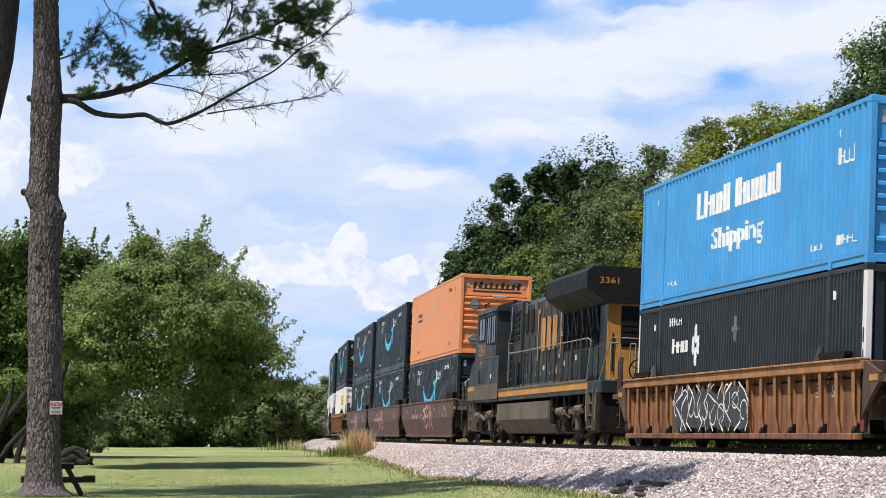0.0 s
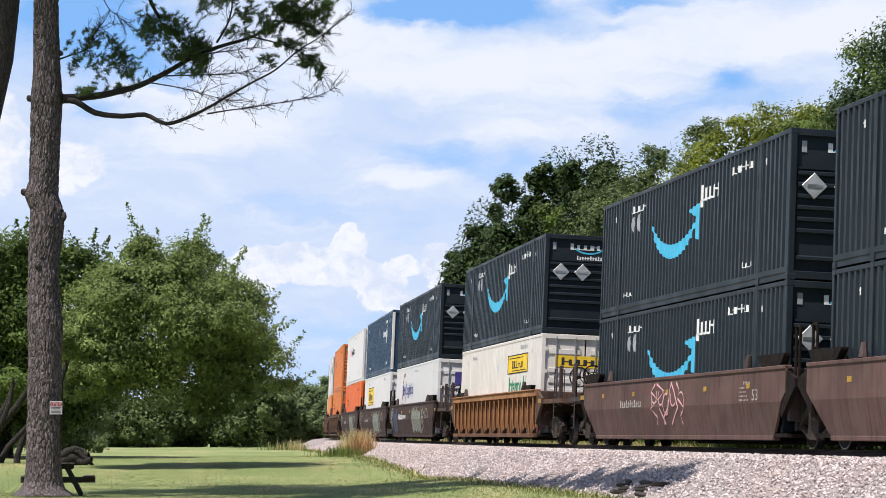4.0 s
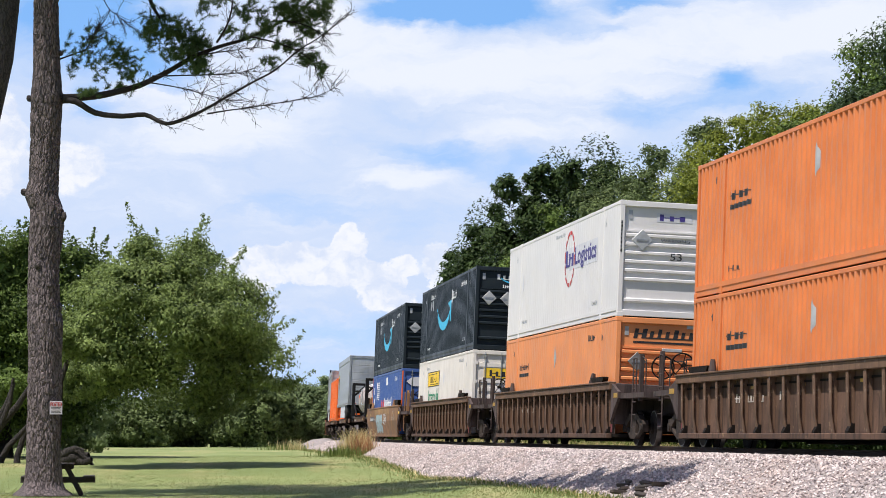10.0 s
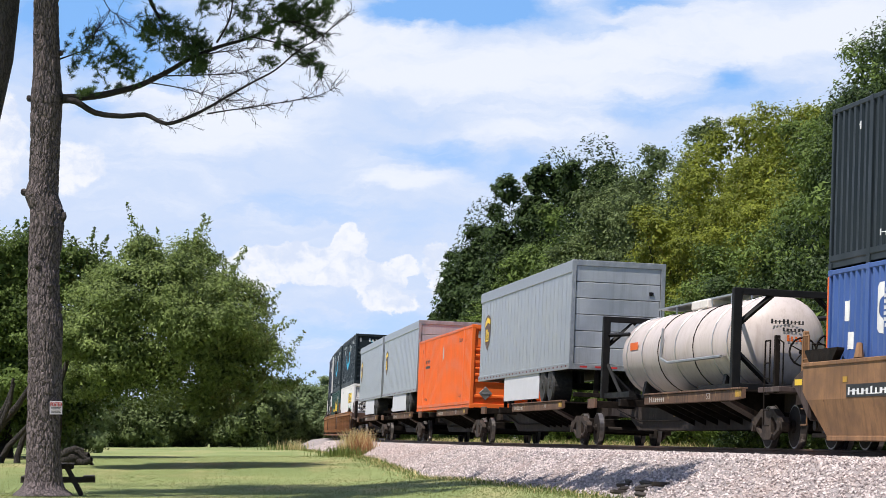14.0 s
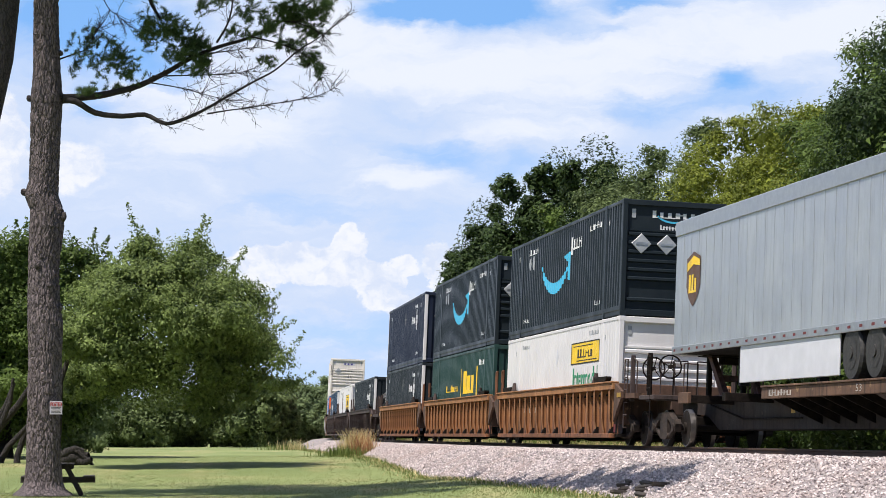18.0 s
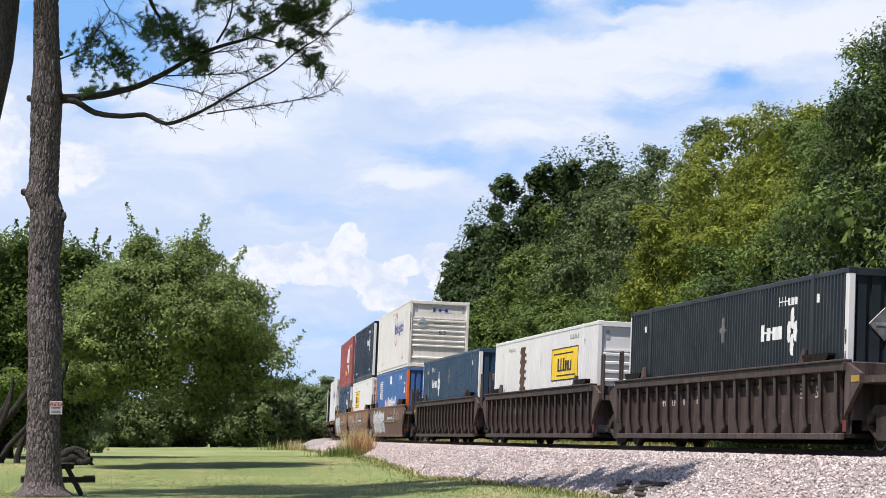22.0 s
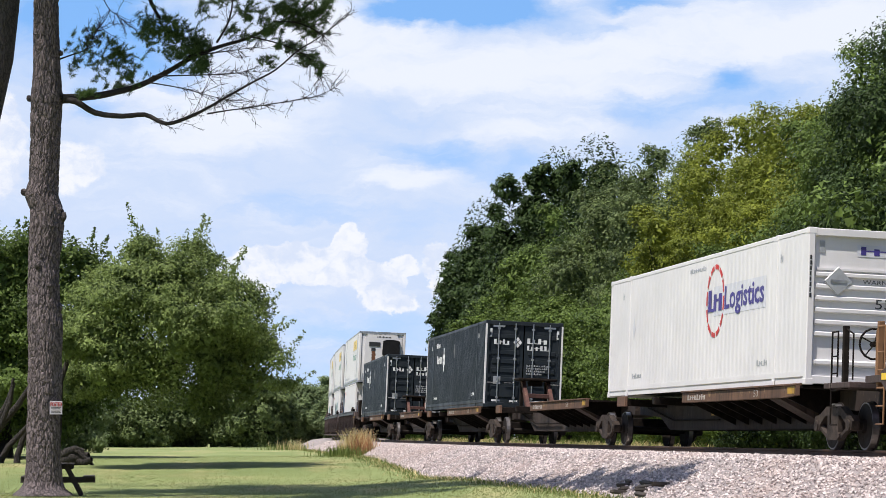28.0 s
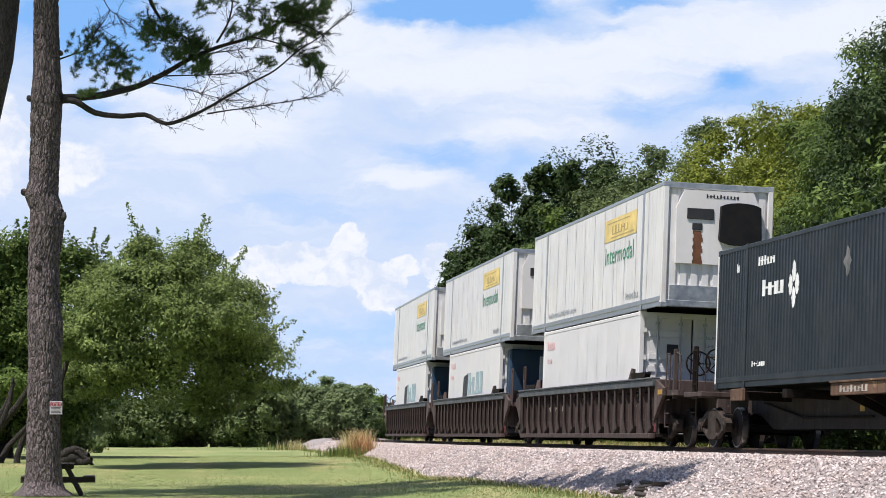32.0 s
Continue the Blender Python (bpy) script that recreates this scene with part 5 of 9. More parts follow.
def door_end(thing, paint_of, half, rod_paint):
    """Two door leaves with pressed panels, locking rods, hinges and handles."""
    x = half
    for k, sgn in enumerate((-1, 1)):
        a, b = sorted((sgn * 0.02, sgn * 1.19))
        leaf = part("door_leaf", boxes([(x - 0.10, x - 0.055, a, b, 0.18, 2.78)], 0.01), paint_of, thing)
        for h in (0.34, 0.86, 1.16, 1.46, 1.76, 2.30):
            part("pressed_panel", boxes([(x - 0.056, x - 0.03, a + 0.12, b - 0.12, h, h + (0.40 if h in (0.34,) else 0.17))], 0.02), paint_of, leaf)
        for q in (0.30, 0.86):
            bm = bmesh.new()
            rod(bm, (x - 0.012, sgn * q, 0.16), (x - 0.012, sgn * q, 2.82), 0.022, 7)
            for h in (0.3, 0.95, 1.6, 2.6):
                box(bm, x - 0.05, x + 0.012, sgn * q - 0.045, sgn * q + 0.045, h, h + 0.06)
            part("locking_rod", bm, rod_paint, leaf, "galvanised door locking rod")
            bm = bmesh.new()
            pipe(bm, [(x + 0.012, sgn * q, 0.84), (x + 0.02, sgn * (q + 0.06), 0.82), (x + 0.02, sgn * (q + 0.34), 0.82)], 0.014, 5)
            part("handle", bm, rod_paint, leaf, "steel door handle")
        bm = bmesh.new()
        for h in (0.4, 1.0, 1.75, 2.4):
            box(bm, x - 0.05, x + 0.002, sgn * 1.17 - 0.05, sgn * 1.17 + 0.05, h, h + 0.11)
        part("hinge", bm, paint_of, leaf)


def flat_end(thing, paint_of, half):
    """An end of upright corrugations."""
    part("end_panel", boxes([(half - 0.12, half - 0.09, -1.18, 1.18, 0.15, 2.82)]), paint_of, thing)
    bm = bmesh.new()
    prism_x(bm, ((-0.08, 0.17), (0.08, 0.17), (0.08, 2.8), (-0.08, 2.8)), half - 0.092, half - 0.045)
    first = part("end_rib", bm, paint_of, thing)
    first.matrix_basis = pose(0, -1.04, 0)
    for i in range(1, 9):
        twin(first, pose(0, -1.04 + i * 0.26, 0))


def container(label, side, end="ribs", posts=None, rails=None, half=HALF, smooth=False, rod_paint=GALVANISED, castings=None, tall=TALL):
    """A container with its foot on z = 0 and its leading end at +x."""
    thing = tagged(new("shipping_container"), label, "container", "containers of the train")
    rails, posts = rails or side, posts or side
    castings = castings or rails
    deep = 0.24
    lift = tall - TALL
    for sgn in (-1, 1):
        if smooth:
            bm = boxes([(-half + 0.1, half - 0.1, min(sgn * 1.255, sgn * 1.29), max(sgn * 1.255, sgn * 1.29), deep, tall - 0.1)])
            part("side_panel", bm, side, thing)
            if sgn < 0:
                bm = bmesh.new()
                for k in range(1, int(2 * half / 1.22)):
                    rect(bm, -half + k * 1.22 - 0.012, -half + k * 1.22 + 0.012, deep + 0.02, tall - 0.12)
                for v in bm.verts:
                    v.co.y = -1.2945
                part("panel_seam", bm, rails, thing)
        else:
            v, f = corrugated(-half + 0.1, half - 0.1, sgn * 1.294, deep, tall - 0.09, sgn)
            panel = new("side_panel", raw("side_panel", v, f, side))
            panel.parent = thing
        part("top_rail", boxes([(-half, half, min(sgn * 1.2, sgn * 1.3), max(sgn * 1.2, sgn * 1.3), tall - 0.10, tall - 0.01)], 0.012), rails, thing)
        bm = bmesh.new()
        prism_x(bm, ((sgn * 1.22, 0.03), (sgn * 1.285, 0.03), (sgn * 1.285, 0.13), (sgn * 1.302, 0.15), (sgn * 1.302, deep + 0.012), (sgn * 1.22, deep + 0.012)), -half + 0.08, half - 0.08)
        part("bottom_rail", bm, rails, thing)
        inner_x = min(6.05, half - 0.08)
        for px in ((-inner_x, inner_x) if half > 6.5 else ()):
            part("stacking_post", boxes([(px - 0.09, px + 0.09, min(sgn * 1.22, sgn * 1.304), max(sgn * 1.22, sgn * 1.304), 0.02, tall - 0.02)], 0.008), rails, thing)
            for z in (0.0, tall - 0.12):
                part("corner_casting", boxes([(px - 0.09, px + 0.09, min(sgn * 1.16, sgn * 1.308), max(sgn * 1.16, sgn * 1.308), z, z + 0.12)], 0.01), castings, thing)
    for sx in (-1, 1):
        for sgn in (-1, 1):
            w = 0.17 if sx > 0 else 0.11
            a, b = sorted((sx * half, sx * (half - w)))
            part("corner_post", boxes([(a, b, min(sgn * 1.17, sgn * 1.3), max(sgn * 1.17, sgn * 1.3), 0.1, tall - 0.1)], 0.015), posts, thing)
            for z in (0.0, tall - 0.12):
                a, b = sorted((sx * (half + 0.004), sx * (half - 0.17)))
                part("corner_casting", boxes([(a, b, min(sgn * 1.14, sgn * 1.306), max(sgn * 1.14, sgn * 1.306), z, z + 0.118)], 0.01), castings, thing)
        a, b = sorted((sx * half, sx * (half - 0.12)))
        part("header_beam", boxes([(a, b, -1.18, 1.18, tall - 0.15, tall - 0.012)], 0.01), rails, thing)
        part("sill_beam", boxes([(a, b, -1.18, 1.18, 0.02, 0.17)], 0.01), rails, thing)
    part("roof", boxes([(-half + 0.05, half - 0.05, -1.2, 1.2, tall - 0.06, tall - 0.025)]), side, thing)
    part("floor", boxes([(-half + 0.1, half - 0.1, -1.21, 1.21, 0.10, 0.17)]), BLACK, thing)
    part("rear_panel", boxes([(-half + 0.05, -half + 0.09, -1.18, 1.18, 0.15, tall - 0.12)]), side, thing)
    if end == "ribs":
        ribbed_end(thing, side, half, rails)
    elif end == "doors":
        door_end(thing, side, half, rod_paint)
    else:
        flat_end(thing, side, half)
    return thing


def small_print(thing, material=MARK_WHITE, wavy=True, y=-1.294):
    """Numbers at the corners, as bars."""
    side_mark(thing, "corner_number", lambda bm: bars(bm, -5.5, -4.6, 0.42, 0.53, 6, 1), material, y, wavy)
    side_mark(thing, "corner_number", lambda bm: bars(bm, 4.9, 5.7, 0.42, 0.54, 5, 2), material, y, wavy)
    side_mark(thing, "corner_number", lambda bm: bars(bm, 6.3, 6.55, 2.36, 2.52, 2, 3), material, y, wavy)
    side_mark(thing, "corner_number", lambda bm: bars(bm, -6.75, -6.5, 2.36, 2.54, 2, 3), material, y, wavy)


def smile_container(label, low=False):
    """Slate container with a cyan arrow that bends like a smile."""
    PRESS[0] = 0.046
    c = container(label, SLATE, "ribs")

    def arrow(bm):
        n = 22
        pts, ws = [], []
        for i in range(n + 1):
            u = i / n
            a = radians(203 + 128 * u)
            pts.append((-0.75 + 2.25 * math.cos(a), 2.42 + 1.20 * math.sin(a) - 0.02))
            ws.append(0.05 + 0.27 * math.sin(math.pi * min(1, u * 1.05)) ** 0.7)
        band(bm, pts, ws)
        poly(bm, ((0.45, 2.00), (1.38, 2.10), (1.32, 1.30), (1.16, 1.34), (1.13, 1.80), (0.95, 1.86)))
    side_mark(c, "smile_arrow", arrow, MARK_CYAN, -1.294, True, "bright cyan curved arrow")
    side_mark(c, "word_block", lambda bm: bars(bm, 1.55, 3.05, 2.10, 2.46, 5, 5), MARK_WHITE, -1.294, True, "white lettering")
    side_mark(c, "word_stem", lambda bm: rect(bm, 1.52, 1.70, 1.98, 2.14), MARK_WHITE, -1.294, True)
    side_mark(c, "slogan", lambda bm: bars(bm, -5.0, -3.4, 2.42, 2.60, 9, 7), MARK_WHITE, -1.294, True)
    side_mark(c, "slogan", lambda bm: bars(bm, 3.9, 5.5, 2.42, 2.60, 9, 8), MARK_WHITE, -1.294, True)
    for q in (-4.75, -4.2):
        side_mark(c, "diamond_mark", lambda bm: poly(bm, ((q - 0.22, 2.16), (q, 1.92), (q + 0.22, 2.16), (q, 2.40))), MARK_GREY, -1.294, True, "grey diamond mark")
    small_print(c)
    end_mark(c, "word_block", lambda bm: bars(bm, -0.55, 0.62, 2.46, 2.64, 6, 9), MARK_WHITE, HALF - 0.073, "white lettering on the end")
    end_mark(c, "smile_arrow", lambda bm: ring(bm, 0.0, 2.62, 0.46, 0.26, 0.045, 205, 335, 12), MARK_CYAN, HALF - 0.073, "small cyan curved arrow")
    end_mark(c, "number", lambda bm: bars(bm, -0.35, 0.42, 2.17, 2.29, 10, 10), MARK_WHITE, HALF - 0.073)
    placard(c, -0.82, 1.80, HALF - 0.01, 0.18)
    placard(c, -0.18, 1.80, HALF - 0.01, 0.18)
    part("document_box", boxes([(HALF - 0.075, HALF - 0.03, 0.82, 1.04, 0.62, 0.98)], 0.01), MARK_GREY, c, "grey document box")
    return c


def diamond_logo(bm, x, z, s):
    """Four small diamonds set in a diamond."""
    for dx, dz in ((-0.5, 0), (0.5, 0), (0, 0.62), (0, -0.62)):
        poly(bm, [(x + s * (dx + a * 0.42), z + s * (dz + b * 0.52)) for a, b in ((-1, 0), (0, -1), (1, 0), (0, 1))])


def plain_dark_container(label, colour, end, where, posts=None):
    """Dark container with a white diamond logo. where: how far along the logo stands."""
    PRESS[0] = 0.016 if end == "doors" else 0.05
    PITCH[0] = 0.19
    c = container(label, colour, end, posts=None if end == "doors" else posts)
    if end == "doors":
        for sx in (-1, 1):
            for sgn in (-1, 1):
                part("white_edge", boxes([(min(sx * (HALF - 0.07), sx * (HALF + 0.006)), max(sx * (HALF - 0.07), sx * (HALF + 0.006)), min(sgn * 1.25, sgn * 1.308), max(sgn * 1.25, sgn * 1.308), 0.12, 2.78)], 0.006), posts, c, "white painted corner edge")
    side_mark(c, "word_block", lambda bm: bars(bm, where, where + 1.5, 1.78, 2.10, 4, 21), MARK_WHITE, -1.294, True, "white lettering")
    side_mark(c, "diamond_logo", lambda bm: diamond_logo(bm, where + 1.98, 1.90, 0.40), MARK_WHITE, -1.294, True, "white diamond logo")
    side_mark(c, "number", lambda bm: bars(bm, -5.25 if where < 0 else 3.9, -4.1 if where < 0 else 5.2, 2.40, 2.58, 6, 22), MARK_WHITE, -1.294, True)
    side_mark(c, "diamond_mark", lambda bm: poly(bm, ((-0.16, 2.12), (0.06, 1.84), (0.28, 2.12), (0.06, 2.40))), DULL_PLATE, -1.294, True, "dull grey diamond mark")
    small_print(c)
    if end == "doors":
        x = HALF - 0.028
        end_mark(c, "word_block", lambda bm: bars(bm, -1.02, -0.42, 2.10, 2.27, 4, 23), MARK_WHITE, x, "white lettering on the door")
        end_mark(c, "diamond_logo", lambda bm: diamond_logo(bm, -0.22, 2.19, 0.16), MARK_WHITE, x)
        end_mark(c, "number", lambda bm: bars(bm, 0.10, 0.84, 2.16, 2.34, 4, 24), MARK_WHITE, x)
        end_mark(c, "number", lambda bm: bars(bm, 0.10, 0.98, 1.94, 2.10, 6, 25), MARK_WHITE, x)
        for k in range(4):
            end_mark(c, "small_print", lambda bm: bars(bm, 0.10, 0.95 - 0.1 * k, 1.40 - 0.09 * k, 1.46 - 0.09 * k, 10, 26 + k), MARK_GREY, x)
        end_mark(c, "sticker", lambda bm: rect(bm, -1.0, -0.76, 0.78, 1.04), MARK_GREY, x, "grey sticker")
        for q in (-0.9, -0.3, 0.45, 0.95):
            end_mark(c, "reflective_strip", lambda bm: rect(bm, q - 0.14, q + 0.14, 0.20, 0.26), MARK_WHITE, x)
        for sgn in (-1, 1):
            end_mark(c, "reflective_strip", lambda bm: rect(bm, sgn * 0.86 - 0.2, sgn * 0.86 + 0.2, 2.68, 2.74), MARK_WHITE, x)
            end_mark(c, "reflective_strip", lambda bm: rect(bm, sgn * 1.13 - 0.04, sgn * 1.13 + 0.04, 2.34, 2.62), MARK_WHITE, x)
    elif end == "flat":
        x = HALF - 0.04
        placard(c, -0.62, 1.92, HALF - 0.03, 0.21, DULL_PLATE)
        side_mark(c, "post_mark", lambda bm: rect(bm, HALF - 0.11, HALF - 0.06, 1.05, 1.42), MARK_BLACK, -1.301)
        side_mark(c, "post_mark", lambda bm: rect(bm, HALF - 0.12, HALF - 0.05, 1.55, 1.80), MARK_BLACK, -1.301, False, "black label on the post")
        end_mark(c, "word_block", lambda bm: bars(bm, -0.05, 0.6, 1.5, 1.66, 4, 23), MARK_WHITE, x, "white lettering on the end")
        end_mark(c, "diamond_logo", lambda bm: diamond_logo(bm, 0.82, 1.58, 0.16), MARK_WHITE, x)
    PITCH[0] = 0.29
    return c


def yellow_sign(c, x0, x1, z0, z1, wavy=True, y=-1.294, frame_lines=True, ink=MARK_BLACK):
    s = side_mark(c, "yellow_sign", lambda bm: rect(bm, x0, x1, z0, z1), MARK_YELLOW if frame_lines else FADED_YELLOW, y, wavy, "yellow sign panel with dark lettering")
    s2 = y - 0.004
    w, h = x1 - x0, z1 - z0

    def border(bm):
        t = 0.03
        rect(bm, x0, x1, z0, z0 + t)
        rect(bm, x0, x1, z1 - t, z1)
        rect(bm, x0, x0 + t * 1.5, z0 + t, z1 - t)
        rect(bm, x1 - t * 1.5, x1, z0 + t, z1 - t)
    if frame_lines:
        side_mark(s, "border", border, MARK_BLACK, s2, wavy)

    for a, b, z in ((0.08, 0.80, 0.80), (0.20, 0.92, 0.13)):
        side_mark(s, "rule_line", lambda bm: rect(bm, x0 + w * a, x0 + w * b, z0 + h * z, z0 + h * (z + 0.04)), ink, s2, wavy)
    side_mark(s, "word_block", lambda bm: bars(bm, x0 + w * 0.24, x1 - w * 0.2, z0 + h * 0.28, z0 + h * 0.68, 6, 31), ink, s2, wavy)


def sign_container(label, colour, at, word, end, rust=False):
    """White container with a yellow sign and, on some, a green word below it."""
    PRESS[0] = 0.013
    c = container(label, colour, end, smooth=False)
    if word:
        yellow_sign(c, at, at + 3.6, 1.84, 2.42)
        side_mark(c, "green_word", lambda bm: lettering(bm, "Intermodal", at + 0.3, at + 3.5, 1.18, 1.74, 0.015), MARK_GREEN, -1.294, True, "green lettering")
    else:
        yellow_sign(c, at, at + 3.8, 1.46, 2.36)
    if rust:
        side_mark(c, "rust_strip", lambda bm: [rect(bm, -3.42 + 0.05 * (k % 3), -2.70 + 0.09 * ((k * 7) % 5), 0.9 + 0.1 * k, 1.0 + 0.1 * k) for k in range(17)], BROWN, -1.294, True, "strip of bare rust")
    side_mark(c, "number", lambda bm: bars(bm, -5.6, -4.3, 2.52, 2.64, 8, 41), MARK_GREY, -1.294, True)
    side_mark(c, "number", lambda bm: bars(bm, 4.4, 5.7, 2.56, 2.68, 8, 42), MARK_GREY, -1.294, True)
    side_mark(c, "diamond_mark", lambda bm: poly(bm, ((-0.1, 2.12), (0.06, 1.84), (0.22, 2.12), (0.06, 2.40))), MARK_PALE, -1.294, True)
    small_print(c, MARK_GREY)
    if end == "doors":
        x = HALF - 0.028
        end_mark(c, "yellow_label", lambda bm: rect(bm, -0.9, 0.95, 1.94, 2.28), MARK_YELLOW, x, "yellow label across the doors")
        end_mark(c, "word_block", lambda bm: bars(bm, -0.7, 0.8, 2.00, 2.22, 7, 43), MARK_BLACK, x + 0.004)
    return c


def ring_container(label, colour, at, end, word_at=None):
    """White container with a red ring and a violet word."""
    PRESS[0] = 0.005
    c = container(label, colour, end)
    side_mark(c, "pale_patch", lambda bm: rect(bm, at + 0.6, at + 4.4, 1.56, 2.18), MARK_PALE, -1.294, True)
    side_mark(c, "red_ring", lambda bm: [ring(bm, at + 0.72, 1.88, 0.66, 0.72, 0.10, 12 + 30 * k, 36 + 30 * k, 4) for k in range(12)], MARK_RED, -1.298, True, "broken red ring")
    side_mark(c, "word_block", lambda bm: bars(bm, at + 0.20, at + 1.4, 1.66, 2.12, 3, 51), MARK_VIOLET, -1.300, True, "violet blue lettering")
    side_mark(c, "word", lambda bm: lettering(bm, "Logistics", at + 1.45, at + 4.3, 1.52, 2.14, 0.022), MARK_VIOLET, -1.300, True, "violet blue lettering")
    side_mark(c, "number", lambda bm: bars(bm, -0.4, 1.0, 2.58, 2.68, 9, 52), MARK_GREY, -1.294, True)
    side_mark(c, "diamond_mark", lambda bm: poly(bm, ((-5.65, 1.62), (-5.5, 1.34), (-5.35, 1.62), (-5.5, 1.90))), MARK_PALE, -1.294, True)
    small_print(c, MARK_GREY)
    if end == "doors":
        x = HALF - 0.028
        end_mark(c, "word_block", lambda bm: bars(bm, -0.62, 0.90, 1.88, 2.40, 3, 53), MARK_VIOLET, x, "large violet blue lettering on the doors")
        end_mark(c, "warning_text", lambda bm: lettering(bm, "WARNING", -1.0, 0.0, 1.62, 1.76), MARK_BLACK, x)
        end_mark(c, "warning_text", lambda bm: lettering(bm, "HIGH CUBE", -1.0, 0.1, 1.42, 1.56), MARK_BLACK, x)
        end_mark(c, "number", lambda bm: bars(bm, 0.5, 0.95, 1.05, 1.2, 4, 54), MARK_BLACK, x)
    else:
        x = HALF - 0.073
        end_mark(c, "pale_patch", lambda bm: rect(bm, -0.35, 0.55, 2.40, 2.62), MARK_PALE, x)
        end_mark(c, "word_block", lambda bm: bars(bm, -0.28, 0.48, 2.43, 2.59, 3, 55), MARK_VIOLET, x + 0.004, "violet blue lettering on the end")
        end_mark(c, "warning_text", lambda bm: lettering(bm, "WARNING", -0.25, 0.5, 1.89, 1.97), MARK_BLACK, HALF - 0.012)
        end_mark(c, "size_number", lambda bm: lettering(bm, "53", 0.0, 0.3, 1.44, 1.62), MARK_BLACK, HALF - 0.012)
        placard(c, -0.72, 1.92, HALF - 0.01, 0.19)
        end_mark(c, "number", lambda bm: [bars(bm, -1.27, -1.20, 1.6 + 0.1 * k, 1.68 + 0.1 * k, 1, 56 + k) for k in range(8)], MARK_BLACK, HALF + 0.001)
    return c


def orange_container(label, colour, end="ribs", press=0.008):
    PRESS[0] = press
    c = container(label, colour, end)
    side_mark(c, "word_block", lambda bm: bars(bm, -5.6, -4.0, 1.90, 2.08, 9, 61), MARK_BLACK, -1.294, True, "small black lettering")
    side_mark(c, "word_line", lambda bm: rect(bm, -5.6, -4.0, 1.70, 1.80), MARK_BLACK, -1.294, True)
    side_mark(c, "diamond_mark", lambda bm: poly(bm, ((-0.14, 2.12), (0.05, 1.80), (0.24, 2.12), (0.05, 2.44))), MARK_GREY, -1.294, True)
    side_mark(c, "number", lambda bm: bars(bm, 4.6, 5.6, 2.40, 2.56, 6, 62), MARK_BLACK, -1.294, True)
    small_print(c, MARK_BLACK)
    x = HALF - 0.073
    end_mark(c, "word_block", lambda bm: bars(bm, -0.85, 0.95, 2.38, 2.62, 9, 63, 0.05), MARK_BLACK, x, "bold black lettering on the end")
    end_mark(c, "underline", lambda bm: rect(bm, -0.85, 0.92, 2.26, 2.31), MARK_BLACK, x)
    placard(c, -0.75, 1.80, HALF - 0.01, 0.17, DULL_PLATE)
    placard(c, -0.75, 0.52, HALF - 0.01, 0.17, DULL_PLATE)
    part("latch_plate", boxes([(HALF - 0.06, HALF - 0.005, -0.12, 0.38, 2.07, 2.15)], 0.008), MARK_GREY, c, "white latch plate")
    part("document_box", boxes([(HALF - 0.075, HALF - 0.03, 0.5, 0.86, 2.66, 2.80)], 0.008), MARK_GREY, c)
    return c


def reefer(label):
    """White insulated container with a cooling unit at its leading end."""
    c = container(label, PALE, "none", rails=GALVANISED, smooth=True)
    yellow_sign(c, 1.75, 5.35, 1.94, 2.50, False, -1.295, False, FADED_INK)
    side_mark(c, "green_word", lambda bm: lettering(bm, "Intermodal", 1.9, 5.1, 1.36, 1.80), MARK_GREEN, -1.295, False, "green lettering")
    side_mark(c, "number", lambda bm: bars(bm, -5.5, -1.6, 0.36, 0.50, 22, 71), MARK_GREY, -1.295)
    side_mark(c, "number", lambda bm: bars(bm, 4.4, 5.8, 0.36, 0.52, 8, 72), MARK_GREY, -1.295)
    x = HALF
    bm = bmesh.new()
    prism_x(bm, ((-0.98, 1.02), (0.98, 1.02), (1.0, 2.30), (0.82, 2.72), (-0.82, 2.72), (-1.0, 2.30)), x - 0.10, x + 0.02)
    unit = part("cooling_unit", bm, WHITE, c, "white cooling unit housing")
    bm = bmesh.new()
    box(bm, x + 0.02, x + 0.05, -0.75, -0.12, 2.05, 2.30, 0.01)
    box(bm, x + 0.02, x + 0.04, -0.62, -0.38, 1.80, 1.96, 0.01)
    part("control_panel", bm, MARK_BLACK, unit, "dark control panel")
    bm = bmesh.new()
    prism_x(bm, [(0.50 + 0.50 * math.cos(radians(20 * k)), (2.32 if 0 < k < 9 else 1.62) + 0.14 * math.sin(radians(20 * k))) for k in range(18)], x - 0.02, x + 0.16)
    part("grille", bm, BLACK, unit, "black rounded grille")
    bm = bmesh.new()
    for k in range(9):
        rect(bm, -0.6 + 0.02 * (k % 2), -0.36 - 0.02 * (k % 3), 1.02 + 0.085 * k, 1.105 + 0.085 * k)
    for v in bm.verts:
        v.co = (x + 0.026, v.co.x, v.co.z)
    part("rust_run", bm, TAN, unit, "brown rust run")
    end_mark(c, "word_block", lambda bm: bars(bm, -0.3, 0.5, 2.55, 2.64, 10, 73), MARK_BLACK, x + 0.021)
    part("lower_panel", boxes([(x - 0.10, x - 0.01, -1.1, 1.1, 0.16, 0.52)], 0.012), GALVANISED, c, "grey lower panel")
    part("end_panel", boxes([(x - 0.12, x - 0.08, -1.2, 1.2, 0.15, 2.8)]), PALE, c)
    return c


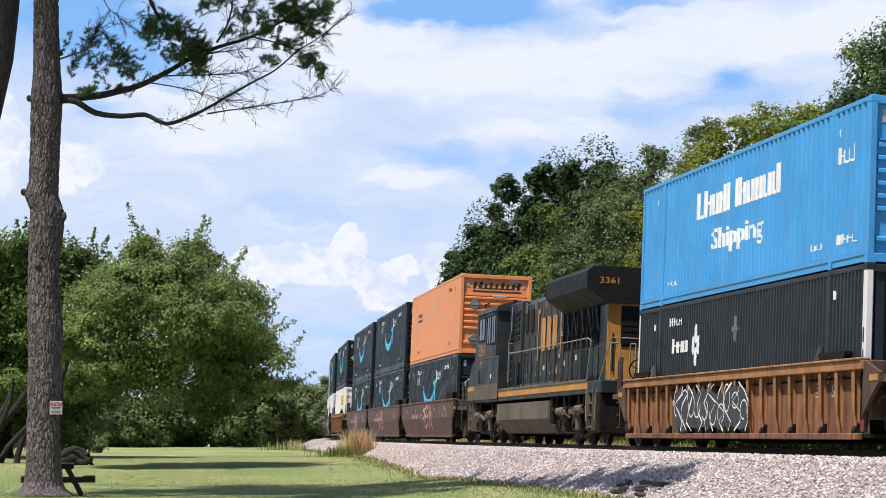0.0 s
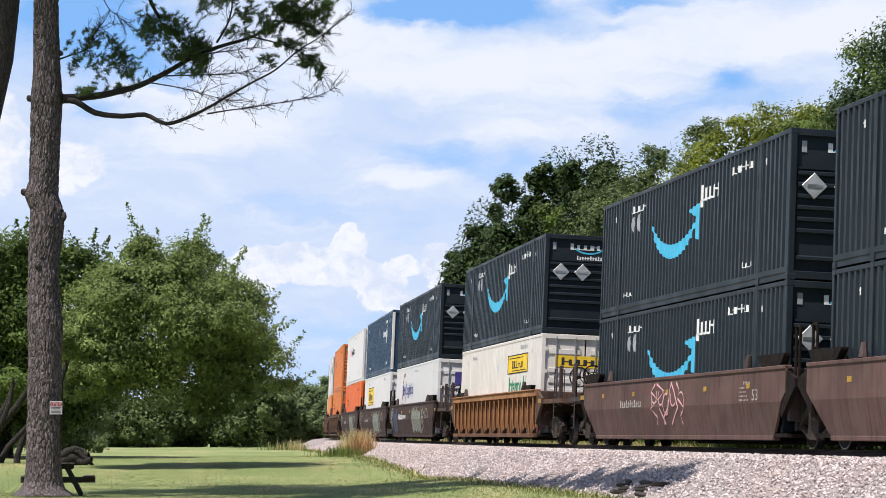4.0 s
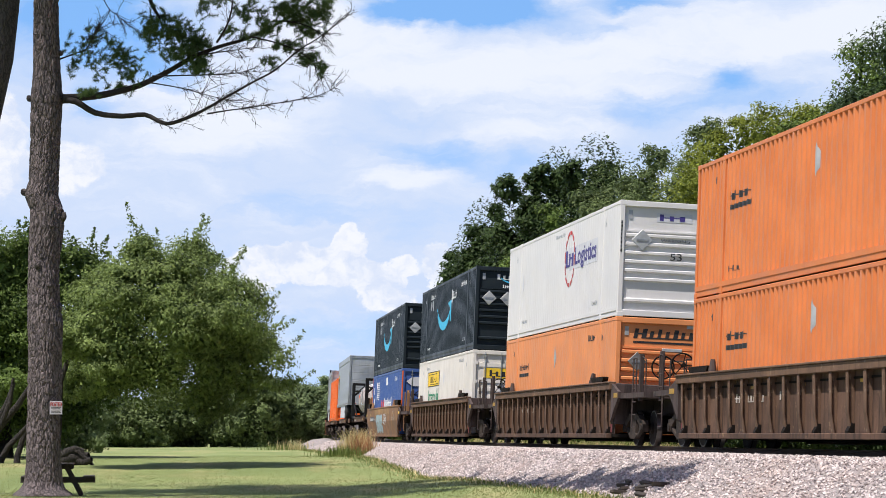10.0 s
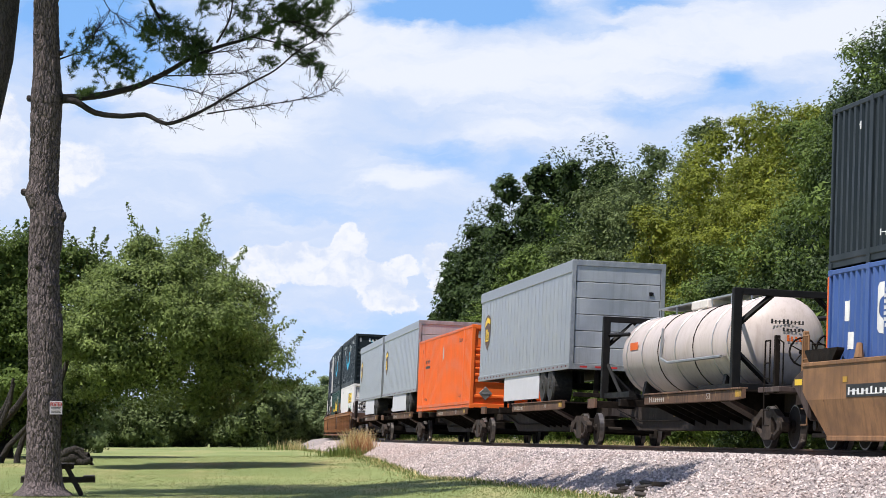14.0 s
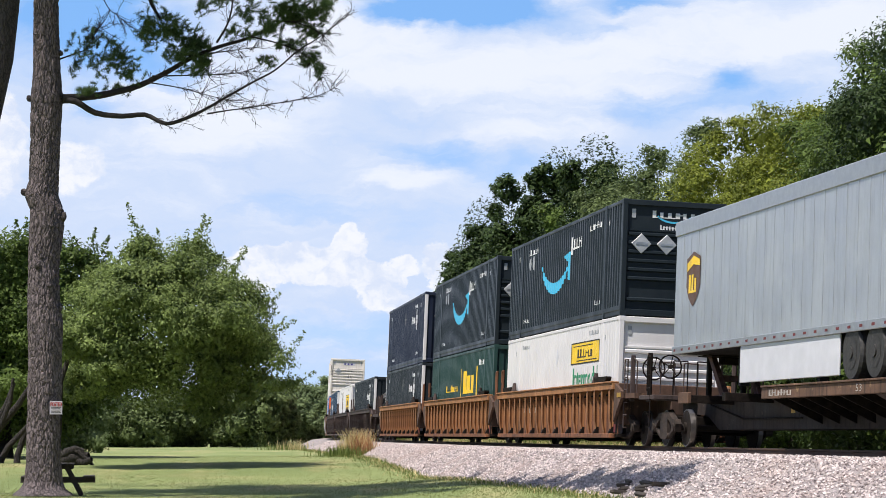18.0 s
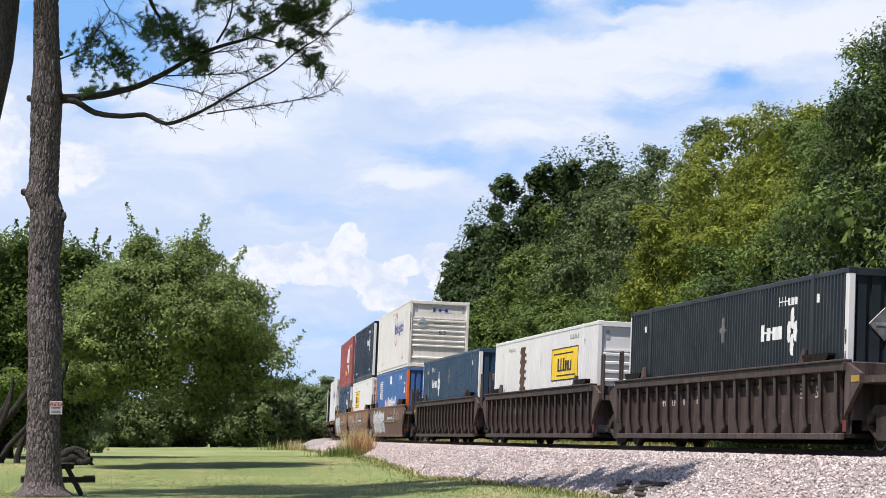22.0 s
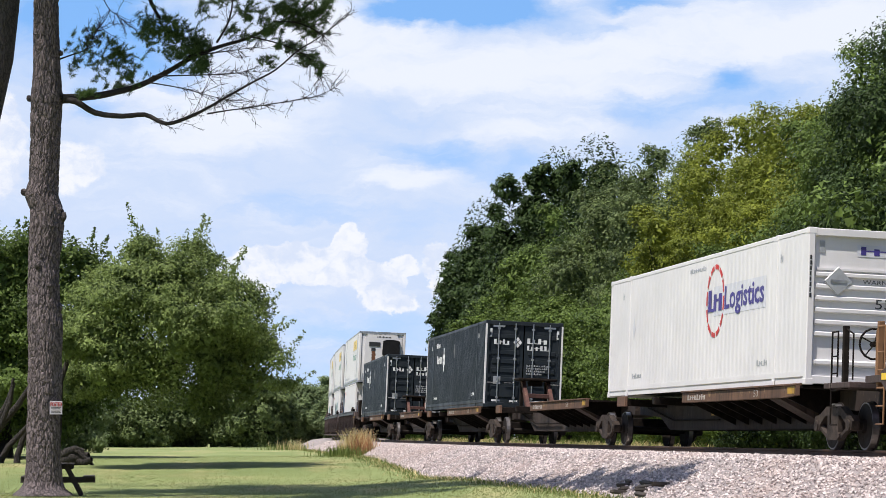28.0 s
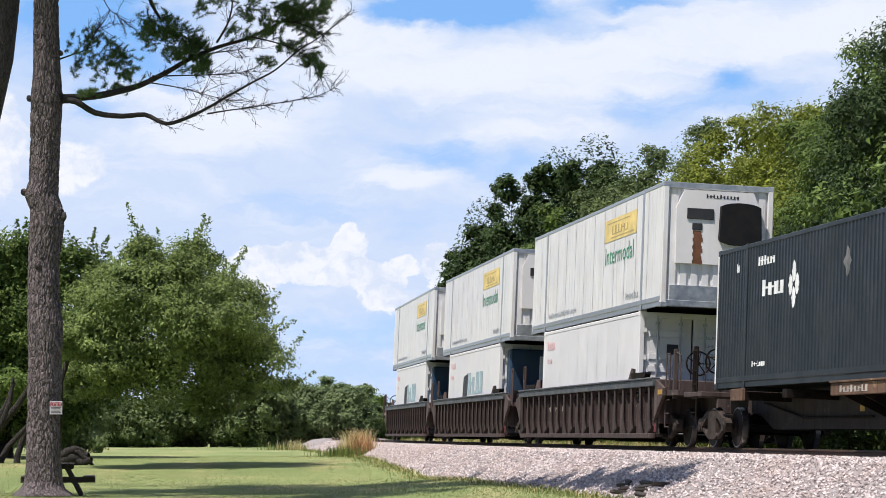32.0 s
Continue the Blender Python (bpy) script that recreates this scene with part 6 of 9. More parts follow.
def short_container(label, generator):
    """White forty-foot container, with a blue generator set on some."""
    half = 6.06
    c = container(label, WHITE, "doors", half=half, smooth=True, rod_paint=GALVANISED)
    side_mark(c, "red_mark", lambda bm: bars(bm, -5.5, -4.3, 2.36, 2.60, 4, 81), MARK_PINK, -1.295)
    side_mark(c, "red_mark", lambda bm: bars(bm, -5.4, -4.7, 1.98, 2.12, 3, 82), MARK_PINK, -1.295)
    if generator:
        side_mark(c, "word_block", lambda bm: bars(bm, -0.9, 2.8, 1.36, 2.10, 4, 83), SPRAY_BLUE, -1.295, False, "pale blue lettering")
        side_mark(c, "dark_shape", lambda bm: poly(bm, ((-2.3, 1.0), (-1.2, 1.0), (-1.0, 2.1), (-2.1, 2.0))), MARK_BLACK, -1.295)
        g = part("generator_set", boxes([(half + 0.01, half + 0.62, -1.05, 1.05, 0.62, 2.70)], 0.05), NAVY, c, "dark blue clip-on generator set")
        part("access_panel", boxes([(half + 0.61, half + 0.64, -0.1, 0.85, 1.75, 2.5)], 0.01), MARK_PALE, g, "pale access panel")
        part("vent_shelf", boxes([(half + 0.60, half + 0.70, -0.9, 0.9, 1.25, 1.40)], 0.02), BLACK, g)
    else:
        end_mark(c, "logo_plate", lambda bm: rect(bm, -0.62, -0.34, 1.9, 2.14), MARK_BLACK, half - 0.028)
        for k in range(6):
            end_mark(c, "small_print", lambda bm: bars(bm, 0.3, 0.9, 2.3 - 0.2 * k, 2.38 - 0.2 * k, 7, 84 + k), MARK_GREY, half - 0.028)
    return c


def royal_container(label, colour, end):
    """Blue container with a striped globe and a two-coloured word."""
    PRESS[0] = 0.05
    c = container(label, colour, end, posts=DEEP_ORANGE if end == "flat" else None)
    globe = part("globe", bmesh.new(), MARK_PALE, c, "striped pale globe")
    for k in range(9):
        side_mark(globe, "stripe", lambda bm: rect(bm, -5.35 + 0.5 * abs(k - 4) / 8, -4.15, 1.66 + 0.10 * k, 1.72 + 0.10 * k), MARK_PALE, -1.294, True)
    side_mark(globe, "globe_half", lambda bm: ring(bm, -5.3, 2.1, 0.24, 0.34, 0.22, 90, 270, 10), MARK_WHITE, -1.298, True)
    side_mark(c, "red_word", lambda bm: bars(bm, -2.7, -1.0, 1.20, 1.62, 4, 96), MARK_RED if end == "doors" else MARK_PINK, -1.294, True, "red lettering")
    side_mark(c, "white_word", lambda bm: bars(bm, -0.9, 3.0, 1.20, 1.70, 7, 97), MARK_WHITE, -1.294, True, "white lettering")
    side_mark(c, "white_patch", lambda bm: rect(bm, -0.25, 0.45, 2.30, 2.66), MARK_WHITE, -1.294, True)
    side_mark(c, "number", lambda bm: bars(bm, 4.3, 5.5, 2.42, 2.62, 4, 99), MARK_WHITE, -1.294, True)
    if end == "doors":
        side_mark(c, "number", lambda bm: bars(bm, -7.15, -6.75, 1.95, 2.3, 1, 98), MARK_WHITE, -1.294, True)
        side_mark(c, "white_patch", lambda bm: rect(bm, -7.1, -6.75, 1.45, 1.75), MARK_WHITE, -1.294, True)
        for sx in (-1, 1):
            part("orange_edge", boxes([(min(sx * (HALF - 0.06), sx * (HALF + 0.006)), max(sx * (HALF - 0.06), sx * (HALF + 0.006)), -1.308, -1.25, 0.12, 2.78)], 0.006), DEEP_ORANGE, c, "orange corner edge")
        for q in (-0.65, 0.6):
            end_mark(c, "hazard_label", lambda bm: poly(bm, ((q - 0.46, 2.32), (q - 0.2, 2.12), (q + 0.2, 2.12), (q + 0.46, 2.32), (q + 0.2, 2.52), (q - 0.2, 2.52))), MARK_PALE, HALF - 0.028, "pale label with pointed ends")
        for k in range(3):
            end_mark(c, "number", lambda bm: bars(bm, 0.58, 1.05 - 0.1 * (k > 0), 1.62 - 0.2 * k, 1.76 - 0.2 * k, 4 - (k > 0), 100 + k), MARK_WHITE, HALF - 0.028)
        end_mark(c, "sticker", lambda bm: rect(bm, -1.0, -0.55, 0.5, 0.78), MARK_WHITE, HALF - 0.028)
    else:
        side_mark(c, "size_number", lambda bm: lettering(bm, "5", 6.75, 7.15, 1.75, 2.25, 0.02), MARK_WHITE, -1.294, True, "white size number")
        side_mark(c, "white_patch", lambda bm: rect(bm, 6.7, 7.3, 1.05, 1.50), MARK_WHITE, -1.294, True)
        end_mark(c, "size_number", lambda bm: lettering(bm, "53", 0.0, 0.62, 1.70, 2.15, 0.02), MARK_WHITE, HALF - 0.04, "white size number")
        end_mark(c, "white_patch", lambda bm: rect(bm, -0.05, 0.6, 1.1, 1.5), MARK_WHITE, HALF - 0.04)
    return c


def lone_containers():
    """One of each of the rest."""
    made = {}
    PRESS[0] = 0.036
    c = container("bright blue container with large white lettering", SKY_BLUE, "ribs")
    side_mark(c, "word_block", lambda bm: [bars(bm, -3.3, -0.55, 1.72, 2.30, 5, 91), bars(bm, -0.2, 3.2, 1.74, 2.32, 6, 92)], MARK_WHITE, -1.294, True, "large white lettering")
    side_mark(c, "word", lambda bm: lettering(bm, "Shipping", -1.95, 1.85, 0.84, 1.42, 0.018), MARK_WHITE, -1.294, True, "large white lettering")
    side_mark(c, "size_mark", lambda bm: bars(bm, 6.3, 7.4, 1.86, 2.16, 4, 93), MARK_WHITE, -1.294, True)
    side_mark(c, "number", lambda bm: bars(bm, 6.4, 7.7, 0.42, 0.60, 5, 94), MARK_WHITE, -1.294, True)
    small_print(c)
    made["sky"] = c
    PRESS[0] = 0.013
    c = container("white container with faded pink and black lettering", WHITE, "doors")
    side_mark(c, "word_block", lambda bm: bars(bm, -4.9, -3.3, 1.70, 2.18, 3, 95), MARK_PINK, -1.294, True, "faded pink lettering")
    side_mark(c, "word", lambda bm: lettering(bm, "Logistics", -3.2, -0.4, 1.60, 2.16, 0.02), MARK_BLACK, -1.294, True, "dark lettering")
    side_mark(c, "number", lambda bm: bars(bm, -0.4, 1.0, 2.58, 2.68, 9, 52), MARK_GREY, -1.294, True)
    small_print(c, MARK_GREY)
    end_mark(c, "warning_text", lambda bm: lettering(bm, "WARNING", -0.95, 0.1, 1.62, 1.76), MARK_BLACK, HALF - 0.028)
    end_mark(c, "warning_text", lambda bm: lettering(bm, "HIGH CUBE", -0.95, 0.2, 1.42, 1.56), MARK_BLACK, HALF - 0.028)
    end_mark(c, "sticker", lambda bm: rect(bm, -1.02, -0.86, 0.8, 1.0), MARK_BLACK, HALF - 0.028)
    end_mark(c, "sticker", lambda bm: rect(bm, -0.2, 0.0, 0.78, 1.02), MARK_YELLOW, HALF - 0.028)
    made["pinkword"] = c
    PRESS[0] = 0.05
    made["royal"] = royal_container("royal blue container with white logo and orange door edges", ROYAL, "doors")
    made["steel"] = royal_container("steel blue container with white logo and wide orange corner posts", STEEL_BLUE, "flat")
    PRESS[0] = 0.05
    c = container("bottle green container with a yellow bracketed logo", GREEN, "flat")
    side_mark(c, "yellow_bracket", lambda bm: [rect(bm, 0.15, 0.38, 1.22, 2.30), rect(bm, 4.15, 4.38, 1.26, 2.30)], MARK_YELLOW, -1.294, True, "yellow brackets")
    side_mark(c, "yellow_logo", lambda bm: bars(bm, 0.9, 3.7, 1.40, 2.20, 3, 103), MARK_YELLOW, -1.294, True, "yellow block logo")
    side_mark(c, "yellow_word", lambda bm: bars(bm, -3.7, -0.3, 1.52, 1.76, 10, 104), MARK_YELLOW, -1.294, True, "small yellow lettering")
    side_mark(c, "number", lambda bm: bars(bm, 4.7, 6.0, 2.32, 2.52, 6, 105), MARK_WHITE, -1.294, True)
    end_mark(c, "number", lambda bm: [bars(bm, -0.35, -0.2, 2.1 - 0.16 * k, 2.22 - 0.16 * k, 1, 106 + k) for k in range(9)], MARK_WHITE, HALF - 0.04)
    made["green"] = c
    c = container("faded red container with a white sail-shaped logo", RED, "flat")
    side_mark(c, "sail_logo", lambda bm: [poly(bm, ((1.3, 1.5), (3.1, 1.45), (3.9, 2.40), (2.2, 2.2))), poly(bm, ((3.3, 1.4), (4.3, 1.4), (4.5, 2.35), (4.05, 2.4)))], MARK_WHITE, -1.294, True, "white sail-shaped logo")
    side_mark(c, "sail_logo", lambda bm: poly(bm, ((2.0, 1.3), (4.2, 1.3), (4.0, 0.75))), MARK_WHITE, -1.294, True)
    side_mark(c, "yellow_word", lambda bm: bars(bm, 0.3, 1.6, 0.72, 0.96, 3, 120), MARK_YELLOW, -1.294, True)
    side_mark(c, "number", lambda bm: bars(bm, 5.6, 6.9, 2.30, 2.44, 6, 121), MARK_WHITE, -1.294, True)
    made["red"] = c
    return made


# ------------------------------------------------------------------ trucks, wheels, couplers
WHEEL = surface("rolled_steel_wheel", (0.022, 0.017, 0.014), 0.75, 0.1, 0.3, 6.0, gloss=0.2)
FRAME_STEEL = surface("dusty_cast_steel", (0.034, 0.026, 0.022), 0.8, 0.0, 0.4, 5.0, 0.3, dust=0.5, dust_colour=(0.095, 0.070, 0.054), gloss=0.2)
TREAD = surface("polished_wheel_tread", (0.24, 0.22, 0.21), 0.42, 0.9, 0.2, 6.0)
SHARED = {}
SPINNERS = []


def wheelset_mesh(radius):
    key = ("wheelset", radius)
    if key not in SHARED:
        bm = bmesh.new()
        rod(bm, (0, -1.02, 0), (0, 1.02, 0), 0.075, 10)
        for sgn in (-1, 1):
            rod(bm, (0, sgn * 0.70, 0), (0, sgn * 0.72, 0), radius + 0.025, 28)
            made = rod(bm, (0, sgn * 0.72, 0), (0, sgn * 0.835, 0), radius, 28)
            for f in {f for v in made for f in v.link_faces}:
                f.material_index = 1
            rod(bm, (0, sgn * 0.80, 0), (0, sgn * 0.842, 0), radius * 0.965, 28, radius * 0.93)
            rod(bm, (0, sgn * 0.80, 0), (0, sgn * 0.90, 0), 0.13, 12)
            for k in range(3):
                a = 2.1 * k
                rod(bm, (radius * 0.55 * math.cos(a), sgn * 0.82, radius * 0.55 * math.sin(a)), (radius * 0.55 * math.cos(a), sgn * 0.845, radius * 0.55 * math.sin(a)), 0.035, 8)
        SHARED[key] = finish("wheelset", bm, WHEEL)
        SHARED[key].materials.append(TREAD)
    return SHARED[key]


def frame_mesh(span):
    key = ("side_frame", span)
    if key not in SHARED:
        bm = bmesh.new()
        h = span
        top = [(-h - 0.17, 0.50), (-h - 0.10, 0.60), (-h + 0.12, 0.61), (-0.38, 0.76), (0.38, 0.76), (h - 0.12, 0.61), (h + 0.10, 0.60), (h + 0.17, 0.50), (h + 0.12, 0.34),
               (h - 0.12, 0.34), (h - 0.16, 0.44), (0.42, 0.60), (0.30, 0.60), (0.30, 0.30), (0.40, 0.24), (0.22, 0.16), (-0.22, 0.16), (-0.40, 0.24), (-0.30, 0.30), (-0.30, 0.60), (-0.42, 0.60), (-h + 0.16, 0.44), (-h - 0.12 + 0.24, 0.34), (-h - 0.12, 0.34)]
        for sgn in (1,):
            prism(bm, top, -1.13, -0.99)
        for s in (-1, 1):
            pipe(bm, [(s * (h - 0.14), -1.06, 0.38), (s * 0.36, -1.06, 0.22)], 0.06, 6)
            rod(bm, (s * h, -1.16, 0.42), (s * h, -0.96, 0.42), 0.10, 10)
        SHARED[key] = finish("side_frame", bm, FRAME_STEEL)
    return SHARED[key]


def spring_mesh():
    if "spring" not in SHARED:
        bm = bmesh.new()
        for dx in (-0.16, 0.0, 0.16):
            for k in range(6):
                rod(bm, (dx, -1.04, 0.30 + k * 0.05), (dx, -1.04, 0.325 + k * 0.05), 0.072, 8)
            rod(bm, (dx, -1.04, 0.29), (dx, -1.04, 0.61), 0.045, 6)
        SHARED["spring"] = finish("spring_nest", bm, surface("spring_steel", (0.09, 0.075, 0.065), 0.6, 0.5, 0.3, 8.0))
    return SHARED["spring"]


def link(name, mesh, parent, m=None):
    o = new(name, mesh)
    o.parent = parent
    if m is not None:
        o.matrix_basis = m
    return o


def truck(car, x, radius=0.42, span=0.89, axles=2):
    """A truck with its frames, springs and wheelsets."""
    if "bolster" not in SHARED:
        SHARED["bolster"] = finish("truck", boxes([(-0.22, 0.22, -1.0, 1.0, 0.44, 0.70), (-0.05, 0.05, -0.9, 0.9, 0.3, 0.44)], 0.02), SOOT)
    t = link("truck", SHARED["bolster"], car, pose(x, 0, 0))
    for flip in (0, 180):
        link("side_frame", frame_mesh(span), t, pose(0, 0, 0, 0, 0, flip))
        link("spring_nest", spring_mesh(), t, pose(0, 0, 0, 0, 0, flip))
    spots = (-span, span) if axles == 2 else (-span, 0.0, span)
    for q in spots:
        w = link("wheelset", wheelset_mesh(radius), t, pose(q, 0, radius))
        SPINNERS.append((w, q, radius))
    return t


def coupler(car, x, sgn):
    if "coupler" not in SHARED:
        bm = boxes([(-0.75, -0.1, -0.09, 0.09, 0.78, 0.96), (-0.14, 0.10, -0.17, 0.15, 0.74, 1.0)], 0.02)
        pipe(bm, [(-0.5, -0.32, 0.8), (-0.25, -0.36, 0.45), (0.05, -0.3, 0.38)], 0.035, 6)
        SHARED["coupler"] = finish("coupler", bm, SOOT)
    link("coupler", SHARED["coupler"], car, pose(x, 0, 0, 0, 0, 0 if sgn > 0 else 180))


# ------------------------------------------------------------------ well cars
def ladder_bits(car, x, sgn, paint_of):
    """Grab irons, steps and posts at a coupler end."""
    for y in (-1.34, 1.34):
        bm = bmesh.new()
        pipe(bm, [(x, y, 0.42), (x, y, 2.05), (x + sgn * 0.32, y, 2.05), (x + sgn * 0.32, y, 1.25)], 0.017, 6)
        for h in (0.42, 0.72, 1.02, 1.32, 1.62):
            pipe(bm, [(x, y, h), (x + sgn * 0.34, y, h)], 0.014, 5)
        part("ladder", bm, paint_of, car, "steel grab-iron ladder")
        bm = bmesh.new()
        box(bm, x + sgn * 0.46 - 0.05, x + sgn * 0.46 + 0.05, y * 0.93 - 0.05, y * 0.93 + 0.05, 1.05, 2.15, 0.01)
        pipe(bm, [(x + sgn * 0.46, y * 0.93, 2.1), (x + sgn * 0.75, y * 0.9, 2.0), (x + sgn * 0.75, y * 0.9, 1.2)], 0.016, 6)
        part("guide_post", bm, paint_of, car)
    for q in (-0.62, -0.05, 0.55):
        bm = bmesh.new()
        pipe(bm, [(x + sgn * 0.7, q, 1.2), (x + sgn * 0.7, q, 2.0), (x + sgn * 0.7, q + 0.34, 2.0), (x + sgn * 0.7, q + 0.34, 1.2)], 0.016, 6)
        part("handrail", bm, paint_of, car, "bent steel pipe handrail")
    bm = bmesh.new()
    made = bmesh.ops.create_circle(bm, segments=16, radius=0.27)["verts"]
    ring_pts = [(x + sgn * 0.52, -0.75 + 0.27 * math.cos(2 * math.pi * k / 14), 1.85 + 0.27 * math.sin(2 * math.pi * k / 14)) for k in range(15)]
    bmesh.ops.delete(bm, geom=made, context="VERTS")
    pipe(bm, ring_pts, 0.02, 5)
    for k in range(0, 14, 3):
        pipe(bm, [(x + sgn * 0.52, -0.75, 1.85), ring_pts[k]], 0.012, 4)
    rod(bm, (x + sgn * 0.4, -0.75, 1.85), (x + sgn * 0.56, -0.75, 1.85), 0.05, 8)
    part("brake_wheel", bm, SOOT, car, "spoked hand brake wheel")


def lean_in(ob):
    """Lays paint that lies low on a smooth car against the part that slants inwards."""
    for v in ob.data.vertices:
        if v.co.z < 0.86:
            v.co.y += (0.86 - v.co.z) * 0.197
    return ob


def tag_bars(car, y, seed):
    """Reporting marks and inspection stencils, as bars."""
    side_mark(car, "stencil", lambda bm: bars(bm, -4.6, -2.4, 0.88, 1.05, 11, seed), FADED, y)
    side_mark(car, "size_number", lambda bm: lettering(bm, "53", 6.6, 7.0, 0.9, 1.12), FADED, y)
    side_mark(car, "stencil", lambda bm: rect(bm, -1.5, -1.4, 0.9, 1.06), FADED, y)
    side_mark(car, "stencil", lambda bm: bars(bm, 6.0, 6.5, 1.22, 1.29, 5, seed + 1), FADED, y)
    side_mark(car, "stencil", lambda bm: [bars(bm, 5.7, 6.4 - 0.1 * k, 0.90 + 0.08 * k, 0.94 + 0.08 * k, 7, seed + 2 + k) for k in range(4)], FADED, y)
    for k in range(5):
        q = -6.6 + 3.2 * k
        side_mark(car, "reflector", lambda bm: rect(bm, q, q + 0.24, 1.14, 1.24), OLD_YELLOW, y, False, "yellow reflective patch")


def graffiti(car, x0, x1, z0, z1, y, seed, material, under=None, lean=False, thin=1.0):
    """A scrawl of strokes, on some over a sprayed ground with ragged edges."""
    r = random.Random(seed)
    if under:
        def patch(bm):
            n = max(3, int((x1 - x0) / 0.22))
            rows = []
            for k in range(n + 1):
                x = x0 + k * (x1 - x0) / n
                low, high = z0 + (z1 - z0) * r.uniform(-0.03, 0.14), z1 - (z1 - z0) * r.uniform(0.0, 0.24)
                rows.append([bm.verts.new((x, 0, z)) for z in ((low, 0.86, high) if lean and low < 0.84 and high > 0.88 else (low, (low + high) / 2, high))])
            for a, b in zip(rows, rows[1:]):
                for k in (0, 1):
                    bm.faces.new((a[k], b[k], b[k + 1], a[k + 1]))
        g = side_mark(car, "sprayed_ground", patch, under, y + 0.003, False, "patch of sprayed paint")
        if lean:
            lean_in(g)

    def scrawl(bm):
        n = max(3, int((x1 - x0) / 0.55))
        for k in range(n):
            cx = x0 + (k + 0.5) * (x1 - x0) / n
            pts = [(cx + r.uniform(-0.4, 0.4), z0 + (z1 - z0) * u) for u in (0.02, 0.2, 0.4, 0.6, 0.8, 0.98)]
            band(bm, pts, [r.uniform(0.03, 0.13) * thin for _ in pts])
            a = r.uniform(0, 360)
            ring(bm, cx + r.uniform(-0.1, 0.1), z0 + (z1 - z0) * r.uniform(0.3, 0.7), 0.24, (z1 - z0) * r.uniform(0.15, 0.3), 0.055 * thin, a, a + r.uniform(150, 330), 12)
    g = side_mark(car, "graffiti", scrawl, material, y, False, "sprayed graffiti scrawl")
    if lean:
        lean_in(g)


def well_car(kind, body, fore, aft, fore_end, aft_end, sill=None, label="", seed=0, rough_metal=None):
    """A car with a sunken well, kind 'ribbed' or 'smooth'; fore and aft: metres from its middle to its ends."""
    car = tagged(new("well_car"), label, "rail car", "well cars of the train")
    sill = sill or body
    L = 8.55
    for sgn in (-1, 1):
        lo, hi = (lambda a, b: (min(sgn * a, sgn * b), max(sgn * a, sgn * b)))(1.36, 1.50)
        if kind == "ribbed":
            part("top_sill", boxes([(-L, L, lo - 0.03 * (sgn < 0), hi, 1.34, 1.50), (-L, L, lo - 0.06 * (sgn < 0), hi, 1.50, 1.54)], 0.01), sill, car)
            part("bottom_sill", boxes([(-L + 0.3, L - 0.3, lo, hi, 0.16, 0.27)], 0.012), body, car)
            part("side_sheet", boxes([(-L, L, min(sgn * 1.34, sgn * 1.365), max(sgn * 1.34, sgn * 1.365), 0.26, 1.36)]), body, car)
            if sgn < 0:
                if ("rib", body) not in SHARED:
                    bm = bmesh.new()
                    prism_x(bm, ((-1.364, 0.27), (-1.405, 0.27), (-1.47, 0.62), (-1.495, 1.30), (-1.495, 1.34), (-1.364, 1.34)), -0.028, 0.028)
                    prism_x(bm, ((-1.408, 0.27), (-1.424, 0.27), (-1.488, 0.62), (-1.510, 1.30), (-1.495, 1.34), (-1.473, 0.62)), -0.065, 0.065)
                    # ribs take the brightened paint, as if catching the sun
                    SHARED[("rib", body)] = finish("rib", bm, {TAN: TAN_LIT, RUST: TAN_LIT, BROWN: BROWN_LIT}.get(body, body))
                    bm = bmesh.new()
                    prism_x(bm, ((-1.364, 0.26), (-1.49, 0.26), (-1.49, 0.30), (-1.42, 0.44), (-1.364, 0.44)), -0.075, 0.075)
                    SHARED[("foot", body)] = finish("rib_foot", bm, SOOT)
                for k in range(19):
                    link("rib", SHARED[("rib", body)], car, pose(-8.1 + k * 0.9, 0, 0))
                    if k % 2 == 0:
                        link("rib_foot", SHARED[("foot", body)], car, pose(-8.1 + k * 0.9, 0, 0))
                part("pipe_run", boxes([(-L + 0.2, L - 0.2, -1.395, -1.366, 1.20, 1.24)]), SOOT, car)
                for q in (-8.42, 8.05):
                    part("end_sheet", boxes([(q - 0.12 if q < 0 else q, q + 0.32 if q < 0 else q + 0.48, -1.372, -1.366, 0.28, 1.33)]), SOOT, car, "dark end sheet")
                    part("warning_patch", boxes([(q - 0.1, q + 0.3, -1.379, -1.372, 0.30, 0.50)]), DARK_RED, car, "faded dark red patch")
        else:
            bm = bmesh.new()
            rows = [(8.75, 1.52, 1.49), (8.75, 1.02, 1.49), (8.5, 0.86, 1.49), (7.7, 0.20, 1.36)]
            outer, inner = ([(bm.verts.new((-h, sgn * (w - d), z)), bm.verts.new((h, sgn * (w - d), z))) for h, z, w in rows] for d in (0.0, 0.05))
            outer, inner = list(outer), list(inner)
            for k in range(3):
                for shell in (outer, inner):
                    bm.faces.new((shell[k][0], shell[k][1], shell[k + 1][1], shell[k + 1][0]))
                for side in (0, 1):
                    bm.faces.new((outer[k][side], outer[k + 1][side], inner[k + 1][side], inner[k][side]))
            for k in (0, 3):
                bm.faces.new((outer[k][0], outer[k][1], inner[k][1], inner[k][0]))
            bmesh.ops.recalc_face_normals(bm, faces=bm.faces[:])
            part("side_sheet", bm, body, car)
            part("top_sill", boxes([(-8.75, 8.75, lo - 0.012 * (sgn < 0), hi, 1.46, 1.535)], 0.012), sill, car)
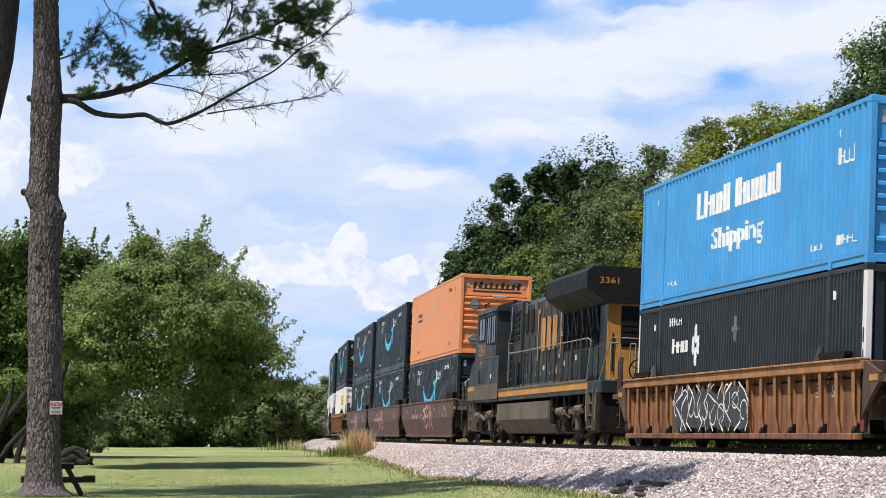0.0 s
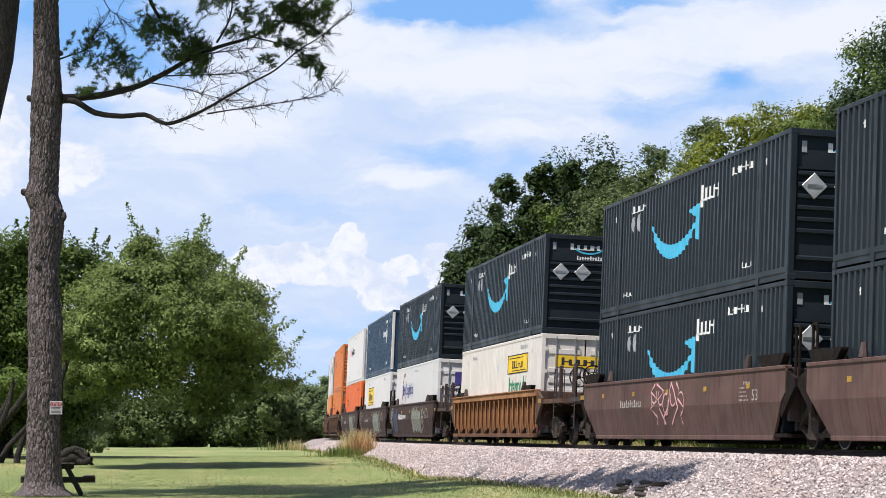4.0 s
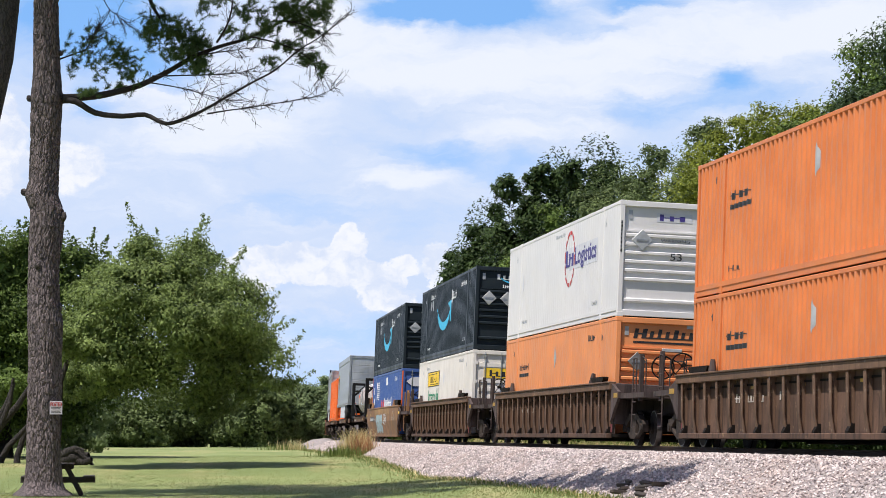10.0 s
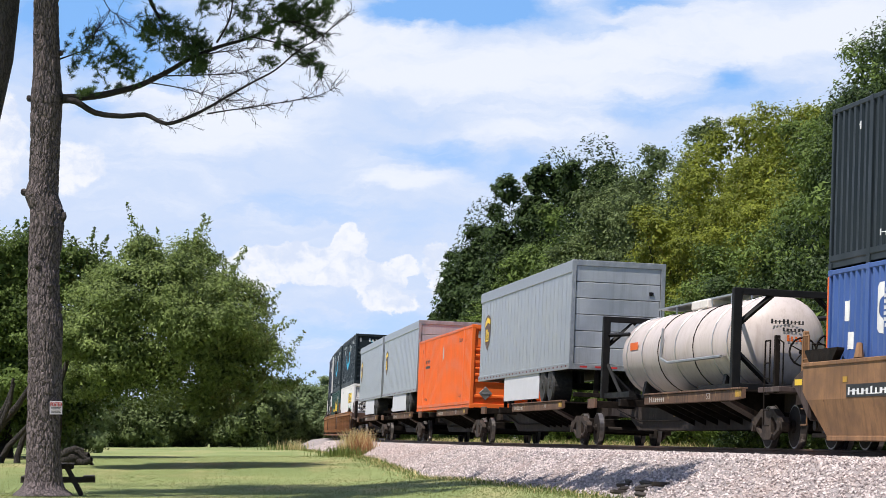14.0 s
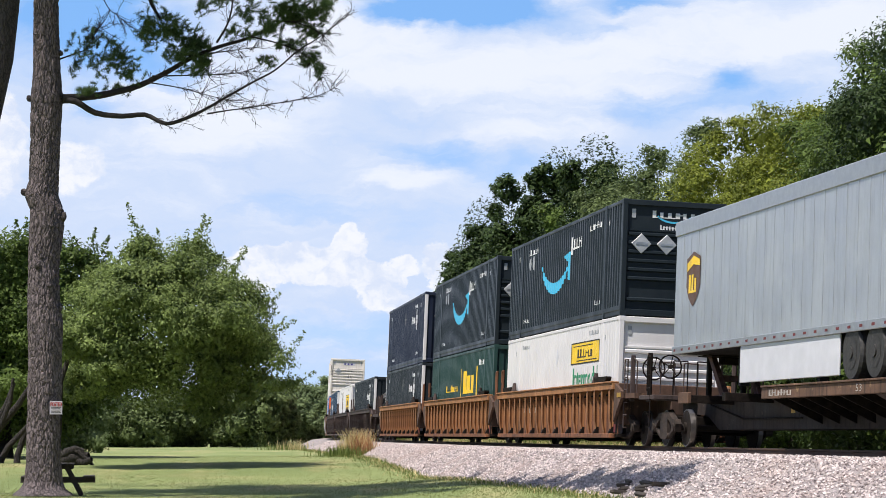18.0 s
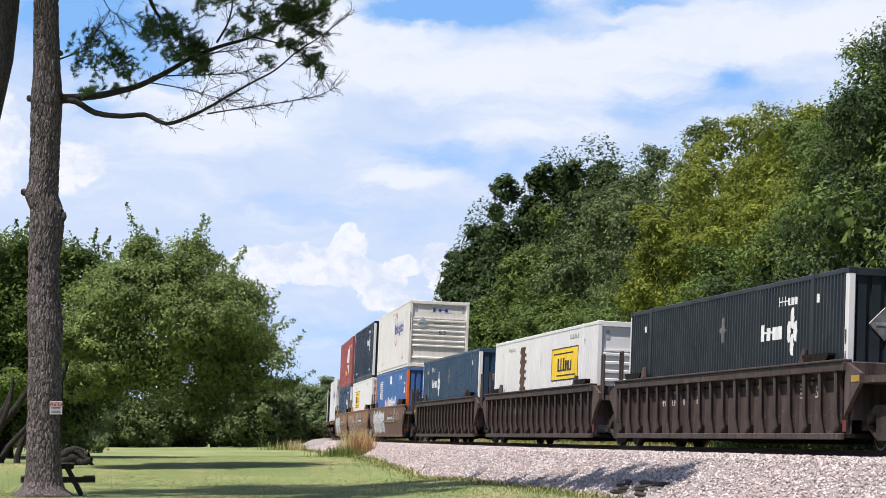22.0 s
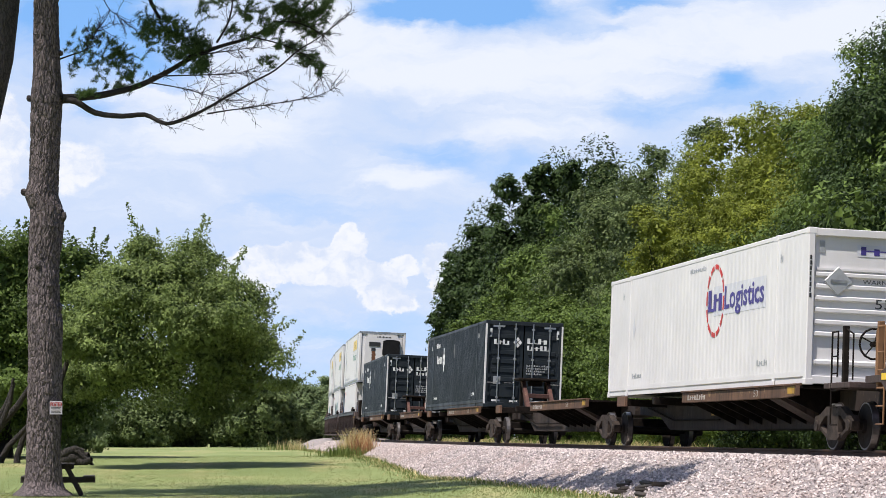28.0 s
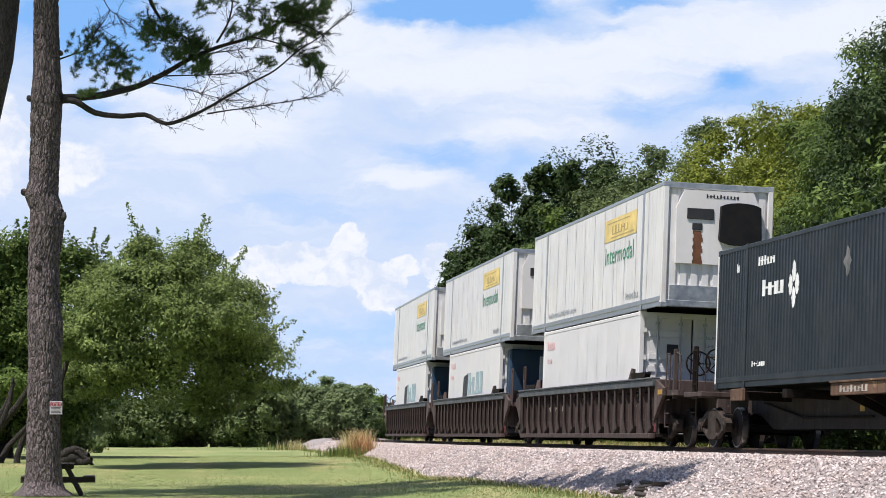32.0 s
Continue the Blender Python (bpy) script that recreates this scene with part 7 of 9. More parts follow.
            part("bottom_sill", boxes([(-7.7, 7.7, min(sgn * 1.24, sgn * 1.38), max(sgn * 1.24, sgn * 1.38), 0.14, 0.23)], 0.012), body, car)
            if sgn < 0:
                for q in (-4.2, 0.0, 4.2):
                    part("seam", boxes([(q - 0.02, q + 0.02, -1.496, -1.484, 0.90, 1.46)]), body, car)
        for q in (-6.9, 6.9):
            g, wide, high = (q * 1.13, 0.86, 1.76) if kind == "smooth" else (q, 0.74, 1.68)
            bm = bmesh.new()
            prism(bm, ((g - 0.62, 1.54), (g + 0.62, 1.54), (g + wide, high - 0.04), (g + wide, high), (g - wide, high), (g - wide, high - 0.04)), lo, hi)
            part("container_guide", bm, SOOT, car, "dark steel container guide")
            bm = bmesh.new()
            rod(bm, (q + 0.9 * (1 if q < 0 else -1), sgn * 1.43, 1.54), (q + 0.86 * (1 if q < 0 else -1), sgn * 1.41, 1.80), 0.09, 8, 0.05)
            part("stacking_cone", bm, UMBER if body != OCHRE else body, car)
    part("well_floor", boxes([(-L, L, -1.36, 1.36, 0.20, 0.27)]), SOOT, car)
    for sgn, reach, how in ((1, fore, fore_end), (-1, aft, aft_end)):
        out = reach - (0.45 if how == "coupler" else 0.12)
        bm = bmesh.new()
        a, b = sorted((sgn * L, sgn * (L + 0.14)))
        box(bm, a, b, -1.38, 1.38, 0.5, 1.5, 0.02)
        # end parts painted darker than the sides: shade between cars put into the colour
        inner = BROWN if body in (TAN, RUST) else UMBER
        part("bulkhead", bm, inner, car)
        bm = bmesh.new()
        a, b = sorted((sgn * (L + 0.1), sgn * out))
        box(bm, a, b, -0.42, 0.42, 0.74, 1.14, 0.03)
        part("centre_sill", bm, inner, car)
        bm = bmesh.new()
        n = [(sgn * (L + 0.12), -1.44), (sgn * out, -1.30 if how == "coupler" else -0.75), (sgn * out, 1.30 if how == "coupler" else 0.75), (sgn * (L + 0.12), 1.44)]
        lowv, topv = [bm.verts.new((x, y, 1.12)) for x, y in n], [bm.verts.new((x, y, 1.24)) for x, y in n]
        bm.faces.new(lowv)
        bm.faces.new(topv)
        for i in range(4):
            bm.faces.new((lowv[i], lowv[(i + 1) % 4], topv[(i + 1) % 4], topv[i]))
        bmesh.ops.recalc_face_normals(bm, faces=bm.faces[:])
        part("end_platform", bm, inner, car)
        bm = bmesh.new()
        prism(bm, ((sgn * (L - 0.05), 1.50), (sgn * (L + 0.75), 1.28), (sgn * (L + 0.75), 1.12), (sgn * (L + 0.35), 0.86), (sgn * (L - 0.05), 0.55)), -1.47, -1.40)
        # the near-black gusset on maroon cars stands for shade at the joint
        part("end_gusset", bm, SOOT if body in (MAROON, DARK_MAROON) else inner, car)
        if how == "coupler":
            truck(car, sgn * (reach - 2.25))
            coupler(car, sgn * (reach - 0.05), sgn)
            ladder_bits(car, sgn * (reach - 1.45), sgn, rough_metal or (OCHRE if body == OCHRE else UMBER))
            part("warning_patch", boxes([(sgn * (L + 0.5) - 0.2, sgn * (L + 0.5) + 0.2, -1.478, -1.468, 1.14, 1.25)]), MARK_YELLOW if body == OCHRE else OLD_YELLOW, car, "yellow edge patch")
        elif sgn < 0:
            truck(car, -reach)
        if how == "joint":
            for y in (-1.3, 1.3):
                bm = bmesh.new()
                pipe(bm, [(sgn * (L + 0.22), y, 1.2), (sgn * (L + 0.22), y, 2.25), (sgn * (L + 0.46), y, 2.25), (sgn * (L + 0.46), y, 1.2)], 0.03, 6)
                part("handrail", bm, SOOT if body in (MAROON, DARK_MAROON) else rough_metal or body, car)
    tag_bars(car, -1.492 if kind == "smooth" else -1.368, seed * 10)
    return car


# ------------------------------------------------------------------ flat spine cars, trailers, tank
SPINE_RUST = rusty("rusty_spine_paint", (0.165, 0.095, 0.062), (0.075, 0.048, 0.038), (0.30, 0.19, 0.10), vary=0.4, scale=0.8)
SPINE_DARK = rusty("dark_spine_paint", (0.050, 0.037, 0.032), (0.026, 0.019, 0.016), (0.085, 0.06, 0.045))
HITCH_RED = rusty("reddish_brown_hitch_paint", (0.13, 0.060, 0.048), (0.06, 0.035, 0.030), (0.16, 0.09, 0.06))


def spine_car(fore, aft, fore_end, aft_end, label, seed, hitch=False):
    car = tagged(new("spine_car"), label, "rail car", "spine cars of the train")
    bm = bmesh.new()
    prism(bm, ((-aft + 0.25, 1.12), (fore - 0.25, 1.12), (fore - 0.25, 0.80), (fore - 2.4, 0.72), (fore - 3.4, 0.40), (-aft + 3.4, 0.40), (-aft + 2.4, 0.72), (-aft + 0.25, 0.80)), -0.30, 0.30)
    part("spine_beam", bm, SPINE_DARK, car)
    for sgn in (-1, 1):
        lo, hi = sorted((sgn * 1.34, sgn * 1.42))
        part("side_plate", boxes([(-0.3, 7.0, lo, hi, 0.93, 1.15)], 0.012), SPINE_RUST, car, "rusty brown platform edge")
        bm = bmesh.new()
        prism(bm, ((7.0, 0.93), (7.9, 0.97), (7.9, 1.17), (7.0, 1.15)), lo, hi)
        part("ramp_plate", bm, SPINE_RUST, car)
        part("edge_lip", boxes([(-0.3, 7.9, min(sgn * 1.30, sgn * 1.45), max(sgn * 1.30, sgn * 1.45), 1.15, 1.185)], 0.006), SPINE_RUST, car)
        part("pedestal", boxes([(-6.5, -5.7, lo, hi, 0.92, 1.16)], 0.012), SPINE_RUST, car)
        if sgn < 0:
            for k in range(8):
                bm = bmesh.new()
                prism_x(bm, ((-1.33, 1.12), (-1.33, 0.94), (-0.3, 0.50), (-0.3, 1.12)), 0.05 + 1.0 * k - 0.035, 0.05 + 1.0 * k + 0.035)
                part("bracket", bm, SOOT, car)
    part("deck_plate", boxes([(-0.3, 7.9, -1.34, 1.34, 1.115, 1.15)]), SOOT, car)
    bm = bmesh.new()
    prism_x(bm, ((-1.30, 1.10), (-1.30, 0.92), (-0.3, 0.42), (-0.3, 1.10)), 5.9, 6.6)
    part("jacking_gusset", bm, UMBER, car, "slanted dark steel gusset")
    for q in (-6.1, -3.2):
        part("cross_arm", boxes([(q - 0.12, q + 0.12, -1.34, 1.34, 0.94, 1.11)], 0.01), SOOT, car)
    part("sill_label", boxes([(-1.9, -1.65, -0.306, -0.301, 0.72, 0.86)]), OLD_YELLOW, car, "small orange label on the sill")
    bm = bmesh.new()
    pipe(bm, [(-7.6, -0.36, 0.95), (-5.0, -0.36, 0.62), (-1.0, -0.36, 0.62)], 0.022, 5)
    part("brake_pipe", bm, SOOT, car)
    side_mark(car, "stencil", lambda bm: bars(bm, 0.2, 1.7, 0.98, 1.10, 8, seed), FADED, -1.42)
    side_mark(car, "size_number", lambda bm: lettering(bm, "53", 5.2, 5.5, 0.98, 1.11), FADED, -1.42)
    side_mark(car, "warning_patch", lambda bm: rect(bm, 7.4, 7.85, 1.0, 1.13), OLD_YELLOW, -1.42, False, "yellow edge patch")
    for sgn, reach, how in ((1, fore, fore_end), (-1, aft, aft_end)):
        if how == "coupler":
            truck(car, sgn * (reach - 1.7))
            coupler(car, sgn * (reach - 0.05), sgn)
            ladder_bits(car, sgn * (reach - 1.2), sgn, SOOT)
            part("end_deck", boxes([(sgn * (reach - 0.9) - 0.7, sgn * (reach - 0.9) + 0.7, -1.35, 1.35, 1.06, 1.16)], 0.01), UMBER, car)
        elif sgn < 0:
            truck(car, -reach)
    if hitch:
        for y in (-0.40, 0.40):
            bm = bmesh.new()
            prism(bm, ((-7.62, 2.02), (-7.36, 2.02), (-6.2, 1.12), (-6.55, 1.12)), y - 0.06, y + 0.06)
            part("hitch_strut", bm, HITCH_RED, car, "slanted reddish brown hitch strut")
            part("hitch_post", boxes([(-7.78, -7.62, y - 0.05, y + 0.05, 1.05, 2.02)], 0.012), SOOT, car)
        part("hitch_base", boxes([(-8.2, -6.0, -0.55, 0.55, 1.05, 1.14)], 0.02), UMBER, car)
        part("hitch_brace", boxes([(-6.95, -6.80, -0.40, 0.40, 1.46, 1.60)], 0.012), HITCH_RED, car)
        part("hitch_plate", boxes([(-7.95, -6.98, -0.62, 0.62, 2.02, 2.10)], 0.02), SOOT, car, "dark hitch top plate")
        part("hitch_jaw", boxes([(-7.7, -7.25, -0.2, 0.2, 1.86, 2.02)], 0.02), SOOT, car)
    return car


def trailer(label):
    """Silver box trailer; its foot (the tyres) on z = 0."""
    t = tagged(new("box_trailer"), label, "trailer", "trailers of the train")
    z0, z1 = 0.86, 3.84
    part("side_wall", boxes([(-8.0, 8.0, -1.28, -1.25, z0 + 0.16, z1 - 0.32)]), SILVER, t)
    part("side_wall", boxes([(-8.0, 8.0, 1.25, 1.28, z0 + 0.16, z1 - 0.32)]), SILVER, t)
    seam = boxes([(-0.02, 0.02, -1.288, -1.279, z0 + 0.18, z1 - 0.34)])
    first = part("wall_seam", seam, SILVER, t)
    first.matrix_basis = pose(-7.4, 0, 0)
    for k in range(1, 25):
        twin(first, pose(-7.4 + k * 0.61, 0, 0))
    for sgn in (-1, 1):
        a, b = sorted((sgn * 1.25, sgn * 1.31))
        part("top_rail", boxes([(-8.07, 8.07, a, b, z1 - 0.34, z1 - 0.02)], 0.01), GALVANISED, t)
        part("side_rail", boxes([(-8.07, 8.07, a, b, z0, z0 + 0.17)], 0.01), GALVANISED, t)
    bm = bmesh.new()
    for k in range(26):
        rect(bm, -7.9 + k * 0.62, -7.9 + k * 0.62 + 0.16, z0 + 0.06, z0 + 0.11)
    for v in bm.verts:
        v.co.y = -1.315
    part("reflective_tape", bm, DARK_RED, t, "row of dark red reflective strips")
    part("roof", boxes([(-8.0, 8.0, -1.27, 1.27, z1 - 0.05, z1)], 0.01), SILVER, t)
    part("floor", boxes([(-8.0, 8.0, -1.25, 1.25, z0 + 0.02, z0 + 0.12)]), BLACK, t)
    part("nose_panel", boxes([(-8.07, -8.0, -1.27, 1.27, z0, z1)], 0.01), SILVER, t)
    fr = part("rear_frame", boxes([(7.98, 8.08, -1.3, -1.18, z0, z1), (7.98, 8.08, 1.18, 1.3, z0, z1), (7.98, 8.08, -1.18, 1.18, z1 - 0.16, z1), (7.98, 8.08, -1.18, 1.18, z0, z0 + 0.16)], 0.008), GALVANISED, t, "grey metal rear frame")
    for k in range(6):
        h = z0 + 0.17 + k * 0.445
        part("door_slat", boxes([(8.0, 8.045, -1.17, 1.17, h, h + 0.43)], 0.012), SILVER, t)
    part("door_handle", boxes([(8.045, 8.08, 0.86, 0.98, 2.95, 3.05)], 0.01), BLACK, t)
    bm = bmesh.new()
    for k in range(5):
        rect(bm, -1.0 + k * 0.42, -0.8 + k * 0.42, z0 + 0.05, z0 + 0.10)
    for v in bm.verts:
        v.co = (8.085, v.co.x, v.co.z)
    part("reflective_tape", bm, MARK_RED, t)
    part("bumper", boxes([(7.8, 7.95, -1.1, 1.1, 0.12, 0.24), (7.82, 7.92, -0.55, -0.42, 0.24, z0), (7.82, 7.92, 0.42, 0.55, 0.24, z0)], 0.01), SOOT, t, "rear under-run bumper")
    bm = boxes([(-2.8, 3.35, -1.27, -1.23, 0.12, z0)], 0.012)
    part("side_skirt", bm, MARK_PALE, t, "pale side skirt")
    part("landing_leg", boxes([(-4.0, -3.8, -0.95, -0.75, 0.1, z0), (-4.0, -3.8, 0.75, 0.95, 0.1, z0)], 0.01), BLACK, t)
    if "road_wheel" not in SHARED:
        bm = bmesh.new()
        rod(bm, (0, -1.27, 0), (0, -1.22, 0), 0.46, 26, 0.5)
        rod(bm, (0, -1.22, 0), (0, -0.72, 0), 0.5, 26)
        SHARED["road_wheel"] = finish("wheel", bm, RUBBER)
        bm = bmesh.new()
        rod(bm, (0, -1.276, 0), (0, -1.26, 0), 0.29, 20, 0.25)
        rod(bm, (0, -1.30, 0), (0, -1.26, 0), 0.11, 12)
        SHARED["hub"] = finish("hub", bm, RUBBER)
    for q in (4.0, 5.2):
        for flip in (0, 180):
            w = link("wheel", SHARED["road_wheel"], t, pose(q, 0, 0.5, 0, 0, flip))
            link("hub", SHARED["hub"], w)
    part("axle_beam", boxes([(3.9, 4.1, -0.7, 0.7, 0.42, 0.58), (5.1, 5.3, -0.7, 0.7, 0.42, 0.58), (3.2, 6.0, -0.55, -0.45, 0.55, z0), (3.2, 6.0, 0.45, 0.55, 0.55, z0)], 0.01), BLACK, t)
    shield = ((-7.05, 2.92), (-6.5, 3.06), (-5.95, 2.92), (-5.95, 2.30), (-6.15, 2.05), (-6.5, 1.86), (-6.85, 2.05), (-7.05, 2.30))
    side_mark(t, "shield_logo", lambda bm: poly(bm, shield), MARK_BROWN, -1.289, False, "brown shield-shaped logo")
    side_mark(t, "shield_stripe", lambda bm: [poly(bm, ((-7.0, 2.82), (-6.5, 2.97), (-5.98, 2.86), (-5.98, 2.72), (-6.5, 2.78), (-7.0, 2.64))), bars(bm, -6.85, -6.15, 2.16, 2.56, 3, 140)], MARK_YELLOW, -1.293, False, "yellow band and blocks on the shield")
    return t


def tank_container(label):
    """White tank in a dark steel frame, its foot on z = 0."""
    t = tagged(new("tank_container"), label, "tank container")
    half, top, r, zc = 6.05, 2.08, 0.98, 1.06
    bm = bmesh.new()
    rings = [[bm.verts.new((x, q * math.cos(2 * math.pi * k / 40), zc + q * math.sin(2 * math.pi * k / 40))) for k in range(40)]
             for x, q in ((-5.62, 0.3), (-5.58, r * 0.5), (-5.42, r * 0.82), (-5.25, r * 0.95), (-5.1, r), (5.1, r), (5.25, r * 0.95), (5.42, r * 0.82), (5.58, r * 0.5), (5.62, 0.3))]
    for a, b in zip(rings, rings[1:]):
        for k in range(40):
            bm.faces.new((a[k], a[(k + 1) % 40], b[(k + 1) % 40], b[k]))
    bm.faces.new(rings[0])
    bm.faces.new(rings[-1])
    bmesh.ops.recalc_face_normals(bm, faces=bm.faces[:])
    part("tank_shell", bm, TANK_WHITE, t, "white tank shell", True)
    first = None
    for q in (-4.6, -3.0, -1.4, 0.2, 1.8, 3.4, 4.6):
        bm = bmesh.new()
        pts = [(q, (r + 0.012) * math.cos(2 * math.pi * k / 28), zc + (r + 0.012) * math.sin(2 * math.pi * k / 28)) for k in range(29)]
        pipe(bm, pts, 0.012, 4)
        part("band", bm, SOOT if q in (-1.4, 1.8) else GALVANISED, t)
    for sgn in (-1, 1):
        x = sgn * half
        bm = bmesh.new()
        for y in (-1.2, 1.2):
            box(bm, x - 0.09, x + 0.09, y - 0.09, y + 0.09, 0.0, top, 0.01)
        box(bm, x - 0.08, x + 0.08, -1.15, 1.15, 0.0, 0.14, 0.01)
        box(bm, x - 0.08, x + 0.08, -1.15, 1.15, top - 0.14, top, 0.01)
        for y in (-1, 1):
            rod(bm, (x, y * 1.15, 1.35), (x, y * 0.45, top - 0.1), 0.06, 4)
            rod(bm, (x, y * 1.15, 0.75), (x, y * 0.45, 0.1), 0.06, 4)
            rod(bm, (x, y * 1.15, 0.9), (x - sgn * 1.0, y * 1.0, 0.1), 0.05, 4)
            rod(bm, (x, y * 1.15, 1.6), (x - sgn * 1.1, y * 0.85, 1.6), 0.05, 4)
        part("end_frame", bm, BLACK, t, "black steel end frame")
    for y in (-1.15, 1.15):
        for a, b in ((-half, -3.2), (3.2, half)):
            part("base_rail", boxes([(a, b, y - 0.07, y + 0.07, 0.0, 0.13)]), BLACK, t)
    bm = bmesh.new()
    for q in (-3.6, 3.6):
        prism_x(bm, ((-0.8, 0.0), (0.8, 0.0), (0.7, 0.5), (-0.7, 0.5)), q - 0.12, q + 0.12)
    part("saddle", bm, BLACK, t)
    bm = boxes([(-4.2, 4.2, -0.32, 0.32, zc + r + 0.14, zc + r + 0.18)])
    for q in range(6):
        pipe(bm, [(-4.0 + 1.6 * q, -0.3, zc + r - 0.06), (-4.0 + 1.6 * q, -0.3, zc + r + 0.15)], 0.02, 4)
        pipe(bm, [(-4.0 + 1.6 * q, 0.3, zc + r - 0.06), (-4.0 + 1.6 * q, 0.3, zc + r + 0.15)], 0.02, 4)
    part("walkway", bm, GALVANISED, t, "galvanised top walkway")
    part("manhole_box", boxes([(-0.7, 0.7, -0.4, 0.4, zc + r - 0.05, zc + r + 0.16)], 0.03), CREAM, t)
    bm = bmesh.new()
    pipe(bm, [(-0.9, -1.0, zc + 0.5), (-0.95, -1.03, zc - 0.2), (-0.2, -1.05, zc - 0.32), (4.4, -1.05, zc - 0.32)], 0.035, 6)
    part("steam_pipe", bm, GALVANISED, t)
    bm = bmesh.new()
    poly(bm, ((-0.3, 0), (0, -0.3), (0.3, 0), (0, 0.3)))
    for v in bm.verts:
        v.co = (-half + 0.1, v.co.x - 0.55, zc + 0.55 + v.co.z)
    part("placard", bm, MARK_GREY, t)
    side_mark(t, "orange_label", lambda bm: rect(bm, -4.25, -3.45, zc + 0.10, zc + 0.28), DEEP_ORANGE, -r - 0.004, False, "faded orange label")
    end_mark(t, "small_print", lambda bm: [bars(bm, -0.35, 0.4, zc + 0.35, zc + 0.45, 9, 150), bars(bm, -0.1, 0.4, zc + 0.2, zc + 0.28, 6, 151)], MARK_BLACK, 5.63)
    end_mark(t, "word_block", lambda bm: bars(bm, 0.0, 0.44, zc + 0.0, zc + 0.13, 5, 152), DEEP_ORANGE, 5.63)
    return t


# ------------------------------------------------------------------ the locomotive
LOCO_BLUE = paint("dirty_dark_blue_paint", (0.017, 0.023, 0.028), rough=0.5, vary=0.35, dust=0.45, dust_colour=(0.062, 0.048, 0.036), streak=0.5, streak_colour=(0.034, 0.024, 0.017), gloss=0.25)
LOCO_YELLOW = paint("grimy_yellow_paint", (0.54, 0.25, 0.045), rough=0.5, vary=0.25, dust=0.35, dust_colour=(0.24, 0.13, 0.05), streak=0.4, streak_colour=(0.10, 0.06, 0.03))
LOCO_DUST = paint("dust_covered_steel", (0.115, 0.090, 0.066), rough=0.8, vary=0.3, dust=0.5, dust_colour=(0.19, 0.150, 0.110), streak=0.55, streak_colour=(0.035, 0.028, 0.023))
RAIL_PAINT = surface("dusty_handrail_paint", (0.26, 0.22, 0.16), 0.6, 0.1, 0.3, 6.0)
SCREEN = surface("dark_radiator_screen", (0.006, 0.006, 0.006), 0.9, 0.0, 0.3, 8.0, 0.3, gloss=0.1)
WINDOW = surface("dark_cab_glass", (0.008, 0.009, 0.010), 0.15, 0.0, 0.1, 2.0, 0.0, gloss=0.12)


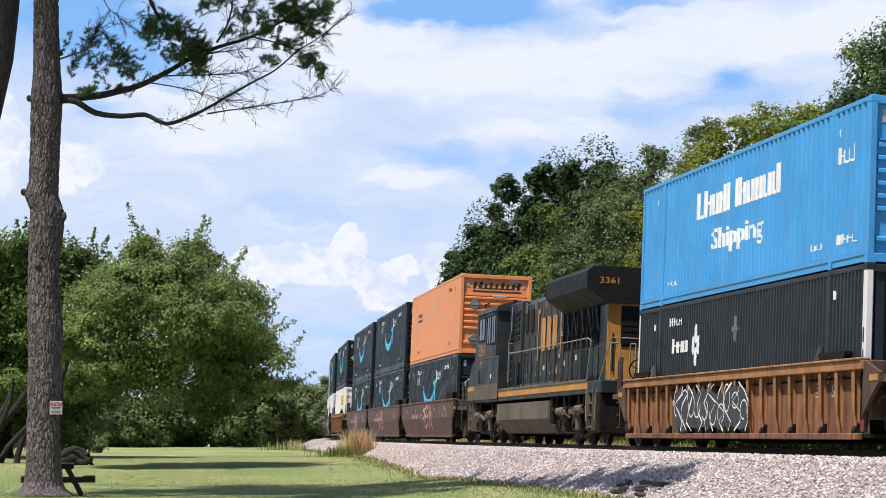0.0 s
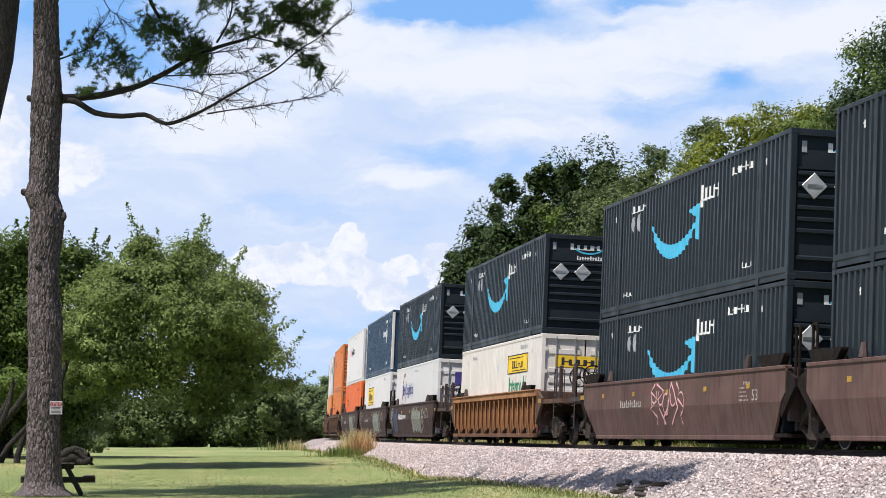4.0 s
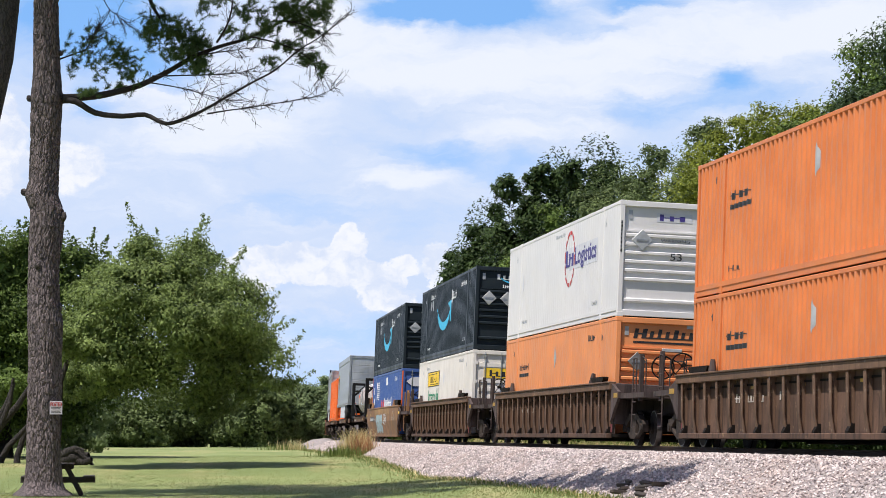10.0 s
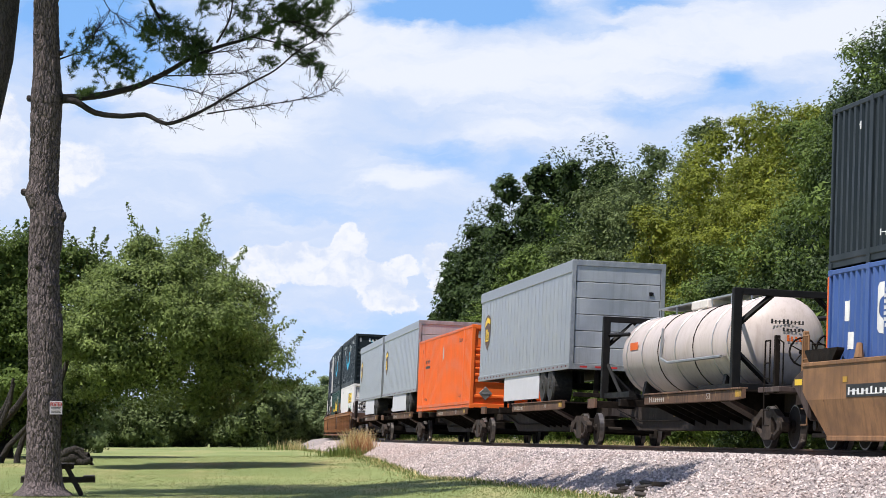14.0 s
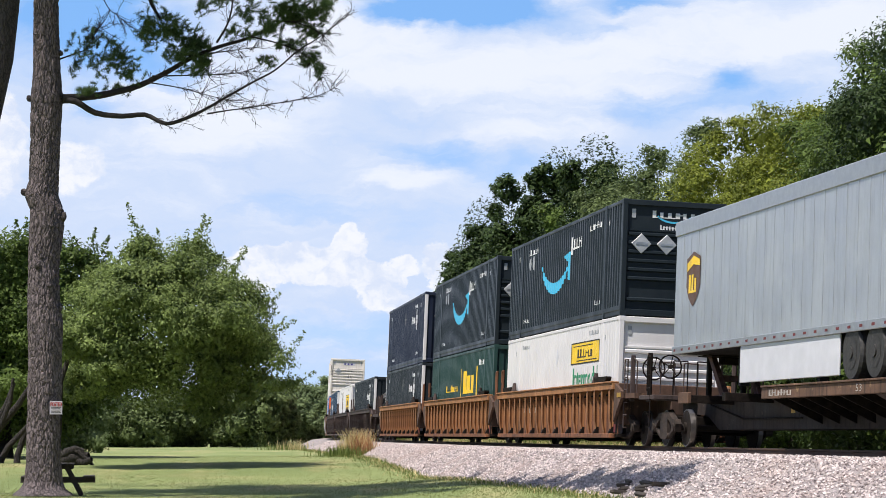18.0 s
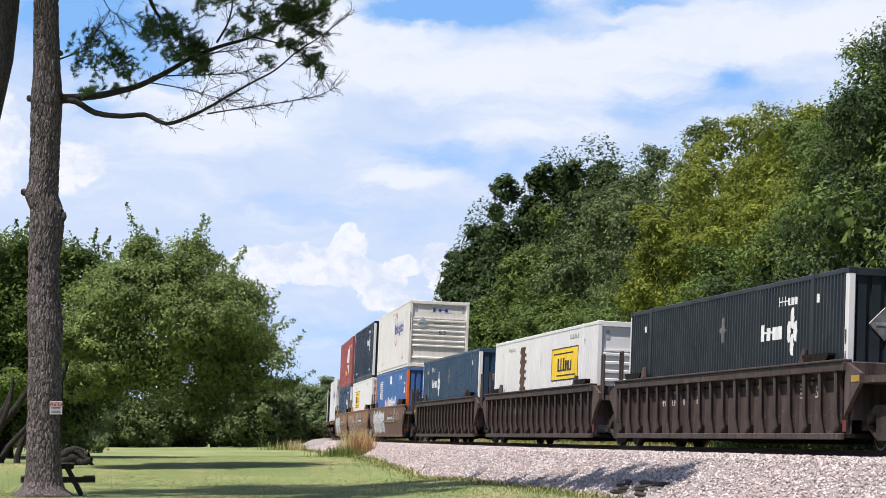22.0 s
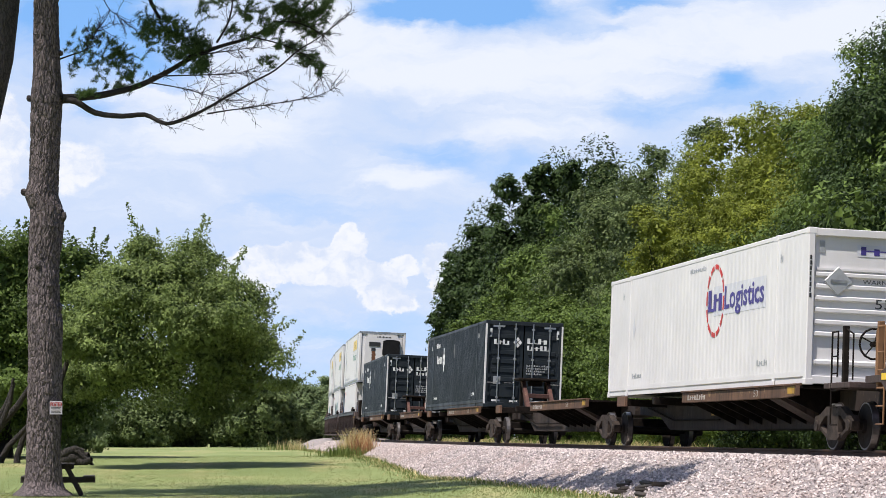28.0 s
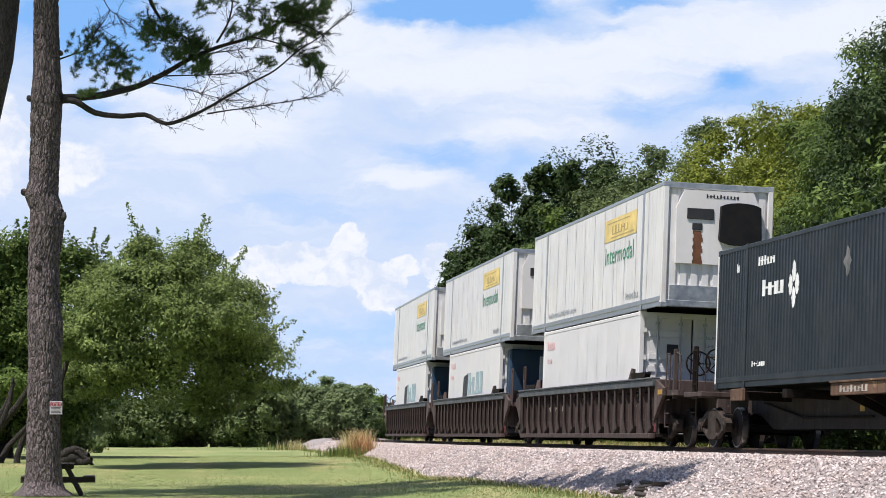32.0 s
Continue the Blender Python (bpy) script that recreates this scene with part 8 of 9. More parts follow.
def locomotive():
    """Six-axle locomotive that runs with its cab behind; its cab end is at -x."""
    L = tagged(new("locomotive"), "dirty dark blue and yellow diesel locomotive coupled in the train", "locomotive")
    part("underframe", boxes([(-10.6, 11.3, -1.42, 1.42, 1.30, 1.62)], 0.02), LOCO_BLUE, L)
    part("yellow_stripe", boxes([(-4.6, 9.6, -1.432, -1.42, 1.42, 1.60)]), LOCO_YELLOW, L, "yellow stripe along the walkway edge")
    # nose and cab
    bm = bmesh.new()
    prism(bm, ((-10.95, 1.36), (-4.6, 1.36), (-4.6, 2.75), (-9.55, 2.75), (-10.1, 2.62), (-10.75, 2.10)), -1.46, 1.46)
    nose = part("nose", bm, LOCO_BLUE, L)
    part("nose_skirt", boxes([(-10.85, -4.62, -1.472, -1.46, 1.38, 1.86)], 0.004), LOCO_DUST, L, "dust-covered lower side of the cab")
    part("nose_sill", boxes([(-10.9, -9.4, -1.474, -1.46, 1.70, 1.84)], 0.003), LOCO_YELLOW, L)
    bm = bmesh.new()
    prism(bm, ((-9.55, 2.74), (-5.2, 2.74), (-5.2, 4.30), (-8.85, 4.30), (-9.25, 4.10), (-9.45, 3.40)), -1.46, 1.46)
    cab = part("cab", bm, LOCO_BLUE, L)
    bm = bmesh.new()
    prism_x(bm, ((-1.52, 4.20), (1.52, 4.20), (1.42, 4.38), (0.8, 4.54), (-0.8, 4.54), (-1.42, 4.38)), -9.15, -5.1)
    part("cab_roof", bm, LOCO_BLUE, L)
    for a, b, z0, metal in ((-8.75, -7.6, 3.36, BLACK), (-7.1, -6.35, 3.2, BLACK), (-6.2, -5.45, 3.2, BLACK)):
        w = part("cab_window", boxes([(a, b, -1.470, -1.455, z0, 4.06)], 0.0), WINDOW, cab, "dark cab window")
        for x0, x1, h0, h1 in ((a - 0.05, a, z0 - 0.05, 4.11), (b, b + 0.05, z0 - 0.05, 4.11), (a, b, 4.06, 4.11), (a, b, z0 - 0.05, z0)):
            part("window_frame", boxes([(x0, x1, -1.482, -1.458, h0, h1)]), metal, w)
        part("window_post", boxes([((a + b) / 2 - 0.02, (a + b) / 2 + 0.02, -1.478, -1.468, z0, 4.06)]), metal, w)
    for y0, y1 in ((-1.3, -0.1), (0.1, 1.3)):
        part("windscreen", boxes([(-9.52, -9.44, y0, y1, 3.3, 4.0)]), WINDOW, cab)
    side_mark(cab, "road_number", lambda bm: lettering(bm, "3361", -8.75, -7.5, 2.82, 3.22), LOCO_YELLOW, -1.461, False, "yellow road number")
    side_mark(cab, "flash_mark", lambda bm: poly(bm, ((-8.9, 2.48), (-8.0, 2.60), (-8.1, 2.66), (-7.5, 2.76), (-8.3, 2.64), (-8.2, 2.58))), LOCO_YELLOW, -1.461)
    part("nose_door", boxes([(-8.9, -7.9, -1.472, -1.46, 1.92, 2.40)], 0.004), LOCO_BLUE, nose)
    part("door_vent", boxes([(-8.55, -8.25, -1.482, -1.47, 1.92, 2.40)], 0.004), BLACK, nose)
    part("belt_rail", boxes([(-9.3, -4.62, -1.478, -1.46, 2.70, 2.74)], 0.003), LOCO_DUST, cab)
    # equipment behind the cab
    part("equipment_cabinet", boxes([(-5.2, -2.9, -1.05, 1.05, 1.62, 4.40)], 0.03), LOCO_BLUE, L)
    for k in range(5):
        part("louvre", boxes([(-4.9 + 0.02 * k, -4.2, -1.09, -1.04, 3.2 + 0.2 * k, 3.32 + 0.2 * k)], 0.01), BLACK, L)
    for k in range(5):
        part("louvre", boxes([(-4.0, -3.2, -1.09, -1.04, 3.2 + 0.2 * k, 3.32 + 0.2 * k)], 0.01), BLACK, L)
    part("air_intake", boxes([(-3.9, -3.0, -1.10, -1.04, 1.8, 2.5)], 0.02), BLACK, L)
    bm = bmesh.new()
    pipe(bm, [(-4.6, -1.14, 1.9), (-4.6, -1.14, 3.2), (-4.2, -1.14, 3.5), (-4.2, -1.14, 4.3)], 0.02, 5)
    for k in range(5):
        pipe(bm, [(-4.6, -1.14, 2.0 + 0.28 * k), (-4.2, -1.10, 2.0 + 0.28 * k)], 0.016, 5)
    part("wall_ladder", bm, GALVANISED, L)
    # long hood with its doors
    bm = bmesh.new()
    prism_x(bm, ((-0.95, 1.62), (0.95, 1.62), (0.95, 4.24), (0.70, 4.44), (-0.70, 4.44), (-0.95, 4.24)), -2.9, 3.6)
    hood = part("long_hood", bm, LOCO_BLUE, L)
    for k in range(8):
        q = -2.8 + k * 0.79
        part("hood_door", boxes([(q, q + 0.71, -0.972, -0.95, 1.72, 2.36 if k % 3 else 2.6)], 0.008), LOCO_BLUE, hood)
        part("door_latch", boxes([(q + 0.62, q + 0.68, -0.985, -0.97, 2.0, 2.12)]), GALVANISED, hood)
    for q in (-2.7, -1.75):
        part("vent", boxes([(q, q + 0.5, -0.985, -0.95, 3.4, 4.1)], 0.01), BLACK, hood)
    part("roof_hatch", boxes([(-2.6, -1.2, -0.55, 0.55, 4.42, 4.62)], 0.03), LOCO_BLUE, L)
    bm = bmesh.new()
    rod(bm, (0.3, 0, 4.4), (0.3, 0, 4.66), 0.32, 16)
    part("exhaust_stack", bm, SOOT, L)
    for x0, x1 in ((-0.45, -0.32), (3.20, 3.33)):
        side_mark(hood, "bracket_mark", lambda bm: rect(bm, x0, x1, 2.45, 4.0), LOCO_YELLOW, -0.974, False, "yellow bracket")
    for x0, x1, z0 in ((-0.32, -0.08, 2.45), (-0.32, -0.08, 3.88), (2.96, 3.20, 2.45), (2.96, 3.20, 3.88)):
        side_mark(hood, "bracket_mark", lambda bm: rect(bm, x0, x1, z0, z0 + 0.12), LOCO_YELLOW, -0.974)
    for x0, x1 in ((0.15, 0.85), (1.1, 1.75), (2.0, 2.7)):
        side_mark(hood, "block_logo", lambda bm: poly(bm, ((x0 + 0.12, 2.72), (x1 - 0.05, 2.72), (x1, 2.9), (x1, 3.6), (x1 - 0.12, 3.72), (x0 + 0.05, 3.72), (x0, 3.55), (x0, 2.86))), LOCO_YELLOW, -0.976, False, "yellow block of the logo")
    for q in (2.35, 2.8):
        side_mark(hood, "small_mark", lambda bm: poly(bm, ((q - 0.13, 2.1), (q, 1.94), (q + 0.13, 2.1), (q, 2.26))), LOCO_YELLOW, -0.976)
    # radiator end with its wings
    bm = bmesh.new()
    prism_x(bm, ((-0.95, 1.62), (0.95, 1.62), (0.95, 3.75), (-0.95, 3.75)), 3.6, 9.55)
    rad = part("radiator_compartment", bm, LOCO_BLUE, L)
    bm = bmesh.new()
    prism_x(bm, ((-1.02, 3.66), (1.02, 3.66), (1.56, 4.02), (1.56, 4.46), (1.40, 4.60), (-1.40, 4.60), (-1.56, 4.46), (-1.56, 4.02)), 3.9, 9.75)
    wing = part("radiator_wing", bm, BLACK, L, "wide overhanging radiator housing")
    end_mark(wing, "road_number", lambda bm: lettering(bm, "3361", -1.22, -0.72, 4.16, 4.32), LOCO_YELLOW, 9.75, "yellow road number")
    for k in range(7):
        part("radiator_screen", boxes([(3.9 + k * 0.68, 4.48 + k * 0.68, -0.985, -0.95, 2.66, 3.64)], 0.01), SCREEN, rad)
        part("screen_bar", boxes([(3.8 + k * 0.68, 3.86 + k * 0.68, -1.02, -0.95, 2.6, 3.72)], 0.01), LOCO_BLUE, rad)
        part("hood_door", boxes([(3.9 + k * 0.68, 4.5 + k * 0.68, -0.972, -0.95, 1.72, 2.55)], 0.008), LOCO_BLUE if k != 4 else BLACK, rad)
    end = part("hood_end", boxes([(9.55, 9.59, -0.95, 0.95, 1.62, 3.66)], 0.004), LOCO_YELLOW, rad, "grimy yellow end of the hood")
    part("end_vent", boxes([(9.59, 9.62, -0.60, 0.60, 2.55, 3.60)], 0.01), BLACK, end, "black louvred vent")
    for k in range(6):
        part("vent_slat", boxes([(9.62, 9.635, -0.56, 0.56, 2.62 + 0.16 * k, 2.68 + 0.16 * k)]), BLACK, end)
    part("end_door", boxes([(9.59, 9.615, -0.72, -0.18, 1.70, 2.45)], 0.006), LOCO_YELLOW, end)
    for k in range(5):
        bm = bmesh.new()
        rod(bm, (4.35 + 1.0 * k, -1.03, 3.66), (4.75 + 1.0 * k, -1.01, 2.98), 0.018, 5)
        part("shutter_edge", bm, RAIL_PAINT, rad, "thin pale edge of a slanted shutter")
    for q, z in ((-6.1, 2.05), (-3.05, 3.1), (0.75, 2.15), (3.45, 3.9), (3.45, 3.05), (3.9, 2.2), (5.6, 2.3)):
        part("small_sticker", boxes([(q, q + 0.12, -0.99 if q > -4 else -1.476, -0.972 if q > -4 else -1.46, z, z + 0.14)]), MARK_WHITE, L, "small white sticker")
    part("grab_bar", boxes([(9.60, 9.64, -0.82, -0.78, 1.9, 2.9)], 0.01), BLACK, end)
    # hood hatches, pipes and lifting eyes
    for k in range(6):
        part("hood_hatch", boxes([(-2.6 + 1.0 * k, -1.95 + 1.0 * k, -0.968, -0.95, 2.72, 3.25)], 0.01), LOCO_BLUE, hood)
        part("hinge_strip", boxes([(-2.62 + 1.0 * k, -2.58 + 1.0 * k, -0.985, -0.95, 1.75, 4.1)], 0.004), LOCO_DUST, hood)
    for k in range(4):
        bm = bmesh.new()
        pipe(bm, [(-2.55 + 1.7 * k, -0.99, 4.0), (-2.55 + 1.7 * k, -1.0, 4.30), (-2.35 + 1.7 * k, -1.0, 4.30), (-2.35 + 1.7 * k, -0.99, 4.0)], 0.016, 5)
        part("grab_iron", bm, RAIL_PAINT, hood)
    for k in range(3):
        part("lifting_eye", boxes([(-1.8 + 2.0 * k, -1.62 + 2.0 * k, -0.62, -0.56, 4.43, 4.58)], 0.02), LOCO_BLUE, hood)
    part("walkway_edge", boxes([(-4.6, 9.5, -1.45, -1.40, 1.60, 1.68)], 0.008), LOCO_DUST, L, "dust-covered walkway edge")
    part("cable_tray", boxes([(-2.8, 3.4, -1.06, -0.98, 1.66, 1.80)], 0.01), LOCO_DUST, L)
    bm = bmesh.new()
    pipe(bm, [(-9.4, -1.2, 4.5), (-9.4, -1.2, 4.62), (-8.6, -1.2, 4.62)], 0.03, 5)
    rod(bm, (-7.6, -0.5, 4.5), (-7.6, -0.5, 4.72), 0.07, 8)
    rod(bm, (-7.2, 0.3, 4.5), (-7.2, 0.3, 4.95), 0.012, 5)
    part("roof_antenna", bm, BLACK, L)
    # handrails and steps
    bm = bmesh.new()
    pipe(bm, [(-2.9, -1.40, 2.74), (9.3, -1.40, 2.74), (9.75, -1.40, 2.66), (9.45, -1.42, 1.7), (9.5, -1.42, 0.6)], 0.017, 6)
    part("handrail", bm, RAIL_PAINT, L, "long steel walkway handrail")
    bm = bmesh.new()
    pipe(bm, [(10.6, -1.42, 0.6), (10.75, -1.42, 1.35), (11.05, -1.15, 2.70), (11.05, -0.35, 2.70)], 0.017, 6)
    part("handrail", bm, RAIL_PAINT, L)
    bm = bmesh.new()
    box(bm, -0.065, 0.065, -1.42, -1.38, 1.45, 2.70, 0.012)
    post = part("stanchion", bm, LOCO_BLUE, L, "flat dark handrail post")
    post.matrix_basis = pose(-2.8, 0, 0)
    for k in range(1, 10):
        twin(post, pose(-2.8 + 1.25 * k, 0, 0))
    for q, s in ((10.1, 1), (-10.2, -1)):
        for k in range(4):
            part("step", boxes([(q - 0.3, q + 0.3, -1.44, -1.12, 0.42 + 0.30 * k, 0.46 + 0.30 * k)], 0.005), LOCO_DUST, L)
        part("step_side", boxes([(q - 0.36, q - 0.31, -1.45, -1.10, 0.35, 1.5)], 0.005), LOCO_DUST, L)
        part("step_side", boxes([(q + 0.31, q + 0.36, -1.45, -1.10, 0.35, 1.5)], 0.005), LOCO_DUST, L)
        part("pilot_plate", boxes([(min(s * 10.75, s * 11.2), max(s * 10.75, s * 11.2), -1.42, 1.42, 0.28, 1.3)], 0.03), SOOT, L)
    for y in (-1.2, -0.7, 0.7, 1.2):
        bm = bmesh.new()
        pipe(bm, [(11.25, y, 1.5), (11.3, y, 2.55), (11.3, y * 0.8, 2.55), (11.25, y * 0.8, 1.5)], 0.02, 6)
        part("end_rail", bm, RAIL_PAINT, L)
        bm = bmesh.new()
        pipe(bm, [(-10.9, y, 1.2), (-11.0, y, 2.1), (-11.0, y * 0.8, 2.1), (-10.9, y * 0.8, 1.2)], 0.02, 6)
        part("end_rail", bm, RAIL_PAINT, L)
    # fuel tank, air gear, trucks
    bm = bmesh.new()
    prism_x(bm, ((-1.40, 1.20), (1.40, 1.20), (1.40, 0.70), (1.05, 0.30), (-1.05, 0.30), (-1.40, 0.70)), -4.9, 4.0)
    part("fuel_tank", bm, LOCO_DUST, L, "dust-brown fuel tank with a slanted lower side")
    for q in (-3.9, -2.9, 0.4):
        bm = bmesh.new()
        rod(bm, (q, -1.2, 1.2), (q, -1.2, 1.34), 0.09, 10, 0.06)
        part("filler_cap", bm, SOOT, L)
    bm = bmesh.new()
    rod(bm, (-4.4, -0.9, 1.28), (2.8, -0.9, 1.28), 0.09, 10)
    part("air_pipe", bm, SOOT, L)
    part("battery_box", boxes([(4.1, 4.5, -1.36, -0.9, 0.55, 1.2)], 0.03), SOOT, L)
    bm = bmesh.new()
    rod(bm, (-10.4, -1.2, 1.05), (-9.9, -1.2, 1.05), 0.16, 10)
    part("air_reservoir", bm, SOOT, L)
    for q in (4.4, 6.2, 8.2, -9.2, -6.0):
        bm = bmesh.new()
        pipe(bm, [(q, -1.36, 1.34), (q + 0.15, -1.38, 0.98), (q + 0.45, -1.38, 0.9), (q + 0.75, -1.36, 1.02), (q + 0.85, -1.36, 1.34)], 0.035, 5)
        part("cable_loop", bm, SOOT, L)
    for x in (-7.3, 7.4):
        t = truck(L, x, 0.53, 1.85, 3)
        for s in (-1, 1):
            part("truck_frame", boxes([(-2.55, 2.55, s * 1.17 - 0.08, s * 1.17 + 0.08, 0.78, 1.02)], 0.03), LOCO_DUST, t)
            for q in (-1.85, 0.0, 1.85):
                part("axle_box", boxes([(q - 0.26, q + 0.26, s * 1.2 - 0.1, s * 1.2 + 0.1, 0.34, 0.80)], 0.05), LOCO_DUST, t)
                bm = bmesh.new()
                rod(bm, (q, s * 1.28, 0.53), (q, s * 1.36, 0.53), 0.13, 12)
                part("bearing_cap", bm, SOOT, t)
            for q in (-0.95, 0.95):
                bm = bmesh.new()
                for k in range(5):
                    rod(bm, (q, s * 1.24, 0.42 + 0.075 * k), (q, s * 1.24, 0.46 + 0.075 * k), 0.13, 10)
                rod(bm, (q, s * 1.24, 0.40), (q, s * 1.24, 0.80), 0.08, 8)
                part("coil_spring", bm, SOOT, t)
            bm = bmesh.new()
            rod(bm, (-2.1, s * 1.34, 0.88), (-1.2, s * 1.34, 0.88), 0.11, 10)
            rod(bm, (-1.2, s * 1.34, 0.88), (-0.6, s * 1.30, 0.70), 0.04, 6)
            part("brake_cylinder", bm, LOCO_DUST, t)
            bm = bmesh.new()
            rod(bm, (0.5, s * 1.34, 0.92), (1.4, s * 1.34, 0.92), 0.11, 10)
            rod(bm, (0.5, s * 1.34, 0.92), (-0.1, s * 1.30, 0.72), 0.04, 6)
            part("brake_cylinder", bm, LOCO_DUST, t)
            bm = bmesh.new()
            pipe(bm, [(-2.4, s * 1.30, 0.60), (-1.0, s * 1.32, 0.28), (1.0, s * 1.32, 0.28), (2.4, s * 1.30, 0.60)], 0.03, 5)
            part("sand_pipe", bm, SOOT, t)
    for s in (-1, 1):
        coupler(L, s * 11.6, s)
    return L


# ------------------------------------------------------------------ the make-up of the train, from its head to its tail
FLOOR, STACK, DECK = 0.28, 3.18, 1.17      # foot of a container in a well, on another, on a spine car
MOVERS = []
lone = lone_containers()
PROTO = {
    "smile": smile_container("dark slate container with a cyan smile-shaped arrow"),
    "navy": plain_dark_container("navy blue container with white logo and white corner posts", NAVY, "flat", 2.85, WHITE),
    "indigo": plain_dark_container("dark indigo container with white logo and white corner posts", INDIGO, "flat", 2.85, WHITE),
    "coal": plain_dark_container("charcoal container with white logo and white corner posts", CHARCOAL, "flat", 2.85, WHITE),
    "coalback": plain_dark_container("charcoal container with a white diamond logo in a well car", CHARCOAL, "flat", -4.95, WHITE),
    "navyback": plain_dark_container("navy blue container with a white diamond logo in a well car", NAVY, "flat", -4.95, WHITE),
    "coaldoor": plain_dark_container("charcoal container with white-edged doors and locking rods", CHARCOAL, "doors", -4.95, WHITE),
    "sign": sign_container("white container with a yellow sign and green word", WHITE, 2.1, True, "ribs"),
    "signcream": sign_container("cream white container with a yellow sign and doors", CREAM, -4.9, True, "doors"),
    "signfore": sign_container("cream white container with a yellow sign and green word", CREAM, 2.1, True, "doors"),
    "signlow": sign_container("white container with a black-framed yellow sign", WHITE, -5.6, False, "doors"),
    "signrust": sign_container("white container with a yellow sign and rust strip", WHITE, 1.8, False, "ribs", True),
    "ring": ring_container("white container with a red ring and violet lettering", WHITE, 1.0, "ribs"),
    "ringcream": ring_container("cream container with a red ring and violet lettering", CREAM, 1.0, "ribs"),
    "ringdoor": ring_container("white container with violet lettering on its doors", WHITE, -5.2, "doors"),
    "orange": orange_container("orange container with black lettering and ribbed end", ORANGE),
    "burnt": orange_container("burnt orange corrugated container with black lettering", BURNT, "ribs", 0.05),
    "deep": orange_container("deep orange container with black lettering and ribbed end", DEEP_ORANGE),
    "deeprib": orange_container("deep orange ribbed container with black lettering", DEEP_ORANGE, "ribs", 0.045),
    "reefer": reefer("chalky white refrigerated container with a cooling unit"),
    "short": short_container("white forty-foot container with double doors", False),
    "shortgen": short_container("white forty-foot container with a blue generator set", True),
    "silver": trailer("silver box trailer with a brown shield logo on a spine car"),
    "tank": tank_container("white tank container in a dark frame on a spine car"),
    **lone,
}
USED = set()


def load(kind, s, z):
    """Puts one more of that kind on the train, its middle at s."""
    ob = PROTO[kind] if kind not in USED else copy_thing(PROTO[kind], Matrix.Identity(4))
    USED.add(kind)
    MOVERS.append((ob, s, 6.5, z))
    return ob


# middle, kind of car, paint, what stands in or on it: (kind, metres from the middle, foot)
UNITS = (
    (324.68, "ribbed", TAN, (("coalback", 0, FLOOR), ("sky", 0, STACK))),
    (302.00, "locomotive", None, ()),
    (278.78, "smooth", MAROON, (("smile", 0, FLOOR), ("orange", 0, STACK))),
    (260.03, "smooth", MAROON, (("smile", 0, FLOOR), ("smile", 0, STACK))),
    (241.28, "smooth", MAROON, (("smile", 0, FLOOR), ("smile", 0, STACK))),
    (217.18, "ribbed", RUST, (("signfore", 0, FLOOR), ("smile", 0, STACK))),
    (194.06, "smooth", DARK_MAROON, (("ringdoor", 0, FLOOR), ("smile", 0, STACK))),
    (174.48, "smooth", DARK_MAROON, (("signlow", 0, FLOOR), ("navy", 0, STACK))),
    (155.08, "smooth", DARK_MAROON, (("deep", 0, FLOOR), ("pinkword", 0, STACK))),
    (131.98, "ribbed", BROWN, (("burnt", 0, FLOOR), ("burnt", 0, STACK))),
    (108.38, "ribbed", BROWN, (("orange", 0, FLOOR), ("ring", 0, STACK))),
    (84.98, "ribbed", BROWN, (("signcream", 0, FLOOR), ("smile", 0, STACK))),
    (61.73, "smooth", OCHRE, (("royal", 0, FLOOR), ("smile", 0, STACK))),
    (41.00, "spine", None, (("tank", 0.5, DECK),)),
    (23.30, "spine", None, (("silver", -0.05, DECK),)),
    (5.30, "spine", None, (("deeprib", -0.1, DECK),)),
    (-11.90, "spine", None, (("silver", 0.47, DECK),)),
    (-29.10, "spine", None, (("silver", 0.47, DECK),)),
    (-50.12, "ribbed", TAN, (("sign", 0, FLOOR), ("smile", 0, STACK))),
    (-69.10, "ribbed", TAN, (("green", 0, FLOOR), ("smile", 0, STACK))),
    (-88.92, "ribbed", TAN, (("coal", 0, FLOOR), ("indigo", 0, STACK))),
    (-112.42, "ribbed", UMBER, (("coal", 0, FLOOR),)),
    (-132.27, "ribbed", UMBER, (("signrust", 0, FLOOR),)),
    (-151.95, "ribbed", UMBER, (("navyback", 0, FLOOR),)),
    (-174.62, "smooth", WALNUT, (("steel", 0, FLOOR), ("ringcream", 0, STACK))),
    (-193.92, "smooth", OCHRE, (("signlow", 0, FLOOR), ("indigo", 0, STACK))),
    (-212.60, "smooth", OCHRE, (("navy", 0, FLOOR), ("red", 0, STACK))),
    (-234.45, "spine", None, (("ring", 0, DECK),)),
    (-252.45, "spine", "hitch", ()),
    (-270.42, "spine", None, (("coaldoor", 0, DECK),)),
    (-287.40, "spine", "hitch", ()),
    (-304.40, "spine", None, (("coaldoor", 0, DECK),)),
    (-325.42, "ribbed", UMBER, (("short", 0, FLOOR), ("reefer", 0, STACK))),
    (-345.42, "ribbed", UMBER, (("shortgen", 0, FLOOR), ("reefer", 0, STACK))),
    (-365.22, "ribbed", UMBER, (("shortgen", 0, FLOOR), ("reefer", 0, STACK))),
)
WELL_LABELS = {TAN: "rusty tan ribbed well car", BROWN: "weathered brown ribbed well car", RUST: "rust-streaked brown ribbed well car", UMBER: "dark umber ribbed well car", MAROON: "dusty maroon smooth-sided well car", DARK_MAROON: "dark maroon smooth-sided well car with graffiti", OCHRE: "ochre brown smooth-sided well car with graffiti", WALNUT: "dusty brown smooth-sided well car with white graffiti"}


